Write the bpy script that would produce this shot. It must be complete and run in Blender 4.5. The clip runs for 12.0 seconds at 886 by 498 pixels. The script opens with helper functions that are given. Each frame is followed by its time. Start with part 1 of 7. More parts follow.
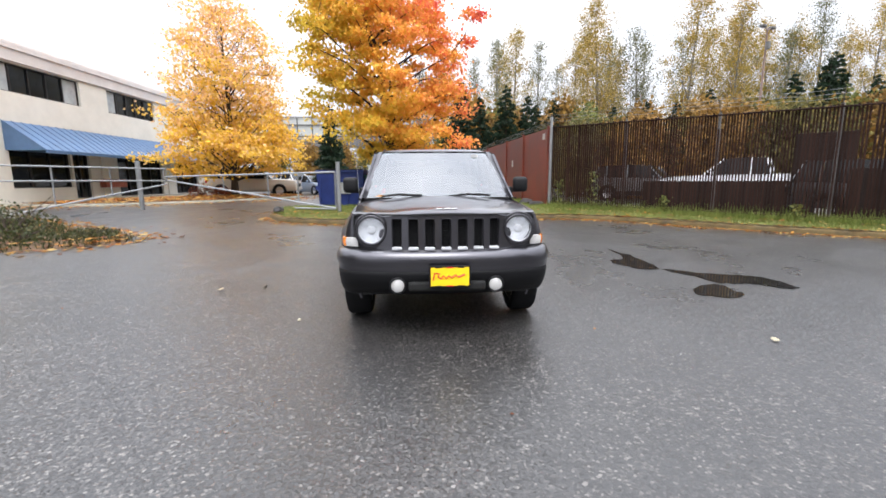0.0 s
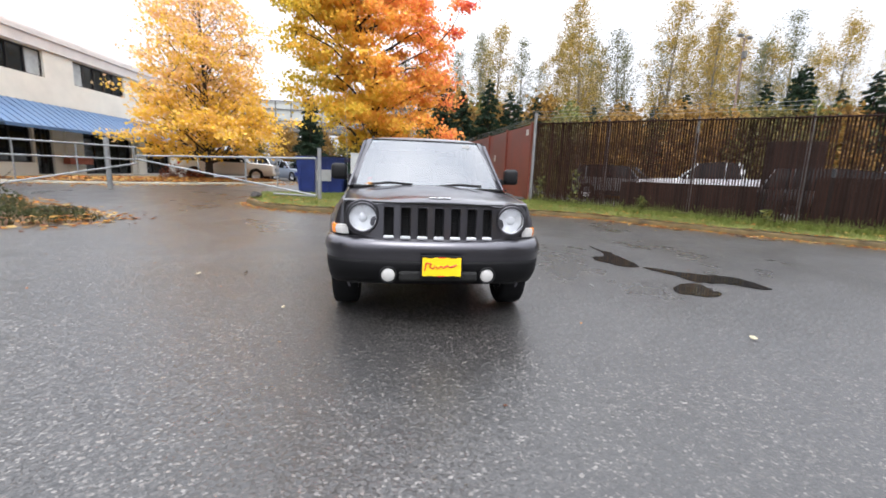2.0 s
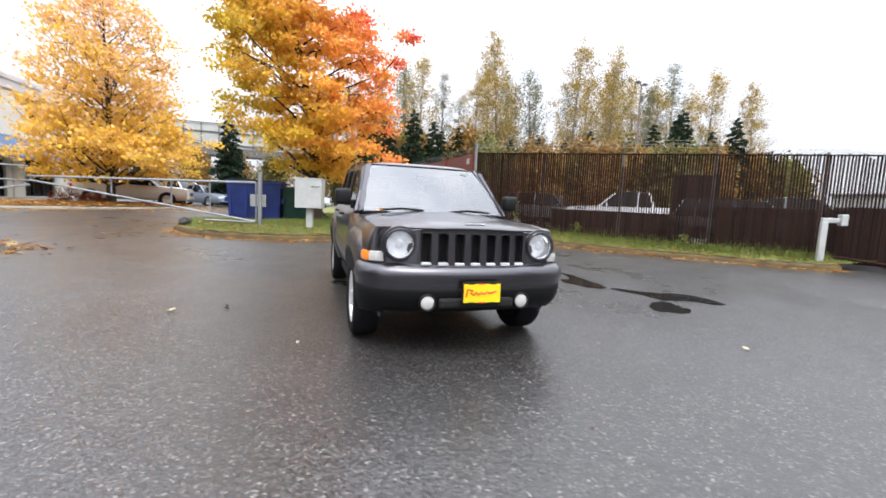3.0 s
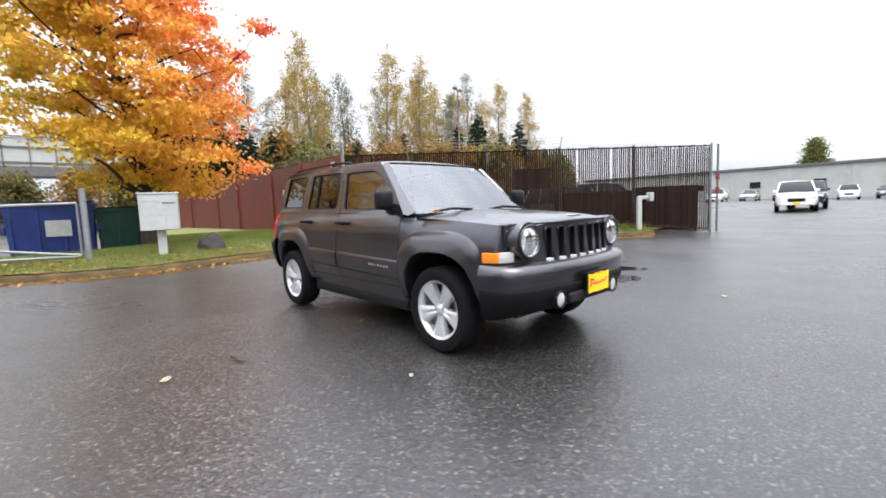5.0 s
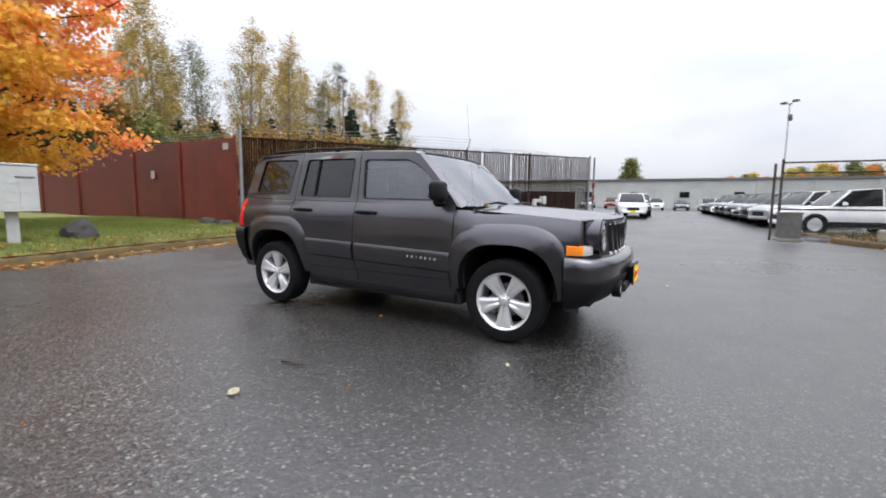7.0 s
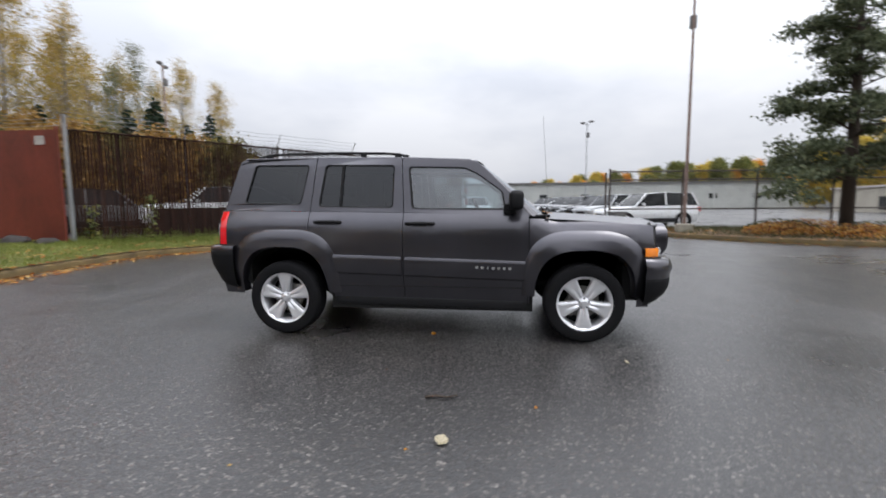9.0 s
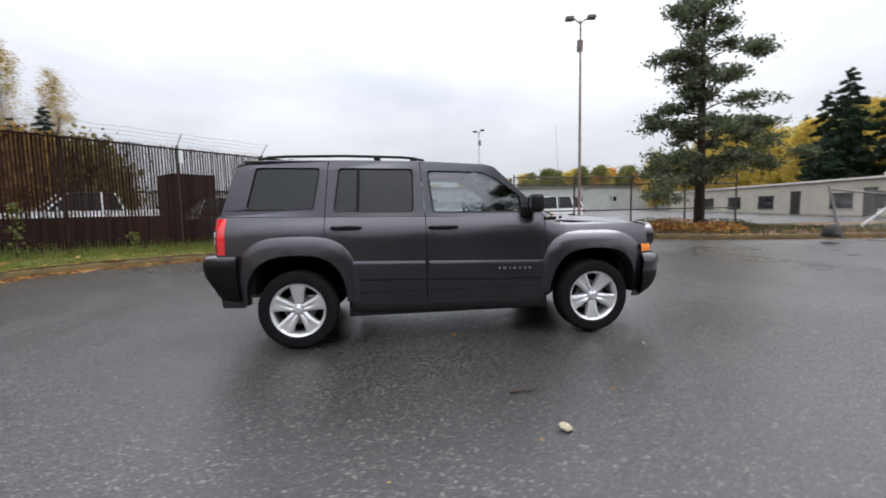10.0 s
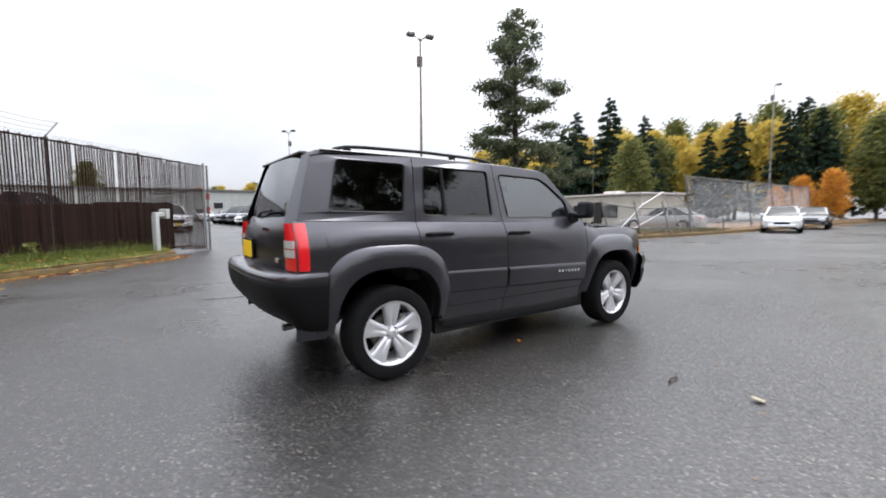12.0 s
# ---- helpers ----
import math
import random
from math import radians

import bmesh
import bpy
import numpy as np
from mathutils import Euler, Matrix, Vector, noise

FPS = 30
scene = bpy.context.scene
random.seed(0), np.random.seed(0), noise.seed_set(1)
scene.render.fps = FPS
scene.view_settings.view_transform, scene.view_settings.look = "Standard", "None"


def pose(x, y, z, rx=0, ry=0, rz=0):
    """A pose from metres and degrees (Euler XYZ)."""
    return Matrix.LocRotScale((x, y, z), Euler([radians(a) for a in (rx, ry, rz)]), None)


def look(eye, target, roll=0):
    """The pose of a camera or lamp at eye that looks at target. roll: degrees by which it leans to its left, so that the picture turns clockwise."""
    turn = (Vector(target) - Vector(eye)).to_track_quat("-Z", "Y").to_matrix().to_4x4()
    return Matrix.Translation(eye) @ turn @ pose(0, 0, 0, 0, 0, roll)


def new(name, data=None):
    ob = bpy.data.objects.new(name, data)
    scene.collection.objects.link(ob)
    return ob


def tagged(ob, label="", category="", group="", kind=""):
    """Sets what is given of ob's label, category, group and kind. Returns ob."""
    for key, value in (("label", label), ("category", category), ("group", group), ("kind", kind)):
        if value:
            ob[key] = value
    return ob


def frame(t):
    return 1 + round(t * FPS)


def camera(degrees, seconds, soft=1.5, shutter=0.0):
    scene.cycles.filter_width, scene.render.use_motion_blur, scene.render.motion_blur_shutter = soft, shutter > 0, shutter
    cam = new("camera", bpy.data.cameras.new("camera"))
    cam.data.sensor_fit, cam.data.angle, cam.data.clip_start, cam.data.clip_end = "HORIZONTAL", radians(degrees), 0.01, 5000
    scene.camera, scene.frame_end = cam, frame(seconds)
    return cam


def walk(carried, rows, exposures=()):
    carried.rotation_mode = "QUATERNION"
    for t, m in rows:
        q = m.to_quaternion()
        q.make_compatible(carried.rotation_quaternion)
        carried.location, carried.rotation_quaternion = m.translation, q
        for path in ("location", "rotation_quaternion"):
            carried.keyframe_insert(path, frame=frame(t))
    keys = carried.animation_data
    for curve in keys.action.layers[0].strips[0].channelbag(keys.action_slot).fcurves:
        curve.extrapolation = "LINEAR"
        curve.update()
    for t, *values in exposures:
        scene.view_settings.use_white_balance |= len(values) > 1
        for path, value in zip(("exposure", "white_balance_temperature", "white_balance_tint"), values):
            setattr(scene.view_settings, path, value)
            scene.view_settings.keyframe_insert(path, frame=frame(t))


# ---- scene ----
cam = camera(91.7, 12.0, soft=1.7, shutter=0.5)
PATH = [
    (0, (-0.258, -5.338, 1.246), (-0.119, -3.368, 0.93), -0.3),
    (0.5, (-0.251, -5.333, 1.243), (-0.12, -3.361, 0.932), -0.5),
    (1, (-0.234, -5.326, 1.243), (-0.104, -3.355, 0.93), -0.5),
    (1.5, (-0.226, -5.327, 1.235), (-0.082, -3.356, 0.925), -0.1),
    (2, (-0.371, -5.292, 1.217), (-0.125, -3.338, 0.87), 2.2),
    (2.5, (-0.808, -5.236, 1.203), (-0.333, -3.323, 0.867), 1.1),
    (2.7, (-0.982, -5.191, 1.194), (-0.449, -3.278, 0.957), 1.4),
    (4.3, (-2.419, -4.251, 1.109), (-1.317, -2.599, 0.88), 2.1),
    (4.5, (-2.613, -4.127, 1.107), (-1.403, -2.548, 0.907), 0.0),
    (5, (-2.968, -3.761, 1.116), (-1.634, -2.284, 0.926), -2.2),
    (5.5, (-3.294, -3.394, 1.134), (-1.839, -2.044, 0.893), -0.4),
    (6, (-3.55, -3.044, 1.12), (-1.982, -1.817, 0.929), -2.1),
    (6.5, (-3.759, -2.795, 1.105), (-2.088, -1.707, 0.947), 0.1),
    (7, (-3.954, -2.542, 1.107), (-2.226, -1.558, 0.891), 0.6),
    (7.2, (-3.994, -2.401, 1.097), (-2.221, -1.495, 0.902), -1.1),
    (8.8, (-4.402, -0.832, 1.148), (-2.44, -0.471, 1.005), 0.6),
    (9, (-4.476, -0.598, 1.151), (-2.501, -0.346, 0.955), -0.4),
    (9.5, (-4.517, -0.032, 1.166), (-2.525, -0.056, 0.986), -1.0),
    (10, (-4.539, 0.575, 1.154), (-2.565, 0.309, 0.974), -1.2),
    (10.5, (-4.403, 1.157, 1.18), (-2.474, 0.687, 0.945), -3.0),
    (11, (-4.199, 1.741, 1.168), (-2.358, 0.993, 0.935), -1.2),
    (11.5, (-3.842, 2.251, 1.169), (-2.106, 1.282, 0.948), -2.0),
    (12, (-3.457, 2.748, 1.174), (-1.833, 1.592, 1.009), -0.4),
]
walk(cam, [(t, look(eye, target, roll)) for t, eye, target, roll in PATH],
     exposures=[(0.0, 0.95), (2.7, 0.95), (5.5, 0.95), (6.5, 0.74), (7.2, 0.53), (9.0, 0.35), (10.5, 0.42), (12.0, 0.66)])
# ---- world, sun, exposure ----
world = bpy.data.worlds.new("overcast")
scene.world = world
world.use_nodes = True
wt = world.node_tree
wt.nodes.clear()
w_out = wt.nodes.new("ShaderNodeOutputWorld")
w_bg = wt.nodes.new("ShaderNodeBackground")
w_sky = wt.nodes.new("ShaderNodeTexSky")
w_sky.sky_type = "NISHITA"
w_sky.sun_disc = False
w_sky.sun_elevation = radians(62)
w_sky.sun_rotation = radians(187)
w_sky.air_density, w_sky.dust_density, w_sky.ozone_density = 2.0, 6.0, 1.0
w_hs = wt.nodes.new("ShaderNodeHueSaturation")
w_hs.inputs["Saturation"].default_value = 0.10
w_tc = wt.nodes.new("ShaderNodeTexCoord")
w_map = wt.nodes.new("ShaderNodeMapping")
w_map.inputs["Scale"].default_value = (1.0, 1.0, 2.6)
w_nz = wt.nodes.new("ShaderNodeTexNoise")
w_nz.inputs["Scale"].default_value = 2.2
w_nz.inputs["Detail"].default_value = 5.0
w_rmp = wt.nodes.new("ShaderNodeValToRGB")
w_rmp.color_ramp.elements[0].position, w_rmp.color_ramp.elements[0].color = 0.34, (0.72, 0.745, 0.79, 1)
w_rmp.color_ramp.elements[1].position, w_rmp.color_ramp.elements[1].color = 0.62, (1, 1, 1, 1)
# a cloud deck: the sky's own light evened out by grey cloud
w_mix = wt.nodes.new("ShaderNodeMix")
w_mix.data_type = "RGBA"
w_mix.inputs[0].default_value = 0.72
w_mix.inputs[7].default_value = (8.9, 9.15, 9.9, 1)
w_mul = wt.nodes.new("ShaderNodeMix")
w_mul.data_type, w_mul.blend_type = "RGBA", "MULTIPLY"
w_mul.inputs[0].default_value = 0.85
wt.links.new(w_sky.outputs[0], w_hs.inputs["Color"])
wt.links.new(w_hs.outputs[0], w_mix.inputs[6])
wt.links.new(w_tc.outputs["Generated"], w_map.inputs[0])
wt.links.new(w_map.outputs[0], w_nz.inputs["Vector"])
wt.links.new(w_nz.outputs[0], w_rmp.inputs[0])
wt.links.new(w_mix.outputs[2], w_mul.inputs[6])
wt.links.new(w_rmp.outputs[0], w_mul.inputs[7])
# an overcast sky is brighter overhead than at the horizon
w_sep = wt.nodes.new("ShaderNodeSeparateXYZ")
w_up = wt.nodes.new("ShaderNodeMapRange")
w_up.inputs["From Min"].default_value, w_up.inputs["From Max"].default_value = 0.0, 1.0
w_up.inputs["To Min"].default_value, w_up.inputs["To Max"].default_value = 0.60, 2.8
w_sq = wt.nodes.new("ShaderNodeMath")
w_sq.operation = "POWER"
w_sq.inputs[1].default_value = 1.6
w_zen = wt.nodes.new("ShaderNodeMix")
w_zen.data_type, w_zen.blend_type = "RGBA", "MULTIPLY"
w_zen.inputs[0].default_value = 1.0
wt.links.new(w_tc.outputs["Generated"], w_sep.inputs[0])
wt.links.new(w_sep.outputs["Z"], w_sq.inputs[0])
wt.links.new(w_sq.outputs[0], w_up.inputs["Value"])
wt.links.new(w_mul.outputs[2], w_zen.inputs[6])
wt.links.new(w_up.outputs[0], w_zen.inputs[7])
wt.links.new(w_zen.outputs[2], w_bg.inputs[0])
w_bg.inputs[1].default_value = 0.13
wt.links.new(w_bg.outputs[0], w_out.inputs[0])

sun = new("sun", bpy.data.lights.new("sun", "SUN"))
sun.data.energy, sun.data.angle, sun.data.color = 0.75, radians(30), (1.0, 0.98, 0.95)
sun.matrix_world = look((0, 0, 30), (2, 16, 0))
# ---- builders ----
R = random.Random(7)


class MB:
    """Collects vertices and faces of one mesh."""

    def __init__(self):
        self.v, self.f = [], []

    def add(self, verts, faces, m=None):
        n = len(self.v)
        self.v += [tuple(m @ Vector(p)) for p in verts] if m else [tuple(p) for p in verts]
        self.f += [tuple(n + i for i in q) for q in faces]
        return self

    def box(self, x, y, z, sx, sy, sz, m=None, c=0.0):
        """A box by its centre and sizes, its edges chamfered by c."""
        hx, hy, hz = sx / 2, sy / 2, sz / 2
        if c <= 0:
            p = [(x + a * hx, y + b * hy, z + d * hz) for a in (-1, 1) for b in (-1, 1) for d in (-1, 1)]
            return self.add(p, [(0, 1, 3, 2), (4, 6, 7, 5), (0, 4, 5, 1), (2, 3, 7, 6), (0, 2, 6, 4), (1, 5, 7, 3)], m)
        bm = bmesh.new()
        bmesh.ops.create_cube(bm, size=1.0)
        bmesh.ops.scale(bm, vec=(sx, sy, sz), verts=bm.verts)
        bmesh.ops.bevel(bm, geom=bm.edges[:], offset=min(c, 0.45 * min(sx, sy, sz)), segments=2, profile=0.5, affect="EDGES")
        bmesh.ops.translate(bm, vec=(x, y, z), verts=bm.verts)
        bm.verts.index_update()
        self.add([v.co[:] for v in bm.verts], [[v.index for v in q.verts] for q in bm.faces], m)
        bm.free()
        return self

    def tube(self, pts, radius, n=8, cap=True):
        """A tube along pts; radius one number or one for each point."""
        pts = [Vector(p) for p in pts]
        rad = radius if isinstance(radius, (list, tuple)) else [radius] * len(pts)
        verts, faces, side = [], [], None
        for i, p in enumerate(pts):
            d = (pts[min(i + 1, len(pts) - 1)] - pts[max(i - 1, 0)]).normalized()
            if side is None:
                side = d.orthogonal().normalized()
            side = (side - d * side.dot(d)).normalized()
            up = d.cross(side)
            for k in range(n):
                a = 2 * math.pi * k / n
                verts.append(p + rad[i] * (math.cos(a) * side + math.sin(a) * up))
        for i in range(len(pts) - 1):
            for k in range(n):
                j = (k + 1) % n
                faces.append((i * n + k, i * n + j, (i + 1) * n + j, (i + 1) * n + k))
        if cap:
            faces.append(tuple(range(n - 1, -1, -1)))
            faces.append(tuple((len(pts) - 1) * n + k for k in range(n)))
        return self.add(verts, faces)

    def grid(self, rows, close=False, flip=False):
        """Quads between rows of points of one length."""
        n, w = len(rows), len(rows[0])
        faces = []
        for i in range(n - 1):
            for k in range(w if close else w - 1):
                j = (k + 1) % w
                q = (i * w + k, i * w + j, (i + 1) * w + j, (i + 1) * w + k)
                faces.append(q[::-1] if flip else q)
        return self.add([p for r in rows for p in r], faces)

    def lathe(self, prof, n=32, m=None):
        """(radius, x) pairs turned about the x axis."""
        rows = []
        for k in range(n):
            a = 2 * math.pi * k / n
            rows.append([(x, r * math.cos(a), r * math.sin(a)) for r, x in prof])
        rows.append(rows[0])
        w = len(prof)
        verts = [p for r in rows[:-1] for p in r]
        faces = []
        for i in range(n):
            i2 = (i + 1) % n
            for k in range(w - 1):
                faces.append((i * w + k, i2 * w + k, i2 * w + k + 1, i * w + k + 1))
        return self.add(verts, faces, m)

    def prism(self, poly, h0, h1, m=None):
        """A polygon in x, y raised from h0 to h1."""
        n = len(poly)
        verts = [(x, y, h0) for x, y in poly] + [(x, y, h1) for x, y in poly]
        faces = [tuple(range(n))[::-1], tuple(range(n, 2 * n))] + [(i, (i + 1) % n, n + (i + 1) % n, n + i) for i in range(n)]
        return self.add(verts, faces, m)

    def mesh(self, name, smooth=False, angle=None):
        me = bpy.data.meshes.new(name)
        me.from_pydata(self.v, [], self.f)
        me.update()
        if smooth:
            me.polygons.foreach_set("use_smooth", [True] * len(me.polygons))
            if angle:
                me.set_sharp_from_angle(angle=radians(angle))
        return me


def part(name, mb, material, parent=None, label="", smooth=False, angle=35, m=None):
    """Links a mesh as one object, under a thing or a part where one is given."""
    me = mb.mesh(name, smooth, angle) if isinstance(mb, MB) else mb
    if material and not me.materials:
        me.materials.append(material)
    ob = new(name, me)
    if parent:
        ob.parent = parent
    if m:
        ob.matrix_basis = m
    if label:
        ob["label"] = label
    return ob


def thing(name, m, label, category, group="", kind=""):
    """An Empty at a thing's base."""
    ob = new(name)
    ob.empty_display_size = 0.2
    ob.matrix_basis = m
    return tagged(ob, label, category, group, kind)


def lerp(a, b, t):
    return a + (b - a) * t


def table(x, pairs):
    """Piecewise linear look-up."""
    if x <= pairs[0][0]:
        return pairs[0][1]
    for (a, u), (b, v) in zip(pairs, pairs[1:]):
        if x <= b:
            return u + (v - u) * (x - a) / (b - a)
    return pairs[-1][1]


def ground_z(x, y):
    """The lot is level round the car and rises a little to the north and the east."""
    def soft(s):
        return 0.5 * (s + math.sqrt(s * s + 1.0))
    n = soft(y - 4.5) - soft(y - 11.5)
    e = soft(x - 15.0) - soft(x - 40.0)
    return 0.030 * n + 0.012 * e - 0.003
# ---- materials ----
def mat(name, color, rough=0.6, metal=0.0, spec=0.5, coat=0.0, coat_rough=0.03, emit=None, trans=0.0, ior=1.45, alpha=1.0):
    m = bpy.data.materials.new(name)
    m.use_nodes = True
    b = m.node_tree.nodes["Principled BSDF"]
    b.inputs["Base Color"].default_value = (*color, 1)
    b.inputs["Roughness"].default_value = rough
    b.inputs["Metallic"].default_value = metal
    b.inputs["Specular IOR Level"].default_value = spec
    b.inputs["Coat Weight"].default_value = coat
    b.inputs["Coat Roughness"].default_value = coat_rough
    b.inputs["Transmission Weight"].default_value = trans
    b.inputs["IOR"].default_value = ior
    b.inputs["Alpha"].default_value = alpha
    return m


class Nodes:
    """Short hands for a material's node tree."""

    def __init__(self, m):
        self.t, self.b = m.node_tree, m.node_tree.nodes["Principled BSDF"]
        self.tc = self.t.nodes.new("ShaderNodeTexCoord")

    def n(self, kind, **props):
        nd = self.t.nodes.new(kind)
        return nd

    def link(self, a, b):
        self.t.links.new(a, b)

    def noise(self, scale, detail=4, rough=0.6, coord="Object", stretch=None, dist=0.0):
        nd = self.t.nodes.new("ShaderNodeTexNoise")
        nd.inputs["Scale"].default_value, nd.inputs["Detail"].default_value = scale, detail
        nd.inputs["Roughness"].default_value, nd.inputs["Distortion"].default_value = rough, dist
        src = self.tc.outputs[coord]
        if stretch:
            mp = self.t.nodes.new("ShaderNodeMapping")
            mp.inputs["Scale"].default_value = stretch
            self.link(src, mp.inputs[0])
            src = mp.outputs[0]
        self.link(src, nd.inputs["Vector"])
        return nd.outputs["Fac"]

    def voronoi(self, scale, out="Color", coord="Object"):
        nd = self.t.nodes.new("ShaderNodeTexVoronoi")
        nd.inputs["Scale"].default_value = scale
        self.link(self.tc.outputs[coord], nd.inputs["Vector"])
        return nd.outputs[out]

    def ramp(self, fac, stops, linear=True):
        nd = self.t.nodes.new("ShaderNodeValToRGB")
        els = nd.color_ramp.elements
        while len(els) < len(stops):
            els.new(0.5)
        for e, (p, c) in zip(els, stops):
            e.position = p
            e.color = (*c, 1) if not isinstance(c, (int, float)) else (c, c, c, 1)
        self.link(fac, nd.inputs[0])
        return nd.outputs[0]

    def mix(self, fac, a, b, mode="MIX"):
        nd = self.t.nodes.new("ShaderNodeMix")
        nd.data_type, nd.blend_type = "RGBA", mode
        for i, v in ((0, fac), (6, a), (7, b)):
            if isinstance(v, (int, float)):
                nd.inputs[i].default_value = v if i == 0 else (v, v, v, 1)
            elif isinstance(v, tuple):
                nd.inputs[i].default_value = (*v, 1)
            else:
                self.link(v, nd.inputs[i])
        return nd.outputs[2]

    def math(self, op, a, b=0.0):
        nd = self.t.nodes.new("ShaderNodeMath")
        nd.operation = op
        for i, v in ((0, a), (1, b)):
            if isinstance(v, (int, float)):
                nd.inputs[i].default_value = v
            else:
                self.link(v, nd.inputs[i])
        return nd.outputs[0]

    def bump(self, height, strength=0.3, dist=0.01):
        nd = self.t.nodes.new("ShaderNodeBump")
        nd.inputs["Strength"].default_value, nd.inputs["Distance"].default_value = strength, dist
        self.link(height, nd.inputs["Height"])
        self.link(nd.outputs[0], self.b.inputs["Normal"])
        return nd

    def island(self):
        return self.t.nodes.new("ShaderNodeNewGeometry").outputs["Random Per Island"]

    def random(self):
        return self.t.nodes.new("ShaderNodeObjectInfo").outputs["Random"]

    def color(self, c):
        self.link(c, self.b.inputs["Base Color"])

    def rough(self, r):
        self.link(r, self.b.inputs["Roughness"])


def worn(name, color, rough=0.6, metal=0.0, scale=3.0, amount=0.35, grain=60.0, bump=0.15, spec=0.5, stretch=None):
    """A plain surface with stains, grain and a little relief."""
    m = mat(name, color, rough, metal, spec)
    k = Nodes(m)
    big, fine = k.noise(scale, 5, 0.65, stretch=stretch), k.noise(grain, 3, stretch=stretch)
    dark, light = tuple(c * (1 - amount) for c in color), tuple(min(1, c * (1 + amount * 0.6)) for c in color)
    c = k.ramp(big, [(0.3, dark), (0.55, color), (0.75, light)])
    k.color(k.mix(0.25, c, k.ramp(fine, [(0.3, dark), (0.7, light)])))
    k.rough(k.math("ADD", k.math("MULTIPLY", big, 0.3), rough - 0.15))
    if bump:
        k.bump(fine, bump, 0.004)
    return m


def leafy(name, stops, noise_scale=0.35, mixf=0.5, rough=0.55, drift=None):
    """Leaves that differ one by one and from bough to bough."""
    m = mat(name, stops[0][1], rough, spec=0.3)
    k = Nodes(m)
    v = k.math("ADD", k.math("MULTIPLY", k.island(), mixf), k.math("MULTIPLY", k.noise(noise_scale, 3), 1 - mixf))
    if drift:
        # one side and the top of a crown turn colour first
        dp = k.n("ShaderNodeVectorMath")
        dp.operation = "DOT_PRODUCT"
        dp.inputs[1].default_value = drift[:3]
        k.link(k.tc.outputs["Object"], dp.inputs[0])
        v = k.math("ADD", v, k.math("ADD", dp.outputs["Value"], drift[3]))
    c = k.ramp(v, stops)
    k.color(c)
    tr = k.n("ShaderNodeBsdfTranslucent")
    k.link(c, tr.inputs[0])
    ad = k.n("ShaderNodeMixShader")
    ad.inputs[0].default_value = 0.4
    k.link(k.b.outputs[0], ad.inputs[1])
    k.link(tr.outputs[0], ad.inputs[2])
    k.link(ad.outputs[0], m.node_tree.nodes["Material Output"].inputs[0])
    return m


def asphalt_material():
    """Wet, coarse asphalt: proud stones, each with its own tilt, in dark binder under a thin film of rain."""
    m = mat("wet_asphalt", (0.03, 0.03, 0.031), 0.3, spec=0.82)
    k = Nodes(m)
    wet = k.noise(0.20, 5, 0.62, dist=0.8)
    mid = k.noise(1.3, 5, 0.65)
    coarse, fine = k.voronoi(76.0, "Color"), k.voronoi(150.0, "Color")
    sep, sep2 = k.n("ShaderNodeSeparateColor"), k.n("ShaderNodeSeparateColor")
    k.link(coarse, sep.inputs[0])
    k.link(fine, sep2.inputs[0])
    base = k.ramp(wet, [(0.32, (0.011, 0.011, 0.0115)), (0.52, (0.019, 0.019, 0.0195)), (0.70, (0.037, 0.0365, 0.0365))])
    base = k.mix(0.35, base, k.ramp(mid, [(0.3, (0.011, 0.011, 0.0115)), (0.7, (0.042, 0.041, 0.041))]))
    stone = k.ramp(sep.outputs[0], [(0.0, (0.008, 0.008, 0.008)), (0.55, (0.017, 0.016, 0.016)), (0.80, (0.046, 0.043, 0.041)), (0.93, (0.11, 0.100, 0.092)), (0.992, (0.26, 0.24, 0.22))])
    grain = k.ramp(sep2.outputs[0], [(0.0, (0.008, 0.008, 0.008)), (0.6, (0.019, 0.018, 0.018)), (0.95, (0.08, 0.073, 0.07))])
    mixed = k.mix(0.40, stone, grain)
    k.color(k.mix(k.ramp(k.noise(0.8, 4, 0.6), [(0.35, 0.6), (0.65, 0.95)]), base, mixed))
    r = k.math("ADD", k.math("MULTIPLY", k.ramp(wet, [(0.35, 0.0), (0.68, 1.0)]), 0.15), k.math("MULTIPLY", k.ramp(mid, [(0.3, 0.0), (0.7, 1.0)]), 0.08))
    k.rough(k.math("ADD", r, 0.22))
    # every stone lies at a slant of its own
    normal = k.t.nodes.new("ShaderNodeNewGeometry").outputs["Normal"]
    for cell, amount in ((coarse, 0.15), (fine, 0.20)):
        tilt = k.n("ShaderNodeVectorMath")
        tilt.operation = "SUBTRACT"
        k.link(cell, tilt.inputs[0])
        tilt.inputs[1].default_value = (0.5, 0.5, 0.5)
        grow = k.n("ShaderNodeVectorMath")
        grow.operation = "MULTIPLY_ADD"
        k.link(tilt.outputs[0], grow.inputs[0])
        grow.inputs[1].default_value = (amount, amount, 0.0)
        k.link(normal, grow.inputs[2])
        normal = grow.outputs[0]
    unit = k.n("ShaderNodeVectorMath")
    unit.operation = "NORMALIZE"
    k.link(normal, unit.inputs[0])
    bp = k.bump(k.noise(34, 4, 0.65), 0.3, 0.003)
    k.link(unit.outputs[0], bp.inputs["Normal"])
    k.link(k.math("MULTIPLY", k.ramp(mid, [(0.25, 0.4), (0.65, 1.0)]), 0.8), bp.inputs["Strength"])
    return m


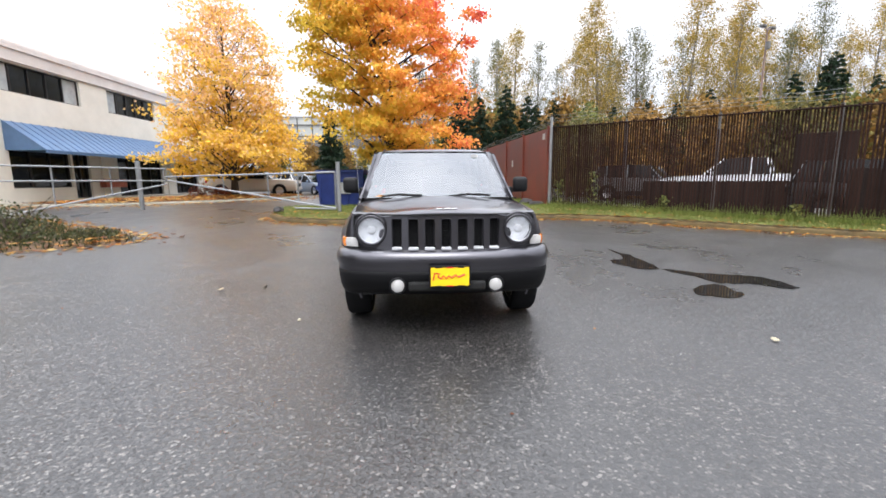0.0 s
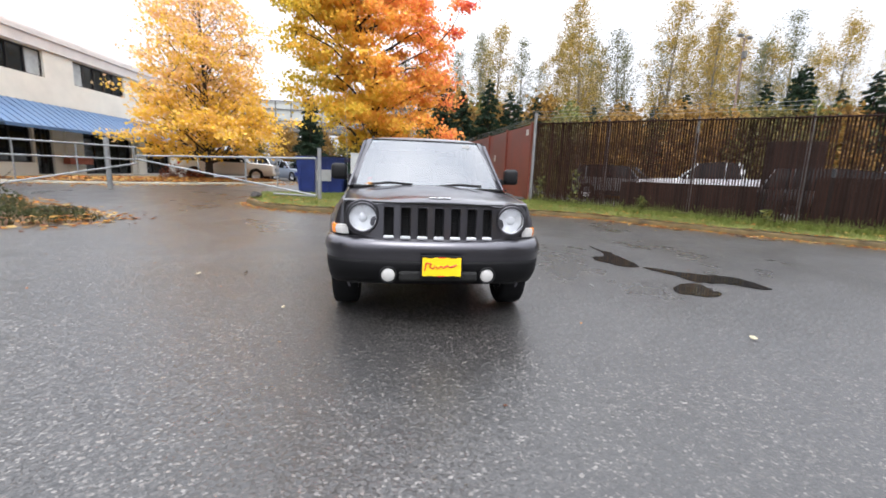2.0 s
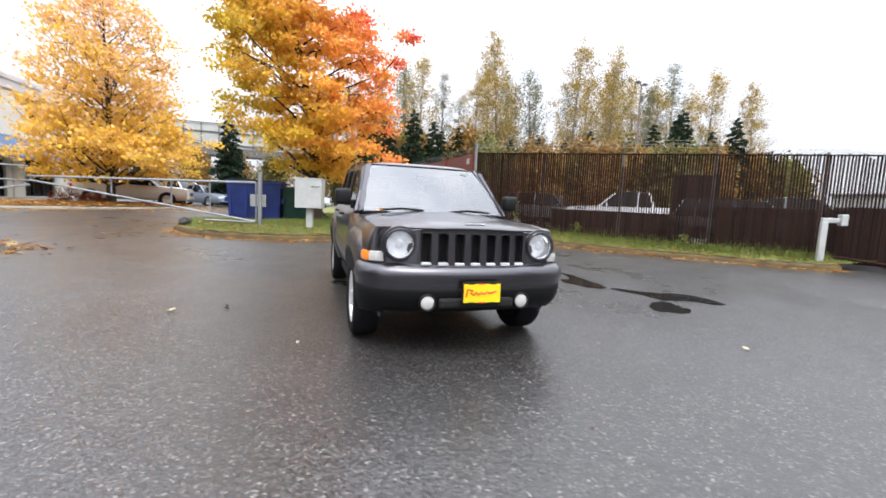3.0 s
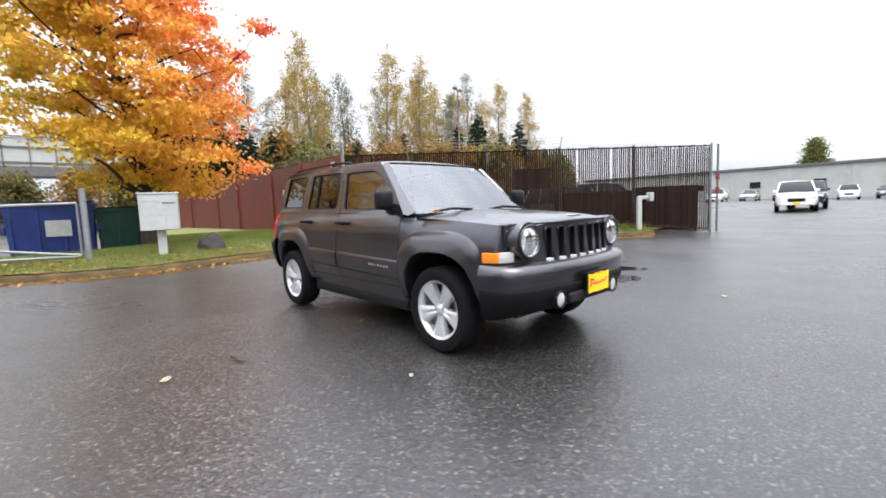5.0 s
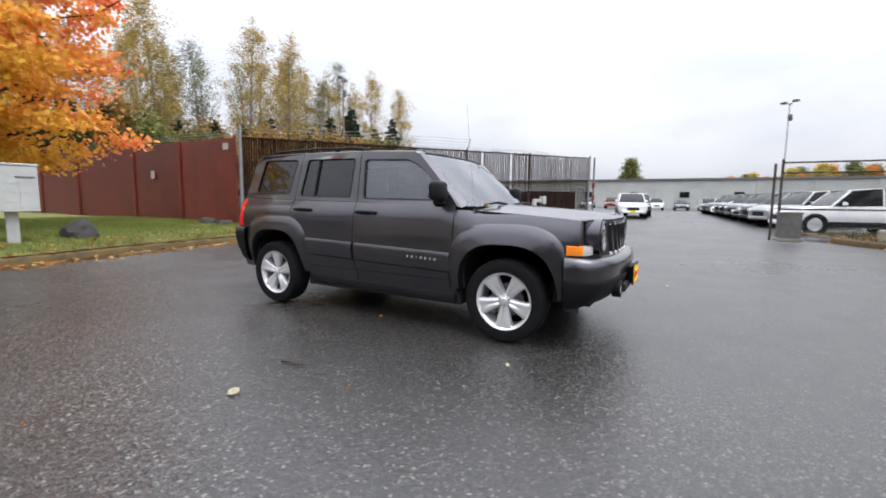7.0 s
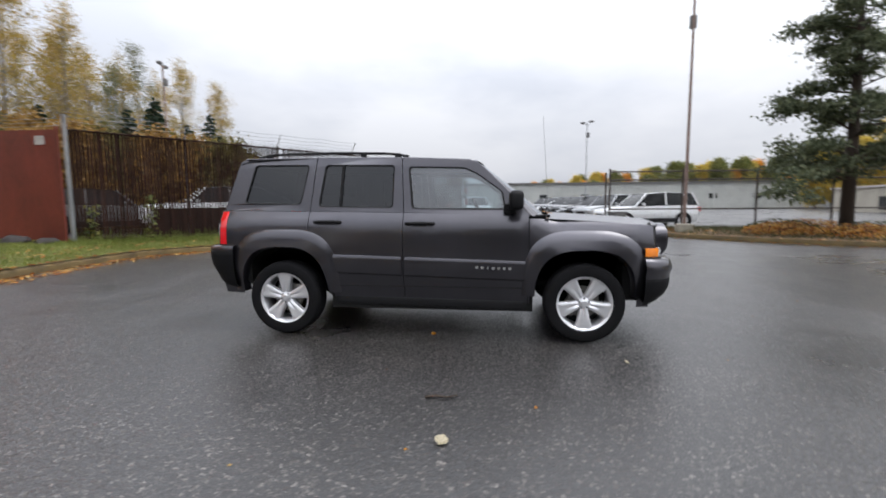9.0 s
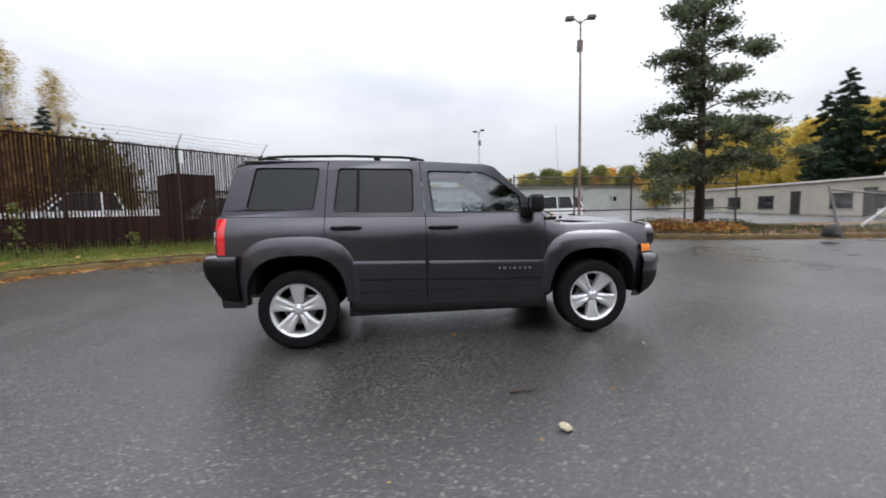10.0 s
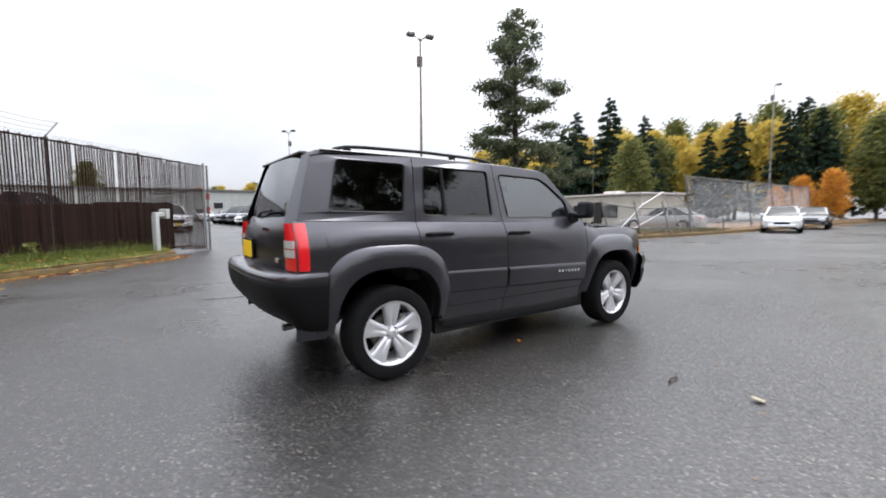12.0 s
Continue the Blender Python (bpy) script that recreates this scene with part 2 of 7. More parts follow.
M = {}
M["asphalt"] = asphalt_material()
M["concrete"] = worn("kerb_concrete", (0.27, 0.25, 0.20), 0.75, scale=2.5, amount=0.5, grain=45)
M["kerb_yellow"] = worn("faded_yellow_kerb", (0.10, 0.067, 0.022), 0.8, scale=3.0, amount=0.8, grain=40)
M["soil"] = worn("grassy_soil", (0.14, 0.14, 0.04), 0.9, scale=1.2, amount=0.6, grain=25, bump=0.5)
M["leaf_litter"] = worn("leaf_litter_soil", (0.12, 0.07, 0.035), 0.9, scale=1.5, amount=0.6, grain=20, bump=0.5)
M["slat"] = worn("brown_fence_slat", (0.031, 0.0145, 0.0105), 0.8, spec=0.15, scale=1.3, amount=0.55, grain=30, stretch=(6, 6, 0.6))
slat_nodes = Nodes(M["slat"])
slat_base = slat_nodes.b.inputs["Base Color"].links[0].from_socket
slat_nodes.color(slat_nodes.mix(1.0, slat_base, slat_nodes.ramp(slat_nodes.random(), [(0.0, 0.55), (0.5, 0.95), (1.0, 1.35)]), "MULTIPLY"))
M["red_metal"] = worn("oxide_red_sheet", (0.17, 0.036, 0.022), 0.5, scale=1.3, amount=0.5, grain=18, bump=0.05, stretch=(1, 1, 0.45))
red_nodes = Nodes(M["red_metal"])
red_base = red_nodes.b.inputs["Base Color"].links[0].from_socket
red_nodes.color(red_nodes.mix(1.0, red_base, red_nodes.ramp(red_nodes.random(), [(0.0, 0.62), (1.0, 1.12)]), "MULTIPLY"))
M["galv"] = worn("galvanised_steel", (0.30, 0.31, 0.32), 0.45, metal=0.6, scale=6, amount=0.3)
M["galv_dark"] = worn("weathered_steel", (0.16, 0.155, 0.15), 0.55, metal=0.5, scale=5, amount=0.4)
M["rust_pole"] = worn("brown_painted_pole", (0.22, 0.15, 0.125), 0.6, scale=3, amount=0.4)
M["white_paint"] = worn("aged_white_enamel", (0.42, 0.43, 0.42), 0.45, scale=4, amount=0.2)
M["stucco"] = worn("cream_stucco", (0.70, 0.66, 0.58), 0.85, scale=0.6, amount=0.16, grain=30, bump=0.3)
M["beige_wall"] = worn("beige_block_wall", (0.40, 0.37, 0.31), 0.85, scale=0.7, amount=0.2, grain=14)
M["grey_wall"] = worn("grey_panel_wall", (0.42, 0.43, 0.41), 0.8, scale=0.4, amount=0.22, grain=6)
M["fascia"] = worn("pale_roof_fascia", (0.62, 0.57, 0.54), 0.7, scale=1, amount=0.15)
M["blue_metal"] = worn("blue_seam_roof", (0.080, 0.145, 0.26), 0.4, scale=1.2, amount=0.25, grain=20, bump=0.05)
M["blue_bin"] = worn("blue_dumpster_paint", (0.015, 0.032, 0.155), 0.5, scale=2, amount=0.4, bump=0.05)
M["green_bin"] = worn("green_dumpster_paint", (0.012, 0.06, 0.042), 0.5, scale=2, amount=0.4, bump=0.05)
M["black"] = worn("black_plastic", (0.009, 0.009, 0.010), 0.55, scale=5, amount=0.3, grain=200, bump=0.1, spec=0.22)
M["rubber"] = worn("tyre_rubber", (0.011, 0.011, 0.012), 0.8, scale=6, amount=0.3, grain=90, spec=0.1)
M["dark_void"] = worn("dark_underside", (0.005, 0.005, 0.005), 0.8, scale=4, amount=0.3)
M["stone"] = worn("dark_boulder", (0.032, 0.028, 0.027), 0.8, scale=3, amount=0.5, grain=15, bump=0.8)
M["bark"] = worn("dark_bark", (0.05, 0.036, 0.027), 0.9, scale=4, amount=0.5, grain=22, bump=0.9, stretch=(3, 3, 0.5))
M["pale_bark"] = worn("pale_poplar_bark", (0.17, 0.155, 0.135), 0.9, scale=2, amount=0.5, grain=12, bump=0.4)
M["glass_dark"] = mat("dark_window_glass", (0.010, 0.012, 0.014), 0.05, spec=0.45)
M["window_frame"] = mat("dark_bronze_frame", (0.03, 0.026, 0.024), 0.4, metal=0.4)
M["blind"] = worn("pale_blind", (0.40, 0.42, 0.42), 0.7, scale=3)
M["plank_red"] = worn("brick_red_base", (0.25, 0.07, 0.04), 0.8, scale=5)
# ---- ground and verges ----
def spaced(reach):
    s, out = 0.0, [0.0]
    while s < reach:
        s += 0.5 if s < 22 else 0.5 + (s - 22) * 0.12
        out.append(s)
    return [-v for v in out[:0:-1]] + out


def build_ground():
    ax = spaced(900)
    mb = MB()
    mb.grid([[(x, y, ground_z(x, y)) for x in ax] for y in ax])
    g = part("ground", mb, M["asphalt"], smooth=True, angle=None)
    tagged(g, "wet dark grey asphalt lot with worn pale patches", "ground", kind="structure")


build_ground()

# The outer edge of the kerb that bounds the northern grass verge, from the gate to the end of the slatted fence.
KERB_N = [(-4.7, 8.4), (-4.0, 7.3), (-3.0, 6.75), (-1.7, 6.45), (0.3, 6.85), (2.9, 7.2), (4.6, 7.15), (6.1, 6.1), (7.55, 4.7), (9.05, 3.3), (10.25, 2.15), (11.2, 1.85)]
FENCE_A, FENCE_B = Vector((4.50, 9.35, 0)), Vector((13.1, 0.87, 0))
KERB_S = [(13.2, -6.3), (11.6, -6.9), (9.7, -8.5), (8.4, -10.2), (7.5, -12.6), (6.9, -16), (6.5, -22), (6.5, -30), (6.6, -45), (6.8, -70)]


def smooth_line(pts, step=0.35):
    """A Catmull-Rom line through points of the plan."""
    out = []
    for i in range(len(pts) - 1):
        p0, p1, p2, p3 = (Vector(pts[min(max(j, 0), len(pts) - 1)]) for j in (i - 1, i, i + 1, i + 2))
        n = max(2, int((p2 - p1).length / step))
        for k in range(n):
            t = k / n
            out.append(0.5 * (2 * p1 + (p2 - p0) * t + (2 * p0 - 5 * p1 + 4 * p2 - p3) * t * t + (3 * p1 - p0 - 3 * p2 + p3) * t ** 3))
    return out + [Vector(pts[-1])]


def kerb(name, pts, label, material, width=0.16, height=0.14, side=1):
    """A kerb of real height along a line; its verge lies on the given side."""
    line = smooth_line(pts)
    rows = []
    for i, p in enumerate(line):
        d = (line[min(i + 1, len(line) - 1)] - line[max(i - 1, 0)]).normalized()
        n = Vector((-d.y, d.x)) * side
        z = ground_z(p.x, p.y)
        wob = 0.012 * noise.noise((p.x * 1.3, p.y * 1.3, 0))
        prof = [(0, -0.05), (0.004, height * 0.75), (0.03, height), (width - 0.02, height + 0.004), (width, -0.05)]
        rows.append([(p.x + n.x * (o + wob), p.y + n.y * (o + wob), z + h + wob * 0.5) for o, h in prof])
    mb = MB()
    mb.grid(rows, flip=side < 0)
    ob = part(name, mb, material, smooth=True, angle=50)
    tagged(ob, label, "kerb", kind="structure")
    return line


kerb_n = kerb("kerb_north", KERB_N, "mossy faded yellow concrete kerb along the grass verge", M["kerb_yellow"], width=0.13, height=0.12, side=1)
kerb_s = kerb("kerb_south", KERB_S, "faded orange concrete kerb strewn with leaves", M["kerb_yellow"], side=1)


def inside(x, y, poly):
    hit = False
    for (x0, y0), (x1, y1) in zip(poly, poly[1:] + poly[:1]):
        if (y0 > y) != (y1 > y) and x < (x1 - x0) * (y - y0) / (y1 - y0) + x0:
            hit = not hit
    return hit


def edge_gap(x, y, line):
    return min((Vector((x, y)) - p).length for p in line)


def verge(name, poly, line, label, material, step=0.4, top=0.13, rise=0.10):
    """A raised verge inside a polygon, rounded up from its kerb line."""
    poly2 = [tuple(p) for p in poly]
    bm = bmesh.new()
    vs = [bm.verts.new((x, y, 0)) for x, y in poly2]
    face = bm.faces.new(vs)
    bmesh.ops.triangulate(bm, faces=[face])
    for _ in range(4):
        long = [e for e in bm.edges if e.calc_length() > 1.0]
        if not long:
            break
        bmesh.ops.subdivide_edges(bm, edges=long, cuts=1)
        bmesh.ops.triangulate(bm, faces=bm.faces[:])
    for v in bm.verts:
        d = edge_gap(v.co.x, v.co.y, line)
        v.co.z = ground_z(v.co.x, v.co.y) + top + rise * min(1, d / 1.5) + 0.02 * noise.noise((v.co.x * 1.7, v.co.y * 1.7, 3)) * min(1, d * 3)
    bmesh.ops.recalc_face_normals(bm, faces=bm.faces[:])
    me = bpy.data.meshes.new(name)
    bm.to_mesh(me)
    bm.free()
    me.polygons.foreach_set("use_smooth", [True] * len(me.polygons))
    ob = part(name, me, material)
    if me.polygons[0].normal.z < 0:
        me.flip_normals()
    return tagged(ob, label, "verge", kind="structure")


def inner(line, off, side=1):
    out = []
    for i, p in enumerate(line):
        d = (line[min(i + 1, len(line) - 1)] - line[max(i - 1, 0)]).normalized()
        out.append((p.x - d.y * side * off, p.y + d.x * side * off))
    return out


VERGE_N = inner(kerb_n, 0.10)[::3] + [(12.6, 1.9), (9.3, 5.7), (5.2, 10.2), (5.0, 32), (-0.3, 32), (-0.4, 15), (-0.4, 11.7), (-1.0, 10.6), (-2.6, 9.9), (-4.6, 9.8)]
verge("verge_north", VERGE_N, kerb_n, "short damp grass verge scattered with leaves", M["soil"])
VERGE_S = inner(kerb_s, 0.10)[::3] + [(9.5, -70), (9.5, -16), (13, -14.5), (14.6, -9.5), (14.6, -5.6)]
verge("verge_south", VERGE_S, kerb_s, "leaf-strewn rough verge with low weeds", M["leaf_litter"])
EDGE_W = [(-13.5, 1.2), (-10, 1.9), (-7.6, 2.75), (-6.45, 3.45), (-6.1, 4.15), (-6.6, 4.75), (-7.4, 5.25), (-8.8, 6.1), (-11.5, 8.2)]
west_line = smooth_line(EDGE_W)
VERGE_W = [tuple(p) for p in west_line[::3]] + [(-14, 8.6), (-15, 1.2)]
verge("verge_west", VERGE_W, west_line, "weedy verge of brown leaves and twigs", M["leaf_litter"], top=0.0, rise=0.12)
ISLAND = [(-17.0, 14.4), (-13.5, 14.6), (-9.6, 18.0), (-7.4, 22.0), (-7.6, 24.5), (-9.5, 25.2), (-13, 22.5), (-16.6, 17.5)]
island_line = kerb("kerb_island", ISLAND + ISLAND[:1], "low concrete kerb round a leaf-covered island", M["concrete"], side=1, height=0.10)
verge("verge_island", [tuple(p) for p in inner(island_line[:-1], 0.1)[::3]], island_line, "planting island covered in fallen orange leaves", M["leaf_litter"], top=0.09, rise=0.1)


# ---- slatted fence ----
def fence_frame(a, b):
    d = b - a
    return math.degrees(math.atan2(d.y, d.x)), d.length


def slatted_fence():
    yaw, length = fence_frame(FENCE_A, FENCE_B)
    root = thing("fence_slatted", pose(FENCE_A.x, FENCE_A.y, 0, 0, 0, yaw), "tall chain-link fence filled with dark brown slats", "fence", kind="structure")

    def base(s):
        p = FENCE_A.lerp(FENCE_B, s / length)
        return ground_z(p.x, p.y) + (0.20 if s < 9.8 else 0.20 * max(0, (11.6 - s) / 1.8))

    def top(s):
        return lerp(3.02, 2.84, s / length)
    for k in range(6):
        s = min(length, k * length / 5)
        extra = 0.30 if k == 0 else 0.05
        side = -0.06 if k in (0, 5) else 0.06
        mb = MB().tube([(s, side, base(s) - 0.1), (s, side, top(s) + extra)], 0.038 if k else 0.05, 10)
        part("post", mb, M["galv"] if k in (0, 5) else M["galv_dark"], root, smooth=True)
        if k < 4:
            arm = MB().tube([(s, side, top(s) + 0.05), (s, -0.30, top(s) + 0.34)], 0.011, 6)
            part("barb_arm", arm, M["galv_dark"], root, smooth=True)
    for z0, z1 in ((lambda s: top(s) - 0.04,) * 2, (lambda s: base(s) + 0.12,) * 2):
        part("rail", MB().tube([(s, -0.045, z0(s)) for s in np.linspace(0, length, 14)], 0.021, 8), M["slat"], root, smooth=True)
    for i in range(3):
        f = 0.35 + 0.3 * i
        pts = [(s, -0.06 - 0.24 * f, top(s) + 0.05 + 0.29 * f - 0.02 * math.sin(s * 2.57) ** 2) for s in np.linspace(0, length * 0.6, 60)]
        part("barbed_wire", MB().tube(pts, 0.005, 4), M["galv"], root)
    kinds = [MB().box(0, 0, 0.5, w, 0.006, 1.0).mesh("slat") for w in (0.052, 0.049, 0.055, 0.042, 0.039, 0.044)]
    for me in kinds:
        me.materials.append(M["slat"])
    n = int(length / 0.0685)
    for i in range(n):
        s = (i + 0.5) * length / n
        if R.random() < 0.008:
            continue
        z0, z1 = base(s) + R.uniform(0.0, 0.05), top(s) + R.uniform(-0.03, 0.03) - (R.uniform(0, 0.10) if s > 10.4 else 0) - (0.38 if 4.78 < s < 4.93 else 0)
        ob = new("slat", kinds[R.randrange(3) + (3 if s > R.uniform(1.5, 4.5) else 0)])
        ob.parent = root
        ob.matrix_basis = pose(s + R.uniform(-0.004, 0.004), R.uniform(-0.004, 0.004), z0, 0, R.uniform(-0.15, 0.15), R.uniform(-6, 6)) @ Matrix.Diagonal((1, 1, z1 - z0, 1))
    # the weave of the chain-link, laid along the road face
    mb = MB()
    pitch = 0.11
    for i in range(int((length + 2.8) / pitch)):
        for up in (1, -1):
            s0 = i * pitch - (2.8 if up > 0 else 0)
            a, b = 0.0, 2.75
            lo = s0 if up > 0 else s0
            pts = []
            for t in (a, b):
                s = lo + (t if up > 0 else 2.75 - t - 2.75 + t * 0 + (2.75 - t) - 0)
                pts.append([s, t])
            (sa, ta), (sb, tb) = pts
            if sb < sa:
                (sa, ta), (sb, tb) = (sb, tb), (sa, ta)
            if sb <= 0 or sa >= length:
                continue
            if sa < 0:
                ta, sa = ta + (tb - ta) * (0 - sa) / (sb - sa), 0
            if sb > length:
                tb, sb = ta + (tb - ta) * (length - sa) / (sb - sa), length
            mb.tube([(sa, -0.028, base(sa) + 0.05 + ta), (sb, -0.028, base(sb) + 0.05 + tb)], 0.0022, 3, cap=False)
    tagged(part("wire_mesh", mb, M["slat"], root), kind="stuff")


def red_fence():
    pts = [(4.44, 9.45), (4.30, 12.2), (4.22, 15.0), (4.0, 18.9), (4.15, 23.0), (3.9, 28.0), (3.9, 34.0)]
    root = thing("fence_red_sheet", pose(0, 0, 0), "tall fence of flat oxide-red metal sheets", "fence", kind="structure")
    for (x0, y0), (x1, y1) in zip(pts, pts[1:]):
        a, b = Vector((x0, y0, 0)), Vector((x1, y1, 0))
        yaw, length = fence_frame(a, b)
        z0, z1 = ground_z(*((a + b) / 2).xy) + 0.16, 2.98 + 0.0
        mb = MB().box(length / 2, 0, (z0 + z1) / 2, length - 0.02, 0.03, z1 - z0)
        part("sheet", mb, M["red_metal"], root, m=pose(x0, y0, 0, 0, 0, yaw))
        part("post", MB().box(0, 0.05, (z0 + z1) / 2 + 0.03, 0.08, 0.06, z1 - z0 + 0.06, c=0.008), M["red_metal"], root, m=pose(x0, y0, 0, 0, 0, yaw))
        for i in range(3):
            part("barbed_wire", MB().tube([(0, -0.05 - 0.08 * i, z1 + 0.1 + 0.1 * i), (length / 2, -0.05 - 0.08 * i, z1 + 0.08 + 0.1 * i), (length, -0.05 - 0.08 * i, z1 + 0.1 + 0.1 * i)], 0.006, 4), M["galv"], root, m=pose(x0, y0, 0, 0, 0, yaw))
    part("notice_plate", MB().box(0, 0, 0, 0.20, 0.012, 0.27, c=0.004), M["white_paint"], root, "blank white notice plate", m=pose(4.17, 13.7, 1.95, 0, 0, 92))
    part("notice_plate", MB().box(0, 0, 0, 0.24, 0.012, 0.2, c=0.004), M["white_paint"], root, "blank white notice plate", m=pose(4.385, 9.9, 2.74, 0, 0, 93))


slatted_fence()
red_fence()


# ---- office building in the west ----
WALL_W = (Vector((-20.47, 9.0, 0)), Vector((-19.2, 42.0, 0)))


def office():
    a, b = WALL_W
    yaw, length = fence_frame(a, b)
    root = thing("office_building", pose(a.x, a.y, 0.2, 0, 0, yaw), "cream two-storey office building with blue seam awning", "building")
    H = 7.85
    # local: x along the wall, y into the building, z up; upper windows and shop fronts go through the wall
    holes = [(1.0, 5.0, 5.5, 6.92, 4), (8.6, 13.95, 5.5, 6.92, 5), (16.15, 21.0, 5.5, 6.92, 5), (23.4, 28.2, 5.5, 6.92, 5), (8.9, 12.6, 0.75, 2.7, 3), (12.75, 14.0, 0.1, 2.7, 2), (16.4, 21.2, 0.1, 2.7, 4), (23.0, 26.4, 0.1, 2.7, 3)]
    xs = sorted({0.0, length, *[h[0] for h in holes], *[h[1] for h in holes]})
    zs = sorted({0.0, H, *[h[2] for h in holes], *[h[3] for h in holes]})
    mb = MB()
    for x0, x1 in zip(xs, xs[1:]):
        for z0, z1 in zip(zs, zs[1:]):
            cx, cz = (x0 + x1) / 2, (z0 + z1) / 2
            if not any(h[0] < cx < h[1] and h[2] < cz < h[3] for h in holes):
                mb.box(cx, 0.15, cz, x1 - x0, 0.3, z1 - z0)
    mb.box(length - 0.15, 6, H / 2, 0.3, 11.4, H).box(0.15, 6, H / 2, 0.3, 11.4, H).box(length / 2, 11.85, H / 2, length, 0.3, H)
    part("wall", mb, M["stucco"], root)
    part("floor_slab", MB().box(length / 2, 6, 3.9, length - 0.6, 11.4, 0.3), M["grey_wall"], root)
    part("inner_wall", MB().box(length / 2, 3.5, H / 2, length - 0.6, 0.1, H), M["blind"], root)
    part("roof", MB().box(length / 2, 6, H + 0.06, length + 0.1, 12.2, 0.12), M["fascia"], root)
    part("fascia", MB().box(length / 2, -0.06, 7.42, length + 0.2, 0.12, 0.86, c=0.01).box(length / 2, -0.10, 7.72, length + 0.24, 0.2, 0.30, c=0.02), M["fascia"], root, "pale pinkish metal fascia band")
    for i, (x0, x1, z0, z1, n) in enumerate(holes):
        win = part("window", MB().box((x0 + x1) / 2, 0.22, (z0 + z1) / 2, x1 - x0, 0.012, z1 - z0), M["glass_dark"], root)
        for k in range(n + 1):
            part("mullion", MB().box(lerp(x0 + 0.03, x1 - 0.03, k / n), 0.18, (z0 + z1) / 2, 0.06, 0.09, z1 - z0), M["window_frame"], win)
        for z in (z0 + 0.03, z1 - 0.03):
            part("frame_rail", MB().box((x0 + x1) / 2, 0.18, z, x1 - x0, 0.088, 0.06), M["window_frame"], win)
        if 0 < i < 3:
            for k in (0, n - 1) if i == 1 else (0,):
                w = (x1 - x0) / n
                part("blind", MB().box(x0 + w * (k + 0.5), 0.205, (z0 + z1) / 2, w - 0.08, 0.012, z1 - z0 - 0.1), M["blind"], win)
    # awning with standing seams and a closed gable end
    x0, x1, zt, zb, out = 8.75, 27.0, 4.05, 2.62, 1.95
    mb = MB()
    mb.add([(x0, 0, zt), (x1, 0, zt), (x1, -out, zb), (x0, -out, zb), (x0, 0, zb), (x1, 0, zb)], [(0, 3, 2, 1), (0, 4, 3), (1, 2, 5), (4, 5, 2, 3)])
    mb.box((x0 + x1) / 2, -out, zb - 0.06, x1 - x0, 0.04, 0.16)
    aw = part("awning", mb, M["blue_metal"], root, "blue standing-seam metal awning")
    n = 35
    for k in range(n + 1):
        x = lerp(x0, x1, k / n)
        part("seam", MB().tube([(x, -0.0, zt + 0.02), (x, -out, zb + 0.02)], 0.024, 4), M["blue_metal"], aw)
    for x in (14.6, 21.5):
        part("pier", MB().box(x + 0.6, -0.05, 1.3, 0.7, 0.12, 2.6), M["stucco"], root)
    part("planter", MB().box(15.35, -0.35, 0.95, 1.9, 0.4, 0.5, c=0.02), M["plank_red"], root, "brick-red planter box")
    part("walkway", MB().box(length / 2, -1.3, -0.05, length, 2.6, 0.16), M["concrete"], root)


office()


# ---- far buildings ----
def warehouse():
    root = thing("warehouse_building", pose(86, -20, 0.3, 0, 0, 92), "long pale grey warehouse with small dark windows", "building")
    part("wall", MB().box(0, -6, 2.6, 130, 12, 5.2), M["grey_wall"], root)
    part("roof", MB().box(0, -6, 5.35, 131, 12.6, 0.35), M["galv_dark"], root)
    for k in range(-7, 8):
        part("window", MB().box(k * 8.2 + 2, 0.02, 2.6, 1.5, 0.1, 1.0), M["glass_dark"], root)
    for k in range(-8, 9):
        part("pilaster", MB().box(k * 7.6, 0.06, 2.6, 0.5, 0.16, 5.2), M["grey_wall"], root)


def low_shop():
    root = thing("low_building", pose(20, -34, 0.0, 0, 0, -8), "low beige block building with wide dark windows", "building")
    part("wall", MB().box(13.7, -3, 1.4, 32.6, 6, 2.8), M["beige_wall"], root)
    part("roof", MB().box(13.7, -3, 2.86, 33.0, 6.4, 0.14).box(3, -3, 3.1, 1.6, 1.2, 0.4), M["fascia"], root)
    for x in (0.9, 4.6, 12.5, 17, 21.5):
        w = part("window", MB().box(x, 0.02, 1.25, 1.9, 0.1, 1.1), M["glass_dark"], root)
        part("frame", MB().box(x, 0.06, 1.82, 2.0, 0.08, 0.08).box(x, 0.06, 0.68, 2.0, 0.08, 0.08).box(x, 0.06, 1.25, 0.07, 0.08, 1.1), M["window_frame"], w)
    for x in (2.3, 9.0):
        part("door", MB().box(x, 0.02, 1.1, 1.0, 0.1, 2.1), M["window_frame"], root)


def overpass():
    root = thing("glazed_footbridge", pose(-14.5, 62, -2.6), "raised grey steel and glass footbridge", "bridge")
    part("deck", MB().box(0, 0, 9.3, 34, 4, 1.0), M["galv_dark"], root)
    part("glass_wall", MB().box(0, -1.9, 11.3, 34, 0.1, 3.0), M["grey_wall"], root)
    for k in range(-8, 9):
        part("mullion", MB().box(k * 2.1, -2.0, 11.3, 0.14, 0.12, 3.2), M["galv_dark"], root)
    for z in (10.2, 11.8, 12.9):
        part("rail", MB().box(0, -2.04, z, 34, 0.1, 0.14), M["galv_dark"], root)
    for x in (-14, 0, 14):
        part("pier", MB().box(x, 0, 4.4, 1.2, 1.6, 8.8), M["concrete"], root)


warehouse()
low_shop()
overpass()
# ---- the grey sport utility car ----
from mathutils.geometry import tessellate_polygon


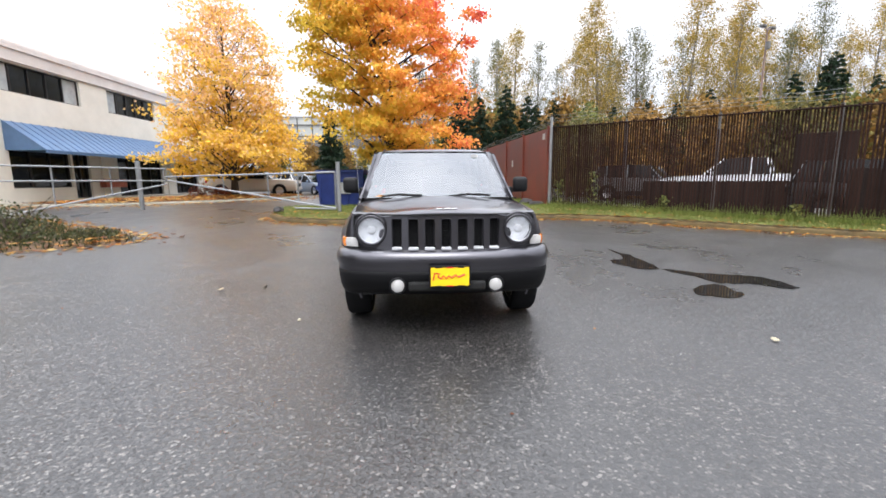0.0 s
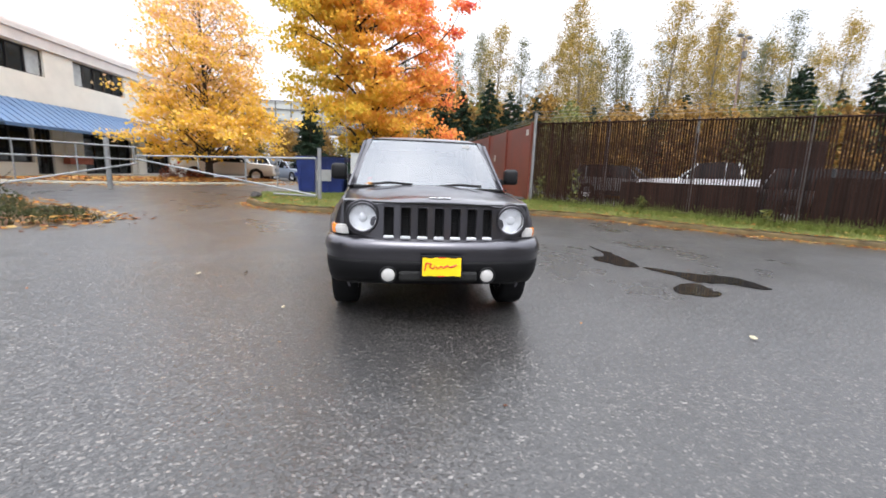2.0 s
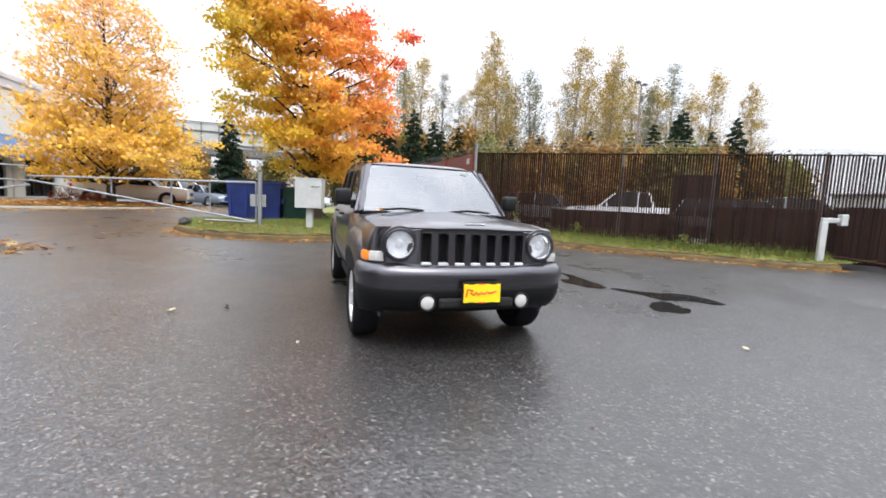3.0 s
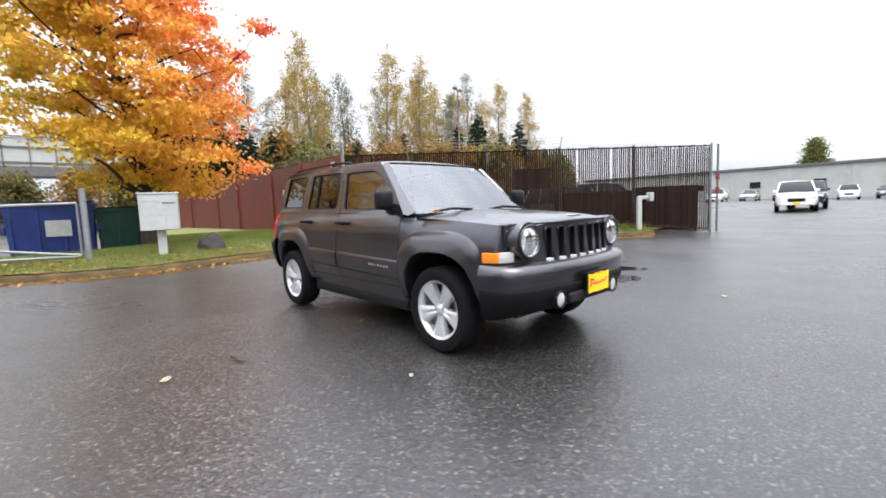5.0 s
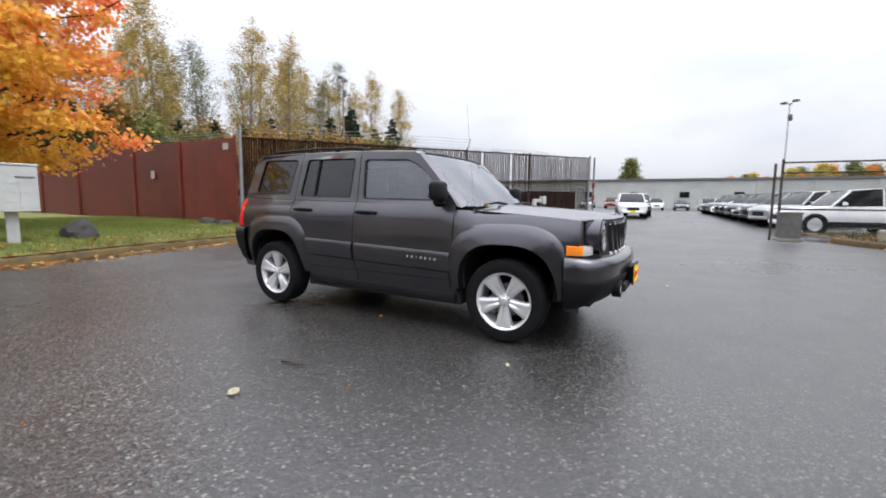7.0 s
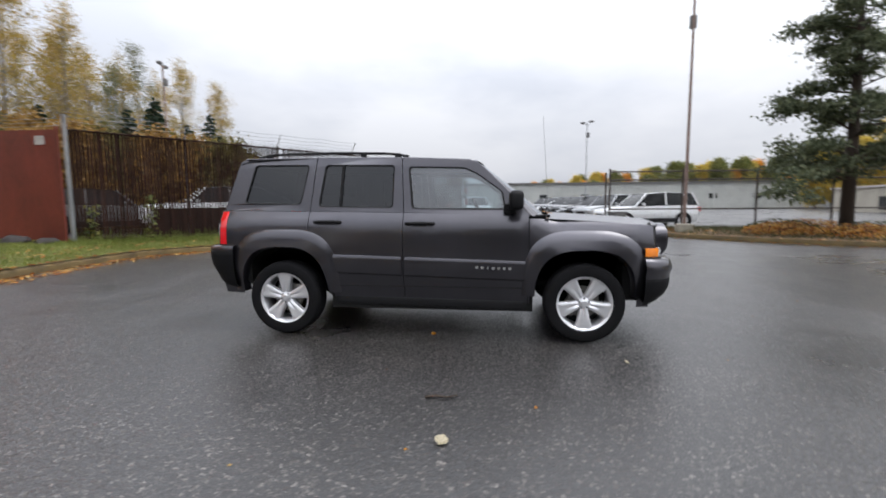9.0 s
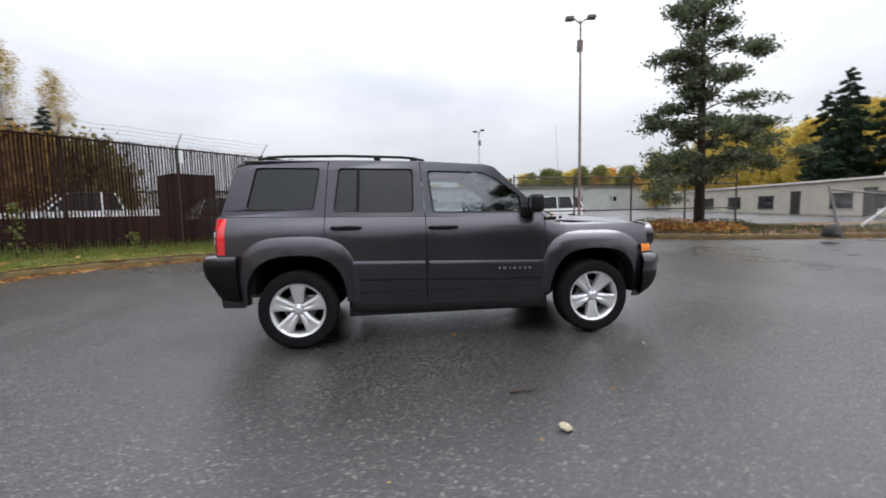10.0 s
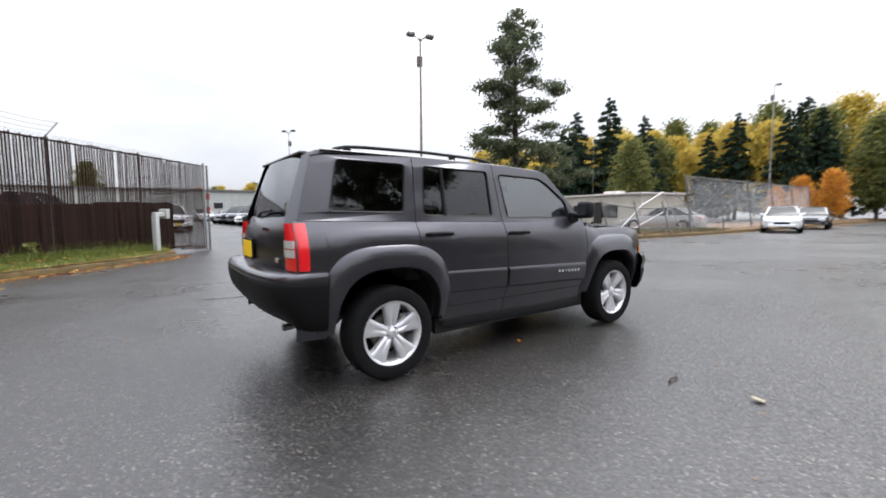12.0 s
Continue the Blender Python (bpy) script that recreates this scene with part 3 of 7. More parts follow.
def paint(name, color, metal=0.55, rough=0.34):
    m = mat(name, color, rough, metal, 0.5, coat=0.7, coat_rough=0.05)
    k = Nodes(m)
    fl = k.voronoi(900.0, "Color")
    sep = k.n("ShaderNodeSeparateColor")
    k.link(fl, sep.inputs[0])
    a, b = tuple(c * 0.82 for c in color), tuple(min(1, c * 1.25) for c in color)
    k.color(k.mix(0.35, k.ramp(k.noise(1.5, 4), [(0.3, a), (0.7, b)]), k.ramp(sep.outputs[0], [(0.2, a), (0.9, b)])))
    # drops and road film
    wet = k.noise(140, 2, 0.5)
    k.rough(k.math("ADD", k.math("MULTIPLY", k.noise(5, 4), 0.16), rough - 0.08))
    nd = k.n("ShaderNodeBump")
    nd.inputs["Strength"].default_value, nd.inputs["Distance"].default_value = 0.006, 0.001
    k.link(k.ramp(wet, [(0.60, 0.0), (0.68, 1.0)]), nd.inputs["Height"])
    k.link(nd.outputs[0], k.b.inputs["Coat Normal"])
    return m


def clear_glass(name, tint, alpha=0.35, rough=0.02):
    """Thin sheet glass: part clear, part gloss."""
    m = bpy.data.materials.new(name)
    m.use_nodes = True
    t = m.node_tree
    t.nodes.remove(t.nodes["Principled BSDF"])
    tr, gl, mx, fr = (t.nodes.new(n) for n in ("ShaderNodeBsdfTransparent", "ShaderNodeBsdfGlossy", "ShaderNodeMixShader", "ShaderNodeFresnel"))
    tr.inputs[0].default_value = (*tint, 1)
    gl.inputs["Roughness"].default_value = rough
    gl.inputs["Color"].default_value = (0.95, 0.97, 1.0, 1)
    fr.inputs[0].default_value = 1.5 + alpha
    t.links.new(fr.outputs[0], mx.inputs[0])
    t.links.new(tr.outputs[0], mx.inputs[1])
    t.links.new(gl.outputs[0], mx.inputs[2])
    t.links.new(mx.outputs[0], t.nodes["Material Output"].inputs[0])
    return m


M["car_paint"] = paint("granite_grey_metallic", (0.055, 0.0530, 0.062), 0.82, 0.32)
M["car_glass"] = clear_glass("windscreen_glass", (0.30, 0.37, 0.38), 0.7)
M["tint_glass"] = clear_glass("privacy_glass", (0.06, 0.06, 0.07), 0.06)
M["lens"] = clear_glass("lamp_lens", (0.92, 0.93, 0.95), 0.1)
M["mirror"] = mat("mirror_glass", (0.14, 0.145, 0.15), 0.03, 1.0)
M["door_glass"] = clear_glass("front_door_glass", (0.56, 0.64, 0.66), 0.6)
M["rear_glass"] = clear_glass("rear_privacy_glass", (0.06, 0.06, 0.07), 1.0)
M["chrome"] = mat("chrome", (0.75, 0.76, 0.78), 0.12, 1.0)
M["alloy"] = worn("silver_alloy", (0.72, 0.72, 0.74), 0.34, metal=0.6, scale=4, amount=0.15, bump=0.0)
M["satin"] = mat("satin_silver", (0.46, 0.47, 0.49), 0.4, 0.25)
M["amber"] = mat("amber_lens", (0.85, 0.24, 0.02), 0.12, spec=0.6, coat=0.6)
M["red_lens"] = mat("red_lens", (0.62, 0.012, 0.018), 0.12, spec=0.6, coat=0.6)
M["white_lens"] = mat("white_lens", (0.46, 0.45, 0.44), 0.15, coat=0.6)
M["reflector"] = worn("lamp_reflector", (0.60, 0.61, 0.63), 0.35, metal=0.1, scale=18, amount=0.35, grain=90, bump=0.0)
M["plate_yellow"] = mat("yellow_plate", (0.85, 0.56, 0.01), 0.45)
M["plate_red"] = mat("red_print", (0.55, 0.015, 0.02), 0.45)
M["bumper_black"] = worn("black_bumper_plastic", (0.007, 0.007, 0.008), 0.6, scale=5, amount=0.3, grain=200, bump=0.1, spec=0.18)
M["seat"] = worn("dark_seat_cloth", (0.035, 0.035, 0.037), 0.9, scale=6)
M["disc"] = mat("brake_disc_steel", (0.22, 0.21, 0.20), 0.4, 0.8)

FAX, RAX = -1.3175, 1.3175


def plan_x(y):
    if y < -1.45:
        return 0.845 - 0.075 * min(1.0, (-1.45 - y) / 0.52) ** 2
    if y > 1.35:
        return 0.845 - 0.055 * min(1.0, (y - 1.35) / 0.65) ** 2
    return 0.845


SECTION = [(0.20, -0.15), (0.30, -0.098), (0.42, -0.058), (0.52, -0.024), (0.62, -0.002), (0.78, 0.004), (0.93, -0.004), (1.00, -0.014), (1.05, -0.034), (1.09, -0.062), (1.12, -0.078), (1.30, -0.118), (1.45, -0.153), (1.53, -0.172), (1.57, -0.184), (1.60, -0.200)]


def half(y, z):
    """Half the width; the front fenders crown over towards the bonnet."""
    crown = min(1.0, max(0.0, (-0.80 - y) / 0.30)) * 0.055 * max(0.0, (z - 0.76) / 0.24) ** 2 if z < 1.06 else 0.0
    return plan_x(y) + table(z, SECTION) - crown


def rake(y):
    """The waistline and sill rise a little towards the tail."""
    return 0.018 * y


def arch(y, c, a, b, e=2.7, z0=0.345):
    u = abs(y - c) / a
    return None if u >= 1 else z0 + b * (1 - u ** e) ** (1 / e)


def low_edge(y):
    z = 0.325 + rake(y)
    for c in (FAX, RAX):
        q = arch(y, c, 0.445, 0.485)
        if q is not None:
            z = max(z, q)
    return z


def side_panel(root, name, y0, y1, s, top, n=26, rows=12, label=""):
    """An outer panel from the sill or wheel arch up to the waist."""
    mb = MB()
    ys = sorted({*np.linspace(y0, y1, n), *[v for c in (FAX, RAX) for v in (c - 0.445, c - 0.44, c - 0.42, c + 0.42, c + 0.44, c + 0.445) if y0 < v < y1]})
    grid = []
    for y in ys:
        lo, hi = low_edge(y), top(y)
        grid.append([(s * half(y, lerp(lo, hi, k / rows)), y, lerp(lo, hi, k / rows)) for k in range(rows + 1)])
    mb.grid(grid, flip=s > 0)
    # turned-in edges give the panel its thickness at the joints
    for col, fl in ((grid[0], s > 0), (grid[-1], s < 0)):
        mb.grid([col, [(x - s * 0.018, y, z) for x, y, z in col]], flip=not fl)
    return part(name, mb, M["car_paint"], root, label, smooth=True, angle=40)


def rounded(poly, r=0.035, n=4):
    """A polygon with its corners rounded."""
    out = []
    for i, p in enumerate(poly):
        p, a, b = Vector(p), Vector(poly[i - 1]), Vector(poly[(i + 1) % len(poly)])
        u, v = (a - p), (b - p)
        rr = min(r, 0.4 * u.length, 0.4 * v.length)
        q0, q1 = p + u.normalized() * rr, p + v.normalized() * rr
        for k in range(n + 1):
            t = k / n
            out.append((1 - t) ** 2 * q0 + 2 * t * (1 - t) * p + t * t * q1)
    return [tuple(q) for q in out]


def finely(poly, step=0.08):
    out = []
    for i, p in enumerate(poly):
        a, b = Vector(p), Vector(poly[(i + 1) % len(poly)])
        n = max(1, int((b - a).length / step))
        out += [tuple(a.lerp(b, k / n)) for k in range(n)]
    return out


def facing(pts, tris, s):
    """Triangles of (y, z) points turned so that they look along s on the x axis."""
    out = []
    for a, b, c in tris:
        (ya, za), (yb, zb), (yc, zc) = pts[a], pts[b], pts[c]
        out.append((a, b, c) if ((yb - ya) * (zc - za) - (zb - za) * (yc - ya)) * s > 0 else (a, c, b))
    return out


def window_panel(root, name, outer, hole, s, glass, seal=True, label="", extra=0.0):
    """A pillar panel round a window opening in the side, with its pane."""
    outer, hole = finely(outer), rounded(hole)
    loops = [[Vector((y, z, 0)) for y, z in outer], [Vector((y, z, 0)) for y, z in hole]]
    tris = tessellate_polygon(loops)
    flat = outer + hole
    mb = MB()
    mb.add([(s * (half(y, z) + extra), y, z) for y, z in flat], facing(flat, tris, s))
    ob = part(name, mb, M["car_paint"], root, label, smooth=True, angle=40)
    rim = MB()
    ring = hole + hole[:1]
    rim.grid([[(s * (half(y, z) + extra + 0.004), y, z) for y, z in ring], [(s * (half(y, z) - 0.022), y, z) for y, z in ring]])
    cy, cz = sum(p[0] for p in hole) / len(hole), sum(p[1] for p in hole) / len(hole)
    small = [(cy + (y - cy) * 0.965, cz + (z - cz) * 0.945) for y, z in ring]
    rim.grid([[(s * (half(y, z) + extra + 0.004), y, z) for y, z in ring], [(s * (half(y, z) + extra - 0.004), y, z) for y, z in small]])
    part("seal", rim, M["black"], ob)
    pane = MB()
    pv = [(s * (half(y, z) - 0.012), y, z) for y, z in hole]
    tr = tessellate_polygon([[Vector((y, z, 0)) for y, z in hole]])
    pane.add(pv, facing(hole, tr, s))
    p = part("pane", pane, M[glass], ob, smooth=True)
    p.visible_shadow = False
    return ob


def wrap(plan, prof, n=10):
    """A skin that follows a line of the plan, with (outset, height) down its face."""
    line = smooth_line(plan, 0.05)
    rows = []
    for i, p in enumerate(line):
        d = (line[min(i + 1, len(line) - 1)] - line[max(i - 1, 0)]).normalized()
        nrm = Vector((d.y, -d.x))
        k = 0.15 + 0.85 * abs(nrm.y)
        rows.append([(p.x + nrm.x * (o if o > 0 else o * k), p.y + nrm.y * (o if o > 0 else o * k), z) for o, z in prof])
    return MB().grid(rows, flip=True)


def flare(root, c, s):
    """The wide lip round a wheel arch."""
    rows = []
    bo, bi = (0.60, 0.435) if c < 0 else (0.612, 0.452)
    for k in range(49):
        th = math.pi * k / 48
        cs, sn = math.cos(th), math.sin(th)

        def at(a, b, e):
            f = lambda v, q: math.copysign(abs(v) ** (2 / e), v) * q
            return c + f(cs, a), 0.345 + f(sn, b)
        row = []
        for (a, b, e), o in (((0.515, bo, 3.3), 0.000), ((0.492, bo - 0.022, 3.2), 0.017), ((0.466, (bo + bi) / 2, 3.1), 0.028), ((0.412, bi + 0.008, 2.8), 0.034), ((0.405, bi, 2.8), 0.024), ((0.398, bi - 0.006, 2.8), -0.06)):
            y, z = at(a, b, e)
            z = max(z, 0.385)
            row.append((s * (half(max(min(y, 2.0), -1.95), z) + o), y, z))
        rows.append(row)
    part("fender_flare", MB().grid(rows, flip=s < 0), M["car_paint"], root, smooth=True, angle=40)
    well = []
    for k in range(25):
        th = math.pi * k / 24
        y, z = c - 0.43 * math.cos(th), 0.37 + 0.45 * math.sin(th) ** 0.7
        if c > 0 and y > c:
            z = max(z, 0.45)
        well.append([(s * (half(y, 0.6) - 0.02), y, z), (s * 0.42, y, z)])
    mb = MB().grid(well, flip=s > 0)
    mb.add([(s * 0.42, c - 0.40, 0.46), (s * 0.42, c + 0.40, 0.46), (s * 0.42, c + 0.40, 0.80), (s * 0.42, c - 0.40, 0.80)], [(0, 1, 2, 3)])
    part("wheel_liner", mb, M["dark_void"], root)


def wheel(root, x, y, s):
    """An alloy wheel with five broad spokes; the outer face looks along s."""
    w = new("wheel")
    w.parent = root
    w.matrix_basis = pose(x, y, 0.338, 180 if y < 0 else 0, 0, 0 if s > 0 else 180) @ Matrix.Scale(0.965, 4)
    tyre = MB().lathe([(0.232, -0.10), (0.242, -0.108), (0.29, -0.118), (0.325, -0.108), (0.340, -0.085), (0.345, -0.05), (0.3445, 0.0), (0.345, 0.05), (0.340, 0.085), (0.325, 0.106), (0.29, 0.116), (0.246, 0.108), (0.238, 0.098), (0.225, 0.05)], 48)
    part("tyre", tyre, M["rubber"], w, smooth=True, angle=30)
    rim = MB().lathe([(0.212, -0.10), (0.208, 0.03), (0.214, 0.078), (0.224, 0.094), (0.237, 0.099), (0.240, 0.092)], 48)
    part("rim", rim, M["alloy"], w, smooth=True, angle=40)
    part("back_plate", MB().lathe([(0.0, -0.096), (0.15, -0.098), (0.234, -0.099)], 32), M["dark_void"], w)
    for k in range(5):
        a = 2 * math.pi * k / 5
        sp = MB()
        rows = []
        for r, hw, x0 in ((0.035, 0.032, 0.066), (0.07, 0.037, 0.074), (0.12, 0.046, 0.081), (0.17, 0.058, 0.086), (0.205, 0.070, 0.088), (0.222, 0.082, 0.088)):
            rows.append([(x0 - 0.045, -hw - 0.006, r), (x0 - 0.006, -hw, r), (x0, -hw + 0.010, r), (x0 + 0.004, -hw * 0.45, r), (x0 - 0.006, 0, r), (x0 + 0.004, hw * 0.45, r), (x0, hw - 0.010, r), (x0 - 0.006, hw, r), (x0 - 0.045, hw + 0.006, r)])
        sp.grid(rows, flip=True)
        part("spoke", sp, M["alloy"], w, smooth=True, angle=40, m=pose(0, 0, 0, math.degrees(a), 0, 0))
    part("hub_cap", MB().lathe([(0.0, 0.085), (0.022, 0.084), (0.030, 0.078), (0.052, 0.070), (0.060, 0.055), (0.06, 0.0)], 24), M["alloy"], w, smooth=True, angle=30)
    for k in range(5):
        a = 2 * math.pi * (k + 0.5) / 5
        part("wheel_nut", MB().lathe([(0.0, 0.078), (0.009, 0.078), (0.011, 0.055)], 6), M["chrome"], w, m=pose(0, 0.043 * math.sin(a), 0.043 * math.cos(a)))
    part("brake_disc", MB().lathe([(0.0, 0.012), (0.135, 0.012), (0.14, 0.005), (0.14, -0.02)], 32), M["disc"], w, smooth=True, angle=30)
    part("brake_caliper", MB().box(0.01, 0.12, 0.05, 0.06, 0.07, 0.14, c=0.01), M["disc"], w)
    return w


def disc_mesh(r, depth, n=28, dome=0.0):
    """A round lamp face in the x, z plane that looks along -y."""
    prof = [(r, depth), (r, 0.0), (r * 0.75, -dome * 0.6), (r * 0.4, -dome * 0.9), (0.001, -dome)]
    mb = MB()
    rows = [[(q * math.cos(2 * math.pi * k / n), y, q * math.sin(2 * math.pi * k / n)) for k in range(n)] for q, y in prof]
    return mb.grid(rows, close=True, flip=True)


def ring_mesh(r0, r1, y0, y1, n=32):
    mb = MB()
    rows = []
    for r, y in ((r0, y1), (r0, y0 + 0.004), (r0 + 0.004, y0), (r1 - 0.004, y0), (r1, y0 + 0.004), (r1, y1)):
        rows.append([(r * math.cos(2 * math.pi * k / n), y, r * math.sin(2 * math.pi * k / n)) for k in range(n)])
    return mb.grid(rows, close=True)


def nose_y(x):
    """The grille panel bows back towards the fenders."""
    return -2.045 + 0.155 * (abs(x) / 0.72) ** 2.5


def tail_prism(s, plan, z0, z1):
    """A lamp body with a slanting outer face; its plan is mirrored by s."""
    n, mb = len(plan), MB()
    for z in np.linspace(z0, z1, 5):
        mb.v += [(s * (x + (half(1.93, z) - 0.792) * max(0.0, (x - 0.6) / 0.2)), y, z) for x, y in plan]
    for i in range(4):
        for k in range(n):
            q = (i * n + k, i * n + (k + 1) % n, (i + 1) * n + (k + 1) % n, (i + 1) * n + k)
            mb.f.append(q if s < 0 else q[::-1])
    mb.f += [tuple(range(n))[:: -s], tuple(range(4 * n, 5 * n))[:: s]]
    return mb


def suv():
    car = thing("suv", pose(0, 0, 0), "dark grey metallic compact suv parked on wet asphalt", "car")
    waist = lambda y: 1.095 + rake(y)
    hoodline = lambda y: table(y, [(-2.0, 0.970), (-1.75, 0.995), (-1.2, 1.028), (-0.93, 1.045)])
    for s in (-1, 1):
        # lower skin
        side_panel(car, "front_fender", -1.865, -0.862, s, hoodline, 34)
        fd = side_panel(car, "front_door", -0.856, 0.215, s, waist, 24)
        rd = side_panel(car, "rear_door", 0.221, 1.075, s, waist, 26)
        side_panel(car, "quarter_panel", 1.081, 1.955, s, waist, 30)
        flare(car, FAX, s)
        flare(car, RAX, s)
        # sill and side mouldings
        sill = MB()
        ys = np.linspace(FAX + 0.47, RAX - 0.47, 14)
        sill.grid([[(s * (half(y, 0.33) + o), y, z + rake(y)) for o, z in ((0.003, 0.345), (0.012, 0.33), (0.008, 0.27), (-0.05, 0.245))] for y in ys], flip=s > 0)
        part("sill", sill, M["black"], car, smooth=True)
        for door, y0, y1 in ((fd, -0.83, 0.20), (rd, 0.235, 0.86)):
            mo = MB()
            ys = np.linspace(y0, y1, 14)
            mo.grid([[(s * (half(y, z + rake(y)) + o), y, z + 1.6 * rake(y)) for o, z in ((0.0, 0.714), (0.007, 0.700), (0.012, 0.678), (0.011, 0.61), (0.012, 0.556), (0.0, 0.540))] for y in ys], flip=s > 0)
            part("side_moulding", mo, M["car_paint"], door, smooth=True, angle=30)
        for door, yh in ((fd, 0.07), (rd, 0.90)):
            z = 1.005 + rake(yh)
            cup = MB().box(s * (half(yh, z) - 0.008), yh, z - 0.012, 0.022, 0.13, 0.055, c=0.009)
            part("handle_cup", cup, M["dark_void"], door)
            hd = MB().tube([(s * (half(yh, z) - 0.005), yh - 0.125, z), (s * (half(yh, z) + 0.032), yh - 0.09, z + 0.004), (s * (half(yh, z) + 0.036), yh, z + 0.006), (s * (half(yh, z) + 0.032), yh + 0.09, z + 0.004), (s * (half(yh, z) - 0.005), yh + 0.12, z)], 0.014, 8)
            part("door_handle", hd, M["black"], door, smooth=True)
        # badge strokes on the front door
        for i, w in enumerate((0.026, 0.022, 0.024, 0.026, 0.012, 0.028, 0.024)):
            y = -0.70 + i * 0.046
            part("badge_stroke", MB().box(s * (half(y, 0.66) + 0.016), y, 0.648 + 1.6 * rake(y), 0.005, w, 0.022), M["chrome"], fd)
        # window panels
        top = lambda y: table(y, [(-0.60, 1.47), (-0.40, 1.555), (0.2, 1.585), (1.0, 1.598), (1.8, 1.60)])
        roofedge = lambda y0, y1, n=5: [(y, top(y)) for y in np.linspace(y0, y1, n)]
        w = waist
        window_panel(car, "front_door_frame", [(-0.875, 1.075), (0.215, w(0.215) + 0.004), (0.245, 1.585), *roofedge(0.2, -0.36, 5), (-0.43, 1.535), (-0.70, 1.27)],
                     [(-0.665, 1.122), (0.150, 1.132), (0.190, 1.508), (-0.31, 1.492), (-0.42, 1.442), (-0.645, 1.275)], s, "door_glass")
        window_panel(car, "rear_door_frame", [(0.222, w(0.22) + 0.004), (1.075, w(1.07) + 0.004), (1.035, 1.598), *roofedge(1.0, 0.252, 4)],
                     [(0.318, 1.142), (1.005, 1.158), (0.955, 1.537), (0.312, 1.525)], s, "tint_glass")
        qp = window_panel(car, "quarter_frame", [(1.081, w(1.08) + 0.004), (1.93, w(1.93) + 0.004), (1.915, 1.18), (1.80, 1.58), *roofedge(1.76, 1.042, 4)],
                          [(1.170, 1.178), (1.725, 1.190), (1.640, 1.548), (1.108, 1.540)], s, "tint_glass")
        part("window_post", MB().tube([(s * (half(0.8, 1.16) - 0.004), 0.80, 1.155), (s * (half(0.79, 1.53) - 0.004), 0.785, 1.53)], 0.013, 6), M["black"], rd)
        # roof gutter and rails
        part("roof_gutter", MB().tube([(s * 0.640, y, top(y) + 0.001) for y in np.linspace(-0.36, 1.74, 14)], 0.008, 6), M["car_paint"], car, smooth=True)
        zr = lambda y: top(y) + 0.046
        rl = MB().tube([(s * 0.600, 0.20, top(0.2) + 0.018), (s * 0.600, 0.30, zr(0.3) - 0.008), (s * 0.600, 0.42, zr(0.42)), (s * 0.600, 0.9, zr(0.9) + 0.006), (s * 0.600, 1.40, zr(1.4)), (s * 0.600, 1.54, zr(1.54) - 0.008), (s * 0.600, 1.63, top(1.6) + 0.016)], 0.012, 8)
        rail = part("roof_rail", rl, M["black"], car, smooth=True)
        for y in (0.30, 0.62, 1.53):
            part("rail_foot", MB().box(s * 0.600, y, zr(y) - 0.024, 0.022, 0.06, 0.044, c=0.008), M["black"], rail)
        # mirror
        mir = part("door_mirror", MB().box(s * 0.895, -0.750, 1.200, 0.150, 0.115, 0.160, c=0.034), M["black"], car, smooth=True, angle=50)
        part("mirror_arm", MB().box(s * 0.825, -0.72, 1.140, 0.11, 0.07, 0.045, c=0.012).box(s * 0.79, -0.70, 1.13, 0.05, 0.11, 0.09, c=0.012), M["black"], mir)
        part("mirror_glass", MB().box(s * 0.895, -0.690, 1.200, 0.104, 0.004, 0.112, c=0.0015), M["mirror"], mir)
        for y in (FAX, RAX):
            wheel(car, s * 0.752, y, s)
        # lamps
        hl = part("headlight", ring_mesh(0.100, 0.118, -0.018, 0.10), M["car_paint"], car, smooth=True, angle=40, m=pose(s * 0.578, nose_y(0.49) - 0.004, 0.865))
        part("lamp_gap", ring_mesh(0.117, 0.122, -0.006, 0.02), M["dark_void"], hl, smooth=True, angle=40)
        part("bezel", ring_mesh(0.121, 0.136, -0.002, 0.10), M["car_paint"], hl, smooth=True, angle=40)
        rf = MB()
        n = 28
        rows = [[(r * math.cos(2 * math.pi * k / n), y, r * math.sin(2 * math.pi * k / n)) for k in range(n)] for r, y in ((0.101, -0.005), (0.096, 0.003), (0.070, 0.010), (0.034, 0.014), (0.028, 0.006), (0.018, 0.002), (0.001, 0.000))]
        rf.grid(rows, close=True, flip=True)
        part("reflector", rf, M["reflector"], hl, smooth=True, angle=30)
        part("lens", disc_mesh(0.101, 0.0, dome=0.022), M["lens"], hl, smooth=True).visible_shadow = False
        ts = MB()
        line = [(0.680, -1.945), (0.735, -1.930), (0.781, -1.897), (0.803, -1.862), (0.818, -1.825), (0.826, -1.785)]
        rows = [[(s * (x + o), y - o * 0.4, z) for o, z in ((-0.02, 0.728), (0.006, 0.733), (0.010, 0.768), (0.006, 0.798), (-0.02, 0.803))] for x, y in line]
        ts.grid(rows[2:], flip=s > 0)
        sig = part("turn_signal", ts, M["amber"], car, "amber wrap-round turn signal", smooth=True, angle=40)
        cl = MB().grid(rows[:3], flip=s > 0)
        part("side_lens", cl, M["white_lens"], sig, "clear inner lens")
        fog = part("fog_lamp", ring_mesh(0.052, 0.066, -0.012, 0.05), M["black"], car, smooth=True, angle=40, m=pose(s * 0.380, -2.105, 0.447))
        part("fog_lens", disc_mesh(0.053, 0.01, dome=0.012), M["white_lens"], fog, smooth=True)
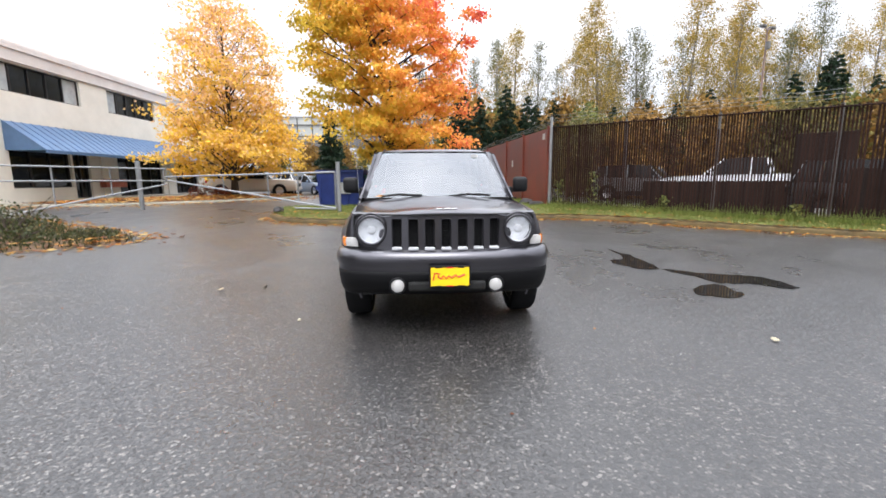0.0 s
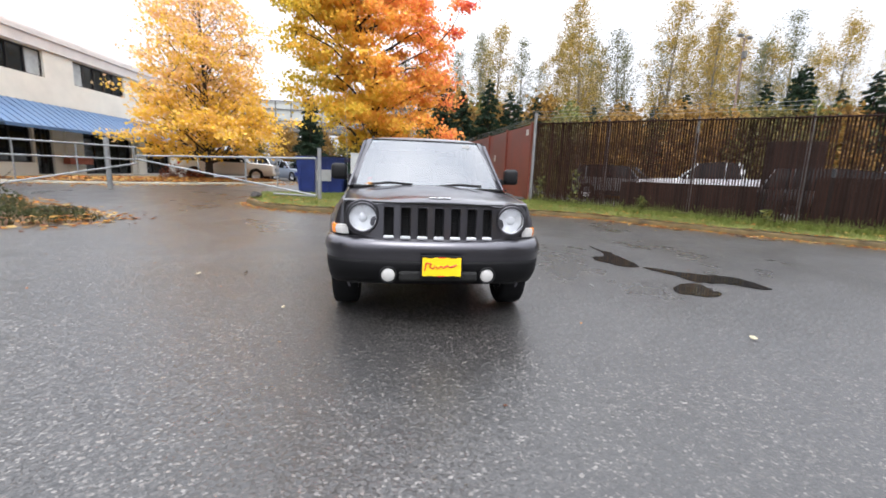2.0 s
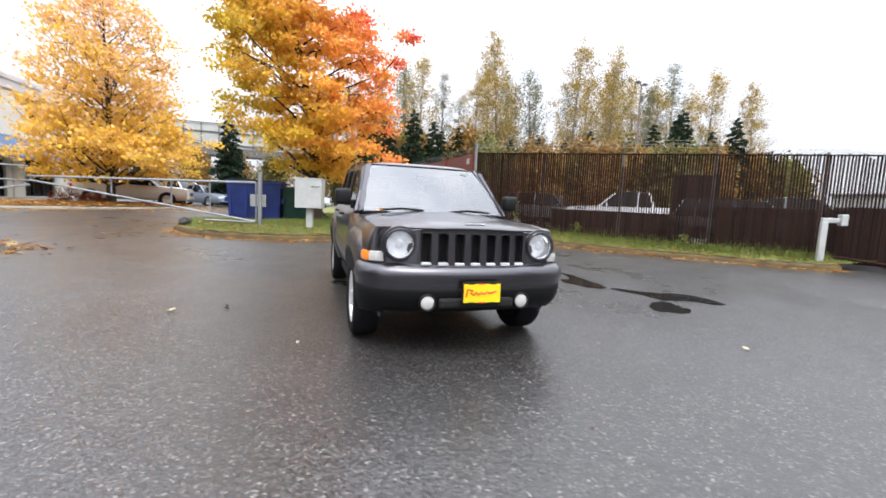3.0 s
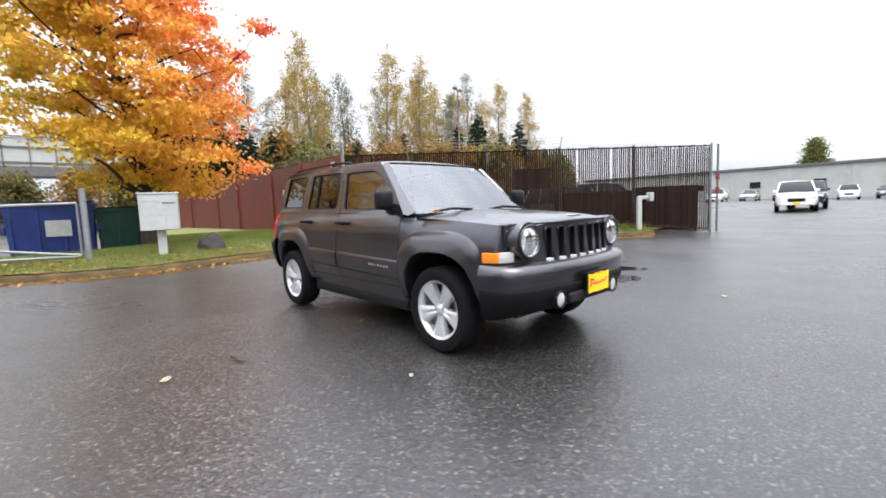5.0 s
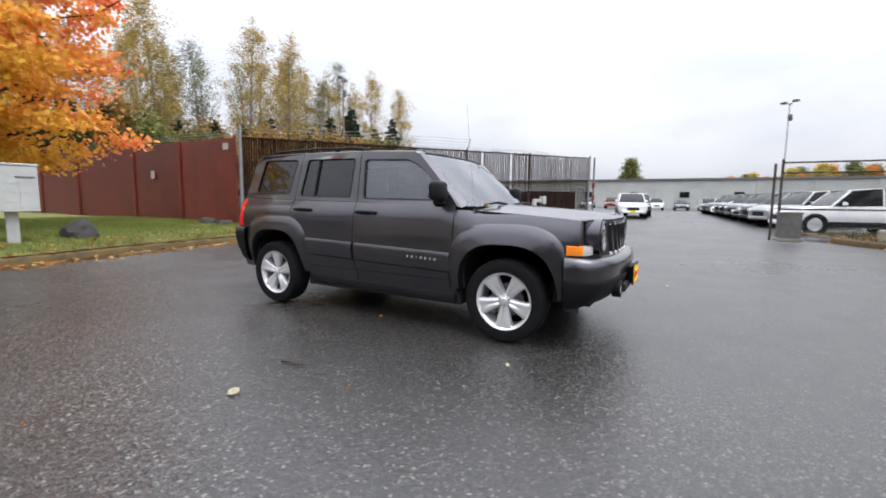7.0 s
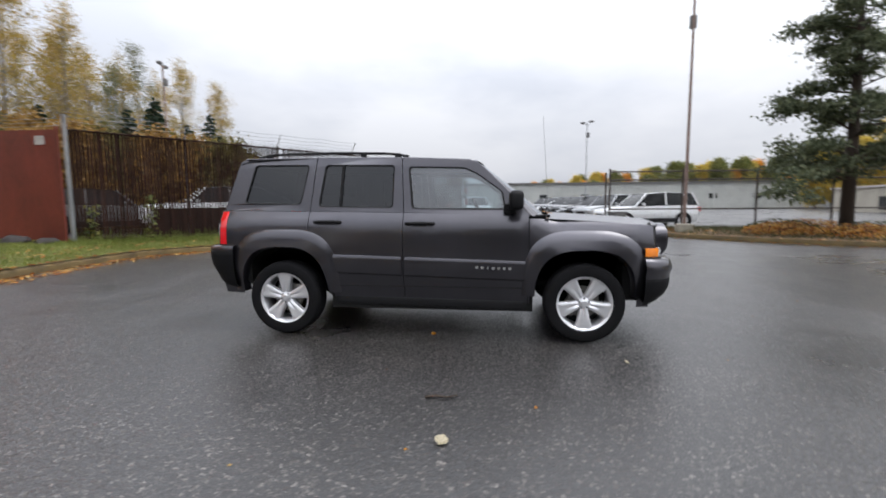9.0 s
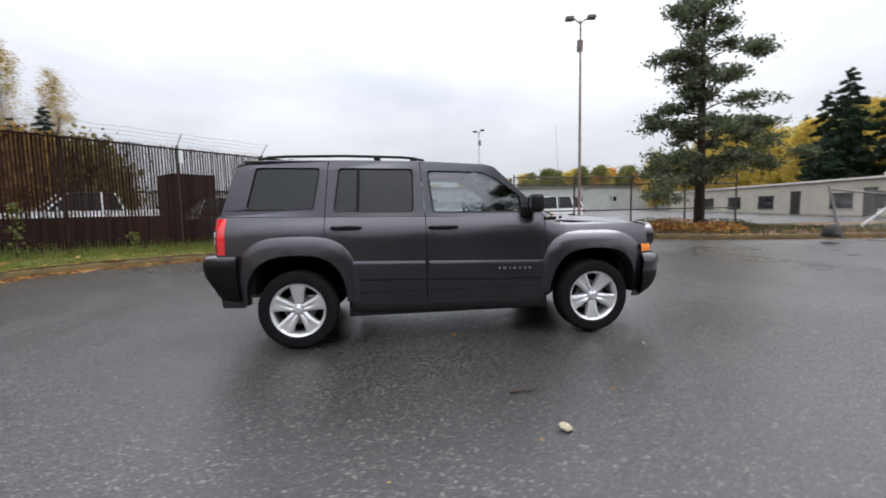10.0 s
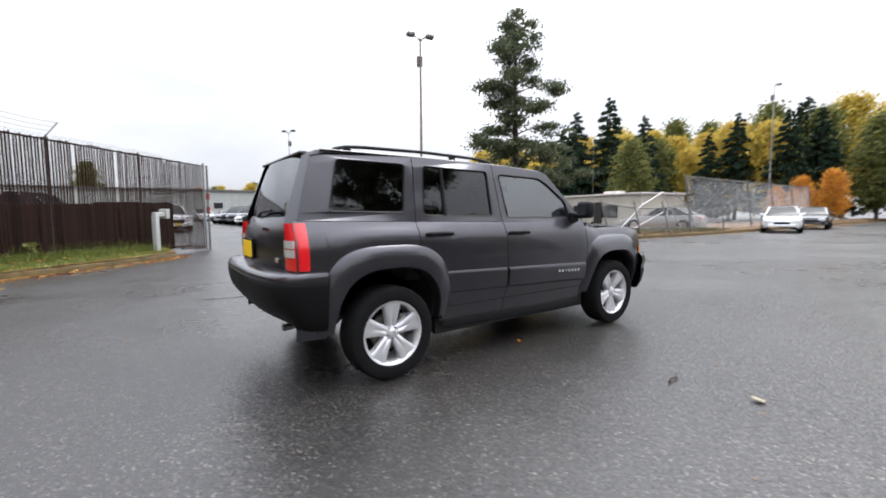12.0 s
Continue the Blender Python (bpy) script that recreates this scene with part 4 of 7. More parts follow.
        for i in range(3):
            part("intake_slot", MB().box(0, 0, 0, 0.17 - 0.02 * i, 0.03, 0.014), M["dark_void"], car, m=pose(s * (0.575 - 0.012 * i), -2.036 + 0.006 * i, 0.505 - 0.026 * i, 0, 0, s * 16))
        # tail lamp
        tl = part("tail_lamp", tail_prism(s, ((0.592, 1.88), (0.592, 1.972), (0.640, 1.984), (0.690, 1.985), (0.768, 1.966), (0.800, 1.938), (0.804, 1.88)), 0.822, 1.118), M["red_lens"], car, "red tail lamp with clear reversing panel", smooth=True, angle=40)
        for z0, z1 in ((0.905, 0.953), (0.961, 1.010)):
            part("reversing_lens", tail_prism(s, ((0.615, 1.95), (0.615, 1.982), (0.643, 1.990), (0.693, 1.990), (0.771, 1.971), (0.776, 1.94)), z0, z1), M["white_lens"], tl)
    # roof skin
    rows = []
    for y, z in ((-0.405, 1.552), (-0.375, 1.578), (-0.25, 1.602), (0.2, 1.626), (0.8, 1.640), (1.3, 1.640), (1.70, 1.628), (1.80, 1.606)):
        hw = 0.60 if y < -0.39 else 0.648
        rows.append([(x * hw, y + 0.03 * (abs(x) ** 2) * (y < -0.3), z - 0.012 * x * x - 0.034 * abs(x) ** 7) for x in np.linspace(-1, 1, 21)])
    part("roof", MB().grid(rows, flip=False), M["car_paint"], car, smooth=True)
    for x in (-0.3, -0.1, 0.1, 0.3):
        part("roof_rib", MB().tube([(x, y, z + 0.002) for y, z in ((0.0, 1.600), (0.8, 1.624), (1.6, 1.620))], 0.010, 6), M["car_paint"], car, smooth=True)
    part("rear_spoiler", MB().box(0, 1.80, 1.590, 1.04, 0.07, 0.026, c=0.011), M["car_paint"], car, smooth=True)
    # screen pillars
    for s in (-1, 1):
        a = [(0.772, -0.900, 1.062), (0.640, -0.395, 1.535), (0.615, -0.385, 1.558)]
        b = [(0.715, -0.925, 1.080), (0.585, -0.415, 1.535), (0.575, -0.400, 1.556)]
        part("screen_pillar", MB().grid([[(s * x, y, z) for x, y, z in a], [(s * x, y - 0.012, z + 0.008) for x, y, z in b], [(s * (x - 0.01), y + 0.02, z - 0.01) for x, y, z in b]], flip=s < 0), M["car_paint"], car, smooth=True)
        part("screen_pillar", MB().grid([[(s * half(y, z), y, z) for y, z in ((-0.875, 1.075), (-0.70, 1.27), (-0.43, 1.535))], [(s * x, y, z) for x, y, z in ((0.775, -0.905, 1.066), (0.712, -0.68, 1.275), (0.642, -0.40, 1.538))]], flip=s < 0), M["car_paint"], car, smooth=True)
    # windscreen
    rows = []
    for t in np.linspace(0, 1, 9):
        y, z, hw = lerp(-0.955, -0.412, t), lerp(1.072, 1.553, t), lerp(0.722, 0.588, t)
        rows.append([(x * hw, y + lerp(0.105, 0.06, t) * (abs(x) ** 2 - 1) + 0.012, z + 0.01 * math.sin(math.pi * t)) for x in np.linspace(-1, 1, 17)])
    ws = part("windscreen", MB().grid(rows), M["car_glass"], car, smooth=True)
    ws.visible_shadow = False
    part("screen_trim", MB().tube([rows[-1][i] for i in range(17)], 0.009, 6), M["black"], ws)
    part("inspection_sticker", MB().box(0.44, -0.50, 1.50, 0.07, 0.004, 0.05, m=None), M["white_paint"], ws)
    part("mirror_inside", MB().box(0, -0.50, 1.44, 0.20, 0.03, 0.06, c=0.01), M["black"], ws)
    part("cowl", MB().box(0, -0.93, 1.062, 1.46, 0.15, 0.03, c=0.008), M["black"], car)
    for x0, x1 in ((-0.62, -0.16), (0.06, 0.52)):
        wp = MB().tube([(x0 + 0.05, -1.02, 1.088), (lerp(x0, x1, 0.5), -1.055, 1.110), (x1, -1.06, 1.097)], 0.012, 6)
        part("wiper", wp, M["black"], car)
    # bonnet
    rows = []
    for y, z, hw in ((-0.985, 1.078, 0.765), (-1.2, 1.070, 0.762), (-1.5, 1.052, 0.752), (-1.8, 1.030, 0.735), (-1.95, 1.012, 0.722), (-2.02, 0.998, 0.712), (-2.045, 0.980, 0.708)):
        row = []
        for x in np.linspace(-1, 1, 25):
            bulge = 0.020 * max(0.0, 1 - (abs(x) / 0.62) ** 4)
            row.append((x * hw, y - (0.075 * (1 - x * x) if y > -1.0 else 0.0) + 0.150 * abs(x) ** 2.5 * max(0, min(1, (-1.3 - y) / 0.7)), z - 0.020 * abs(x) ** 2 - 0.022 * abs(x) ** 4 + bulge * 0.8))
        rows.append(row)
    for s in (-1, 1):
        strip = []
        for r in rows:
            bx, by, bz = r[-1]
            if by > -1.90:
                fx, fz = half(by, hoodline(by)), hoodline(by)
                strip.append([(s * bx, by, bz), (s * lerp(bx, fx, 0.35), by, lerp(bz, fz, 0.3) + 0.006), (s * lerp(bx, fx, 0.8), by, lerp(bz, fz, 0.75) + 0.006), (s * (fx + 0.001), by, fz - 0.002)])
        part("fender_top", MB().grid(strip, flip=s < 0), M["car_paint"], car, smooth=True)
        part("bonnet_gap", MB().tube([(s * r[-1][0], r[-1][1], r[-1][2] + 0.001) for r in rows[:-1]], 0.0035, 5), M["dark_void"], car, "dark gap beside the bonnet")
    hood = part("bonnet", MB().grid(rows, flip=True), M["car_paint"], car, smooth=True)
    part("bonnet_emblem", MB().box(-0.05, -1.985, 1.027, 0.05, 0.03, 0.008, c=0.003).box(0.01, -1.985, 1.027, 0.05, 0.028, 0.008, c=0.003).box(0.065, -1.985, 1.027, 0.045, 0.032, 0.008, c=0.003), M["chrome"], hood, "small plain chrome emblem")
    for s in (-1, 1):
        part("washer_nozzle", MB().box(s * 0.78, -1.02, 1.068, 0.02, 0.03, 0.02, c=0.005), M["black"], hood)
    part("antenna", MB().tube([(-0.775, -1.02, 1.03), (-0.777, -1.02, 1.06), (-0.815, -0.96, 1.88)], [0.008, 0.0018, 0.0012], 6), M["galv"], car, "thin steel whip antenna")
    # nose panel with seven slots
    slots = [(-0.381 + 0.127 * i) for i in range(7)]
    hw = 0.0395
    xs = sorted({-0.735, -0.66, -0.55, -0.47, 0.735, 0.66, 0.55, 0.47, *[c - hw for c in slots], *[c + hw for c in slots]})
    zs = [0.645, 0.685, 0.955, 0.985, 0.998]
    mb = MB()
    face = {z: 0.0 for z in zs}
    for x0, x1 in zip(xs, xs[1:]):
        for z0, z1 in zip(zs, zs[1:]):
            if z0 == 0.685 and any(abs((x0 + x1) / 2 - c) < hw for c in slots):
                continue
            lean = lambda z: 0.035 * max(0, (0.80 - z) / 0.16) * -0.4 + (0.03 if z > 0.99 else 0)
            n = 3
            mb.grid([[(x0 + (x1 - x0) * k / n, nose_y(x0 + (x1 - x0) * k / n) + lean(z) + 0.07 * (z - 0.82), z) for k in range(n + 1)] for z in (z0, z1)])
    nose = part("grille_panel", mb, M["car_paint"], car, smooth=True, angle=40)
    for c in slots:
        y = nose_y(c)
        loop = rounded([(c - hw, 0.685), (c + hw, 0.685), (c + hw, 0.955), (c - hw, 0.955)], 0.016, 3)
        ring = loop + loop[:1]
        mb = MB().grid([[(x, y - 0.008, z) for x, z in ring], [(c + (x - c) * 0.86, y - 0.004, 0.82 + (z - 0.82) * 0.96) for x, z in ring], [(c + (x - c) * 0.84, y + 0.05, 0.82 + (z - 0.82) * 0.95) for x, z in ring]])
        mb.grid([[(x, y - 0.008, z) for x, z in ring], [(c + (x - c) * 1.06, y + 0.004, 0.82 + (z - 0.82) * 1.02) for x, z in ring]], flip=True)
        sl = part("grille_slot", mb, M["car_paint"], nose, smooth=True, angle=40)
        part("slot_tip", MB().box(c, y + 0.002, 0.708, 0.080, 0.046, 0.052, c=0.008), M["satin"], sl, "bright silver slot tip")
        mesh = MB()
        for i in range(12):
            mesh.box(c, y + 0.045, 0.70 + i * 0.022, 0.08, 0.006, 0.006)
        for i in range(4):
            mesh.box(c - 0.03 + i * 0.02, y + 0.043, 0.82, 0.005, 0.006, 0.27)
        part("slot_mesh", mesh, M["black"], sl)
    part("radiator_void", MB().box(0, -1.93, 0.82, 0.98, 0.04, 0.30), M["dark_void"], car)
    shut = [(sx * 0.722, nose_y(0.722) - 0.004 + dy, z) for sx, z, dy in ((-1, 0.70, 0.0), (-1, 0.90, 0.0), (-1, 0.955, 0.004))]
    shut += [(x, nose_y(x) - 0.001, 0.984) for x in np.linspace(-0.69, 0.69, 13)]
    shut += [(0.722, nose_y(0.722) - 0.004 + dy, z) for z, dy in ((0.955, 0.004), (0.90, 0.0), (0.70, 0.0))]
    part("bonnet_gap", MB().tube(shut, 0.006, 5), M["dark_void"], nose, "dark gap below the bonnet edge")
    # corner filler from nose to fender
    for s in (-1, 1):
        mb = MB().grid([[(s * lerp(0.722, half(-1.86, z) + 0.001, u), y + 0.10 * (z - 0.82) * (1 - u), z) for u, y in ((0.0, -1.893), (0.4, -1.889), (0.8, -1.876), (1.0, -1.860))] for z in (0.66, 0.73, 0.80, 0.90, 0.985)], flip=s < 0)
        part("fender_corner", mb, M["car_paint"], car, smooth=True)
    # bumpers
    fp = [(-0.872, -1.785), (-0.862, -1.84), (-0.830, -1.92), (-0.735, -2.015), (-0.45, -2.095), (0, -2.125), (0.45, -2.095), (0.735, -2.015), (0.830, -1.92), (0.862, -1.84), (0.872, -1.785)]
    part("front_bumper", wrap(fp, [(-0.10, 0.720), (-0.035, 0.712), (0.0, 0.690), (0.014, 0.655), (0.016, 0.625), (0.006, 0.600), (0.000, 0.580), (0.001, 0.560), (-0.006, 0.550)]), M["car_paint"], car, smooth=True, angle=50)
    lower = part("bumper_lower", wrap(fp, [(-0.012, 0.560), (0.000, 0.550), (0.001, 0.525), (-0.008, 0.478), (-0.020, 0.455), (-0.045, 0.41), (-0.10, 0.365), (-0.17, 0.335), (-0.30, 0.325)]), M["bumper_black"], car, "black textured lower bumper", smooth=True, angle=50)
    part("air_intake", MB().box(0, -2.120, 0.442, 0.60, 0.04, 0.075, c=0.02), M["dark_void"], lower)
    pl = part("licence_plate", MB().box(0.017, -2.170, 0.527, 0.318, 0.012, 0.170, c=0.005), M["black"], car, "yellow dealer plate in a black frame")
    part("plate_face", MB().box(0.017, -2.179, 0.527, 0.290, 0.006, 0.140), M["plate_yellow"], pl)
    part("plate_bracket", MB().box(0.017, -2.150, 0.527, 0.25, 0.04, 0.13), M["black"], pl)
    pts = [(-0.110, 0.500), (-0.100, 0.562), (-0.085, 0.555), (-0.06, 0.55), (-0.075, 0.53), (-0.05, 0.515), (-0.03, 0.535), (-0.01, 0.515), (0.01, 0.535), (0.03, 0.52), (0.06, 0.54), (0.08, 0.525), (0.13, 0.545)]
    part("plate_script", MB().tube([(x, -2.184, z) for x, z in pts], 0.006, 4), M["plate_red"], pl, "red scrawled line of script")
    for z in (0.598, 0.456):
        for i in range(3):
            part("plate_print", MB().box(-0.07 + i * 0.085, -2.1825, z, 0.05, 0.003, 0.008), M["plate_red"] if i == 1 else M["black"], pl)
    rp = [(0.868, 1.785), (0.858, 1.87), (0.825, 2.00), (0.72, 2.09), (0.4, 2.145), (0, 2.155), (-0.4, 2.145), (-0.72, 2.09), (-0.825, 2.00), (-0.858, 1.87), (-0.868, 1.785)]
    part("rear_bumper", wrap(rp, [(-0.16, 0.812), (-0.03, 0.808), (0.0, 0.792), (0.006, 0.768), (0.002, 0.758)]), M["car_paint"], car, smooth=True, angle=50)
    part("rear_bumper_lower", wrap(rp, [(-0.008, 0.766), (0.004, 0.757), (0.006, 0.72), (-0.004, 0.655), (-0.02, 0.61), (-0.06, 0.55), (-0.11, 0.49), (-0.18, 0.445), (-0.34, 0.42)]), M["bumper_black"], car, "black textured rear bumper", smooth=True, angle=50)
    # tailgate
    rows = []
    for z, y, hw in ((0.80, 2.045, 0.60), (0.90, 2.058, 0.605), (1.05, 2.045, 0.61), (1.12, 2.01, 0.64), (1.16, 1.985, 0.66)):
        rows.append([(x * hw, y - 0.085 * abs(x) ** 2.2, z) for x in np.linspace(-1, 1, 15)])
    gate = part("tailgate", MB().grid(rows, flip=True), M["car_paint"], car, smooth=True)
    rows = []
    for t in np.linspace(0, 1, 7):
        rows.append([(x * lerp(0.585, 0.515, t), lerp(1.972, 1.845, t ** 1.3) - 0.06 * abs(x) ** 2.5, lerp(1.165, 1.575, t)) for x in np.linspace(-1, 1, 13)])
    rg = part("rear_glass", MB().grid(rows, flip=True), M["rear_glass"], gate, smooth=True)
    rg.visible_shadow = False
    part("rear_wiper", MB().tube([(0.0, 1.995, 1.16), (-0.12, 2.0, 1.19), (-0.36, 1.985, 1.20)], 0.010, 6), M["black"], gate)
    part("rear_plate", MB().box(0.02, 2.068, 0.925, 0.30, 0.012, 0.15, c=0.004), M["black"], gate, "yellow dealer plate")
    part("rear_plate_face", MB().box(0.02, 2.076, 0.925, 0.27, 0.006, 0.12), M["plate_yellow"], gate)
    for i in range(4):
        part("tail_badge", MB().box(-0.30 - i * 0.045, 2.030, 1.075, 0.03, 0.01, 0.02), M["chrome"], gate)
    part("tail_badge", MB().box(-0.5, 2.000, 0.87, 0.08, 0.012, 0.035, c=0.008), M["chrome"], gate)
    for s in (-1, 1):
        mb = MB().grid([[(s * half(y, z), y, z) for y, z in ((1.93, 1.10), (1.915, 1.18), (1.80, 1.58))], [(s * x, y, z) for x, y, z in ((0.64, 1.985, 1.11), (0.585, 1.955, 1.175), (0.515, 1.815, 1.580))]], flip=s > 0)
        part("rear_pillar", mb, M["car_paint"], car, smooth=True)
        mb = MB().grid([[(s * half(1.955, z), 1.955, z) for z in (0.80, 0.95, 1.10)], [(s * x, 1.985, z) for x, z in ((0.60, 0.80), (0.605, 0.95), (0.64, 1.11))]], flip=s > 0)
        part("rear_corner", mb, M["car_paint"], car, smooth=True)
    # exhaust, underside, cabin
    part("exhaust_tip", MB().tube([(-0.50, 1.60, 0.43), (-0.50, 1.85, 0.420), (-0.50, 1.98, 0.410)], 0.024, 12), M["disc"], car, smooth=True)
    part("underbody", MB().box(0, 0, 0.345, 1.50, 1.80, 0.21).box(0, 1.80, 0.59, 1.52, 0.26, 0.24).box(0, -1.80, 0.49, 1.34, 0.28, 0.30).box(0, -1.3, 0.62, 0.84, 0.95, 0.4).box(0, 1.3, 0.55, 0.84, 0.95, 0.3), M["dark_void"], car)
    part("inner_shell", MB().box(0, 0, 0.60, 1.60, 1.72, 0.30).box(0.795, 0.02, 0.80, 0.02, 1.70, 0.44).box(-0.795, 0.02, 0.80, 0.02, 1.70, 0.44), M["dark_void"], car)
    part("dashboard", MB().box(0, -0.72, 1.03, 1.42, 0.36, 0.16, c=0.05), M["seat"], car)
    st = MB()
    n = 24
    st.tube([(0.36 + 0.185 * math.cos(2 * math.pi * k / n), -0.40 + 0.07 * math.sin(2 * math.pi * k / n), 1.06 + 0.17 * math.sin(2 * math.pi * k / n)) for k in range(n + 1)], 0.016, 6, cap=False)
    st.box(0.36, -0.40, 1.05, 0.16, 0.05, 0.10, c=0.02)
    part("steering_wheel", st, M["black"], car, smooth=True)
    for x in (-0.36, 0.36):
        seat = part("front_seat", MB().box(x, -0.02, 0.72, 0.48, 0.50, 0.18, c=0.06).add(*seat_back(x, 0.30)), M["seat"], car, smooth=True, angle=50)
        part("headrest", MB().box(x, 0.40, 1.34, 0.26, 0.10, 0.17, c=0.04), M["seat"], seat)
    rear = part("rear_seat", MB().box(0, 0.85, 0.74, 1.30, 0.48, 0.18, c=0.06).box(0, 1.12, 1.00, 1.30, 0.16, 0.55, c=0.06), M["seat"], car, smooth=True, angle=50)
    for x in (-0.4, 0.4):
        part("headrest", MB().box(x, 1.16, 1.34, 0.24, 0.09, 0.16, c=0.04), M["seat"], rear)
    part("headliner", MB().box(0, 0.68, 1.555, 1.14, 2.0, 0.02), M["blind"], car)


def seat_back(x, y):
    mb = MB().box(0, 0, 0.30, 0.46, 0.14, 0.60, pose(x, y - 0.04, 0.72, -12), c=0.05)
    return mb.v, mb.f


suv()
# ---- trees ----
RN = np.random.default_rng(11)


def leaf_mesh(name, pts, size, mat_, bend=0.35, kind=0):
    """Many small folded leaves at pts: each two triangles of its own. kind 1: long needle tufts."""
    n = len(pts)
    a = RN.normal(size=(n, 3))
    a /= np.linalg.norm(a, axis=1)[:, None]
    b = RN.normal(size=(n, 3))
    b -= (b * a).sum(1)[:, None] * a
    b /= np.linalg.norm(b, axis=1)[:, None]
    c = np.cross(a, b)
    s = size * RN.uniform(0.6, 1.35, n)[:, None]
    w = s * (0.55 if kind == 0 else 0.22)
    p0, p2 = pts - a * s * 0.5, pts + a * s * 0.5
    p1, p3 = pts + b * w + c * bend * w, pts - b * w + c * bend * w
    v = np.stack([p0, p1, p2, p3], 1).reshape(-1, 3)
    me = bpy.data.meshes.new(name)
    me.vertices.add(4 * n)
    me.vertices.foreach_set("co", v.astype(np.float32).ravel())
    i = np.arange(n)[:, None] * 4
    tri = np.concatenate([i + [0, 1, 2], i + [0, 2, 3]], 1).ravel()
    me.loops.add(6 * n)
    me.loops.foreach_set("vertex_index", tri.astype(np.int32))
    me.polygons.add(2 * n)
    me.polygons.foreach_set("loop_start", np.arange(0, 6 * n, 3, dtype=np.int32))
    me.polygons.foreach_set("loop_total", np.full(2 * n, 3, dtype=np.int32))
    me.update()
    me.validate()
    me.materials.append(mat_)
    return me


def limb_path(a, b, sag, steps=5, wob=0.06):
    a, b = np.array(a), np.array(b)
    ln = np.linalg.norm(b - a)
    out = []
    for k in range(steps + 1):
        t = k / steps
        p = a + (b - a) * t + np.array([0, 0, sag * ln * math.sin(math.pi * t)])
        if 0 < k < steps:
            p = p + RN.normal(size=3) * wob * ln * 0.3
        out.append(tuple(p))
    return out


def broadleaf(name, height, trunk_r, first, profile, limbs, clumps, leaves, leaf, spread, mats, squash=0.7, lean=(0, 0), gaps=0.0, rise=0.0, thin=0.0, short=0.72):
    """A tree: tapered trunk, limbs to clumps inside a crown whose radius follows profile(t), leaves round each clump. Returns trunk and crown meshes."""
    wood = MB()
    tp = [(lean[0] * t * t + 0.05 * math.sin(5 * t), lean[1] * t * t + 0.04 * math.cos(4 * t), t * height * 0.93) for t in np.linspace(0, 1, 10)]
    wood.tube([(tp[0][0], tp[0][1], -0.3)] + tp, [trunk_r * 1.5] + [trunk_r * (1.25 if i == 0 else (1 - 0.93 * i / 9)) for i in range(10)], 9)

    def axis(z):
        t = min(1, z / (height * 0.93))
        i = min(8, int(t * 9))
        u = t * 9 - i
        return np.array(tp[i]) * (1 - u) + np.array(tp[i + 1]) * u
    ends = []
    for k in range(limbs):
        t = first + (0.95 - first) * (k + 0.5) / limbs
        ang = k * 2.4 + RN.uniform(-0.4, 0.4)
        r = profile(t) * RN.uniform(short, 1.0)
        zc = t * height
        drop = (RN.uniform(0.25, 0.5) + rise) * r
        st = axis(max(first * height * 0.55, zc - drop))
        en = axis(min(zc, height * 0.93)) + np.array([r * math.cos(ang), r * math.sin(ang), RN.uniform(-0.02, 0.06) * height])
        path = limb_path(st, en, 0.06)
        rr = trunk_r * 0.34 * (1.1 - t)
        wood.tube(path, [max(0.012, rr * (1 - 0.85 * i / 5)) for i in range(6)], 5, cap=False)
        for j in range(3):
            u = path[RN.integers(2, 6)]
            tip = np.array(u) + RN.normal(size=3) * r * 0.22 + np.array([0, 0, 0.1 * r])
            wood.tube([u, tuple((np.array(u) + tip) / 2 + RN.normal(size=3) * 0.05), tuple(tip)], [rr * 0.3 + 0.006, rr * 0.2 + 0.004, 0.004], 4, cap=False)
            ends.append(tip)
        ends.append(np.array(path[-1]))
    cl = []
    while len(cl) < clumps:
        t = first + (1 - first) * RN.random()
        r = profile(t) * math.sqrt(RN.uniform(0.08, 1.0))
        if RN.random() > (profile(t) / 1.0) ** 0.5 * 1.2 + 0.1:
            continue
        if RN.random() < thin * t:
            continue
        ang = RN.uniform(0, 2 * math.pi)
        bite = noise.noise((math.cos(ang) * 1.6, math.sin(ang) * 1.6, t * 5 + len(name)))
        if bite < -0.28 + gaps:
            continue
        c = axis(t * height * 0.93) + np.array([r * math.cos(ang), r * math.sin(ang), t * height * 0.07])
        c[2] = t * height + RN.normal() * 0.02 * height
        cl.append(c)
    cl = np.array(cl + ends)
    per = max(1, leaves // len(cl))
    size = RN.uniform(0.6, 1.35, len(cl))[:, None, None] * spread
    pts = cl[:, None] + RN.normal(size=(len(cl), per, 3)) * size * np.array([1, 1, squash])
    pts = pts.reshape(-1, 3)
    if thin:
        pts = pts[RN.random(len(pts)) > thin * np.clip(pts[:, 2] / height, 0, 1)]
    return wood.mesh(name + "_wood", True), leaf_mesh(name + "_leaves", pts, leaf, mats)


def plant(name, x, y, z, meshes, bark, label, category="tree", group="", scale=1.0, yaw=0.0, tall=1.0):
    root = thing(name, pose(x, y, z, 0, 0, yaw) @ Matrix.Diagonal((scale, scale, scale * tall, 1)), label, category, group)
    w, c = meshes
    part("trunk", w, bark, root)
    part("crown", c, None, root)
    return root


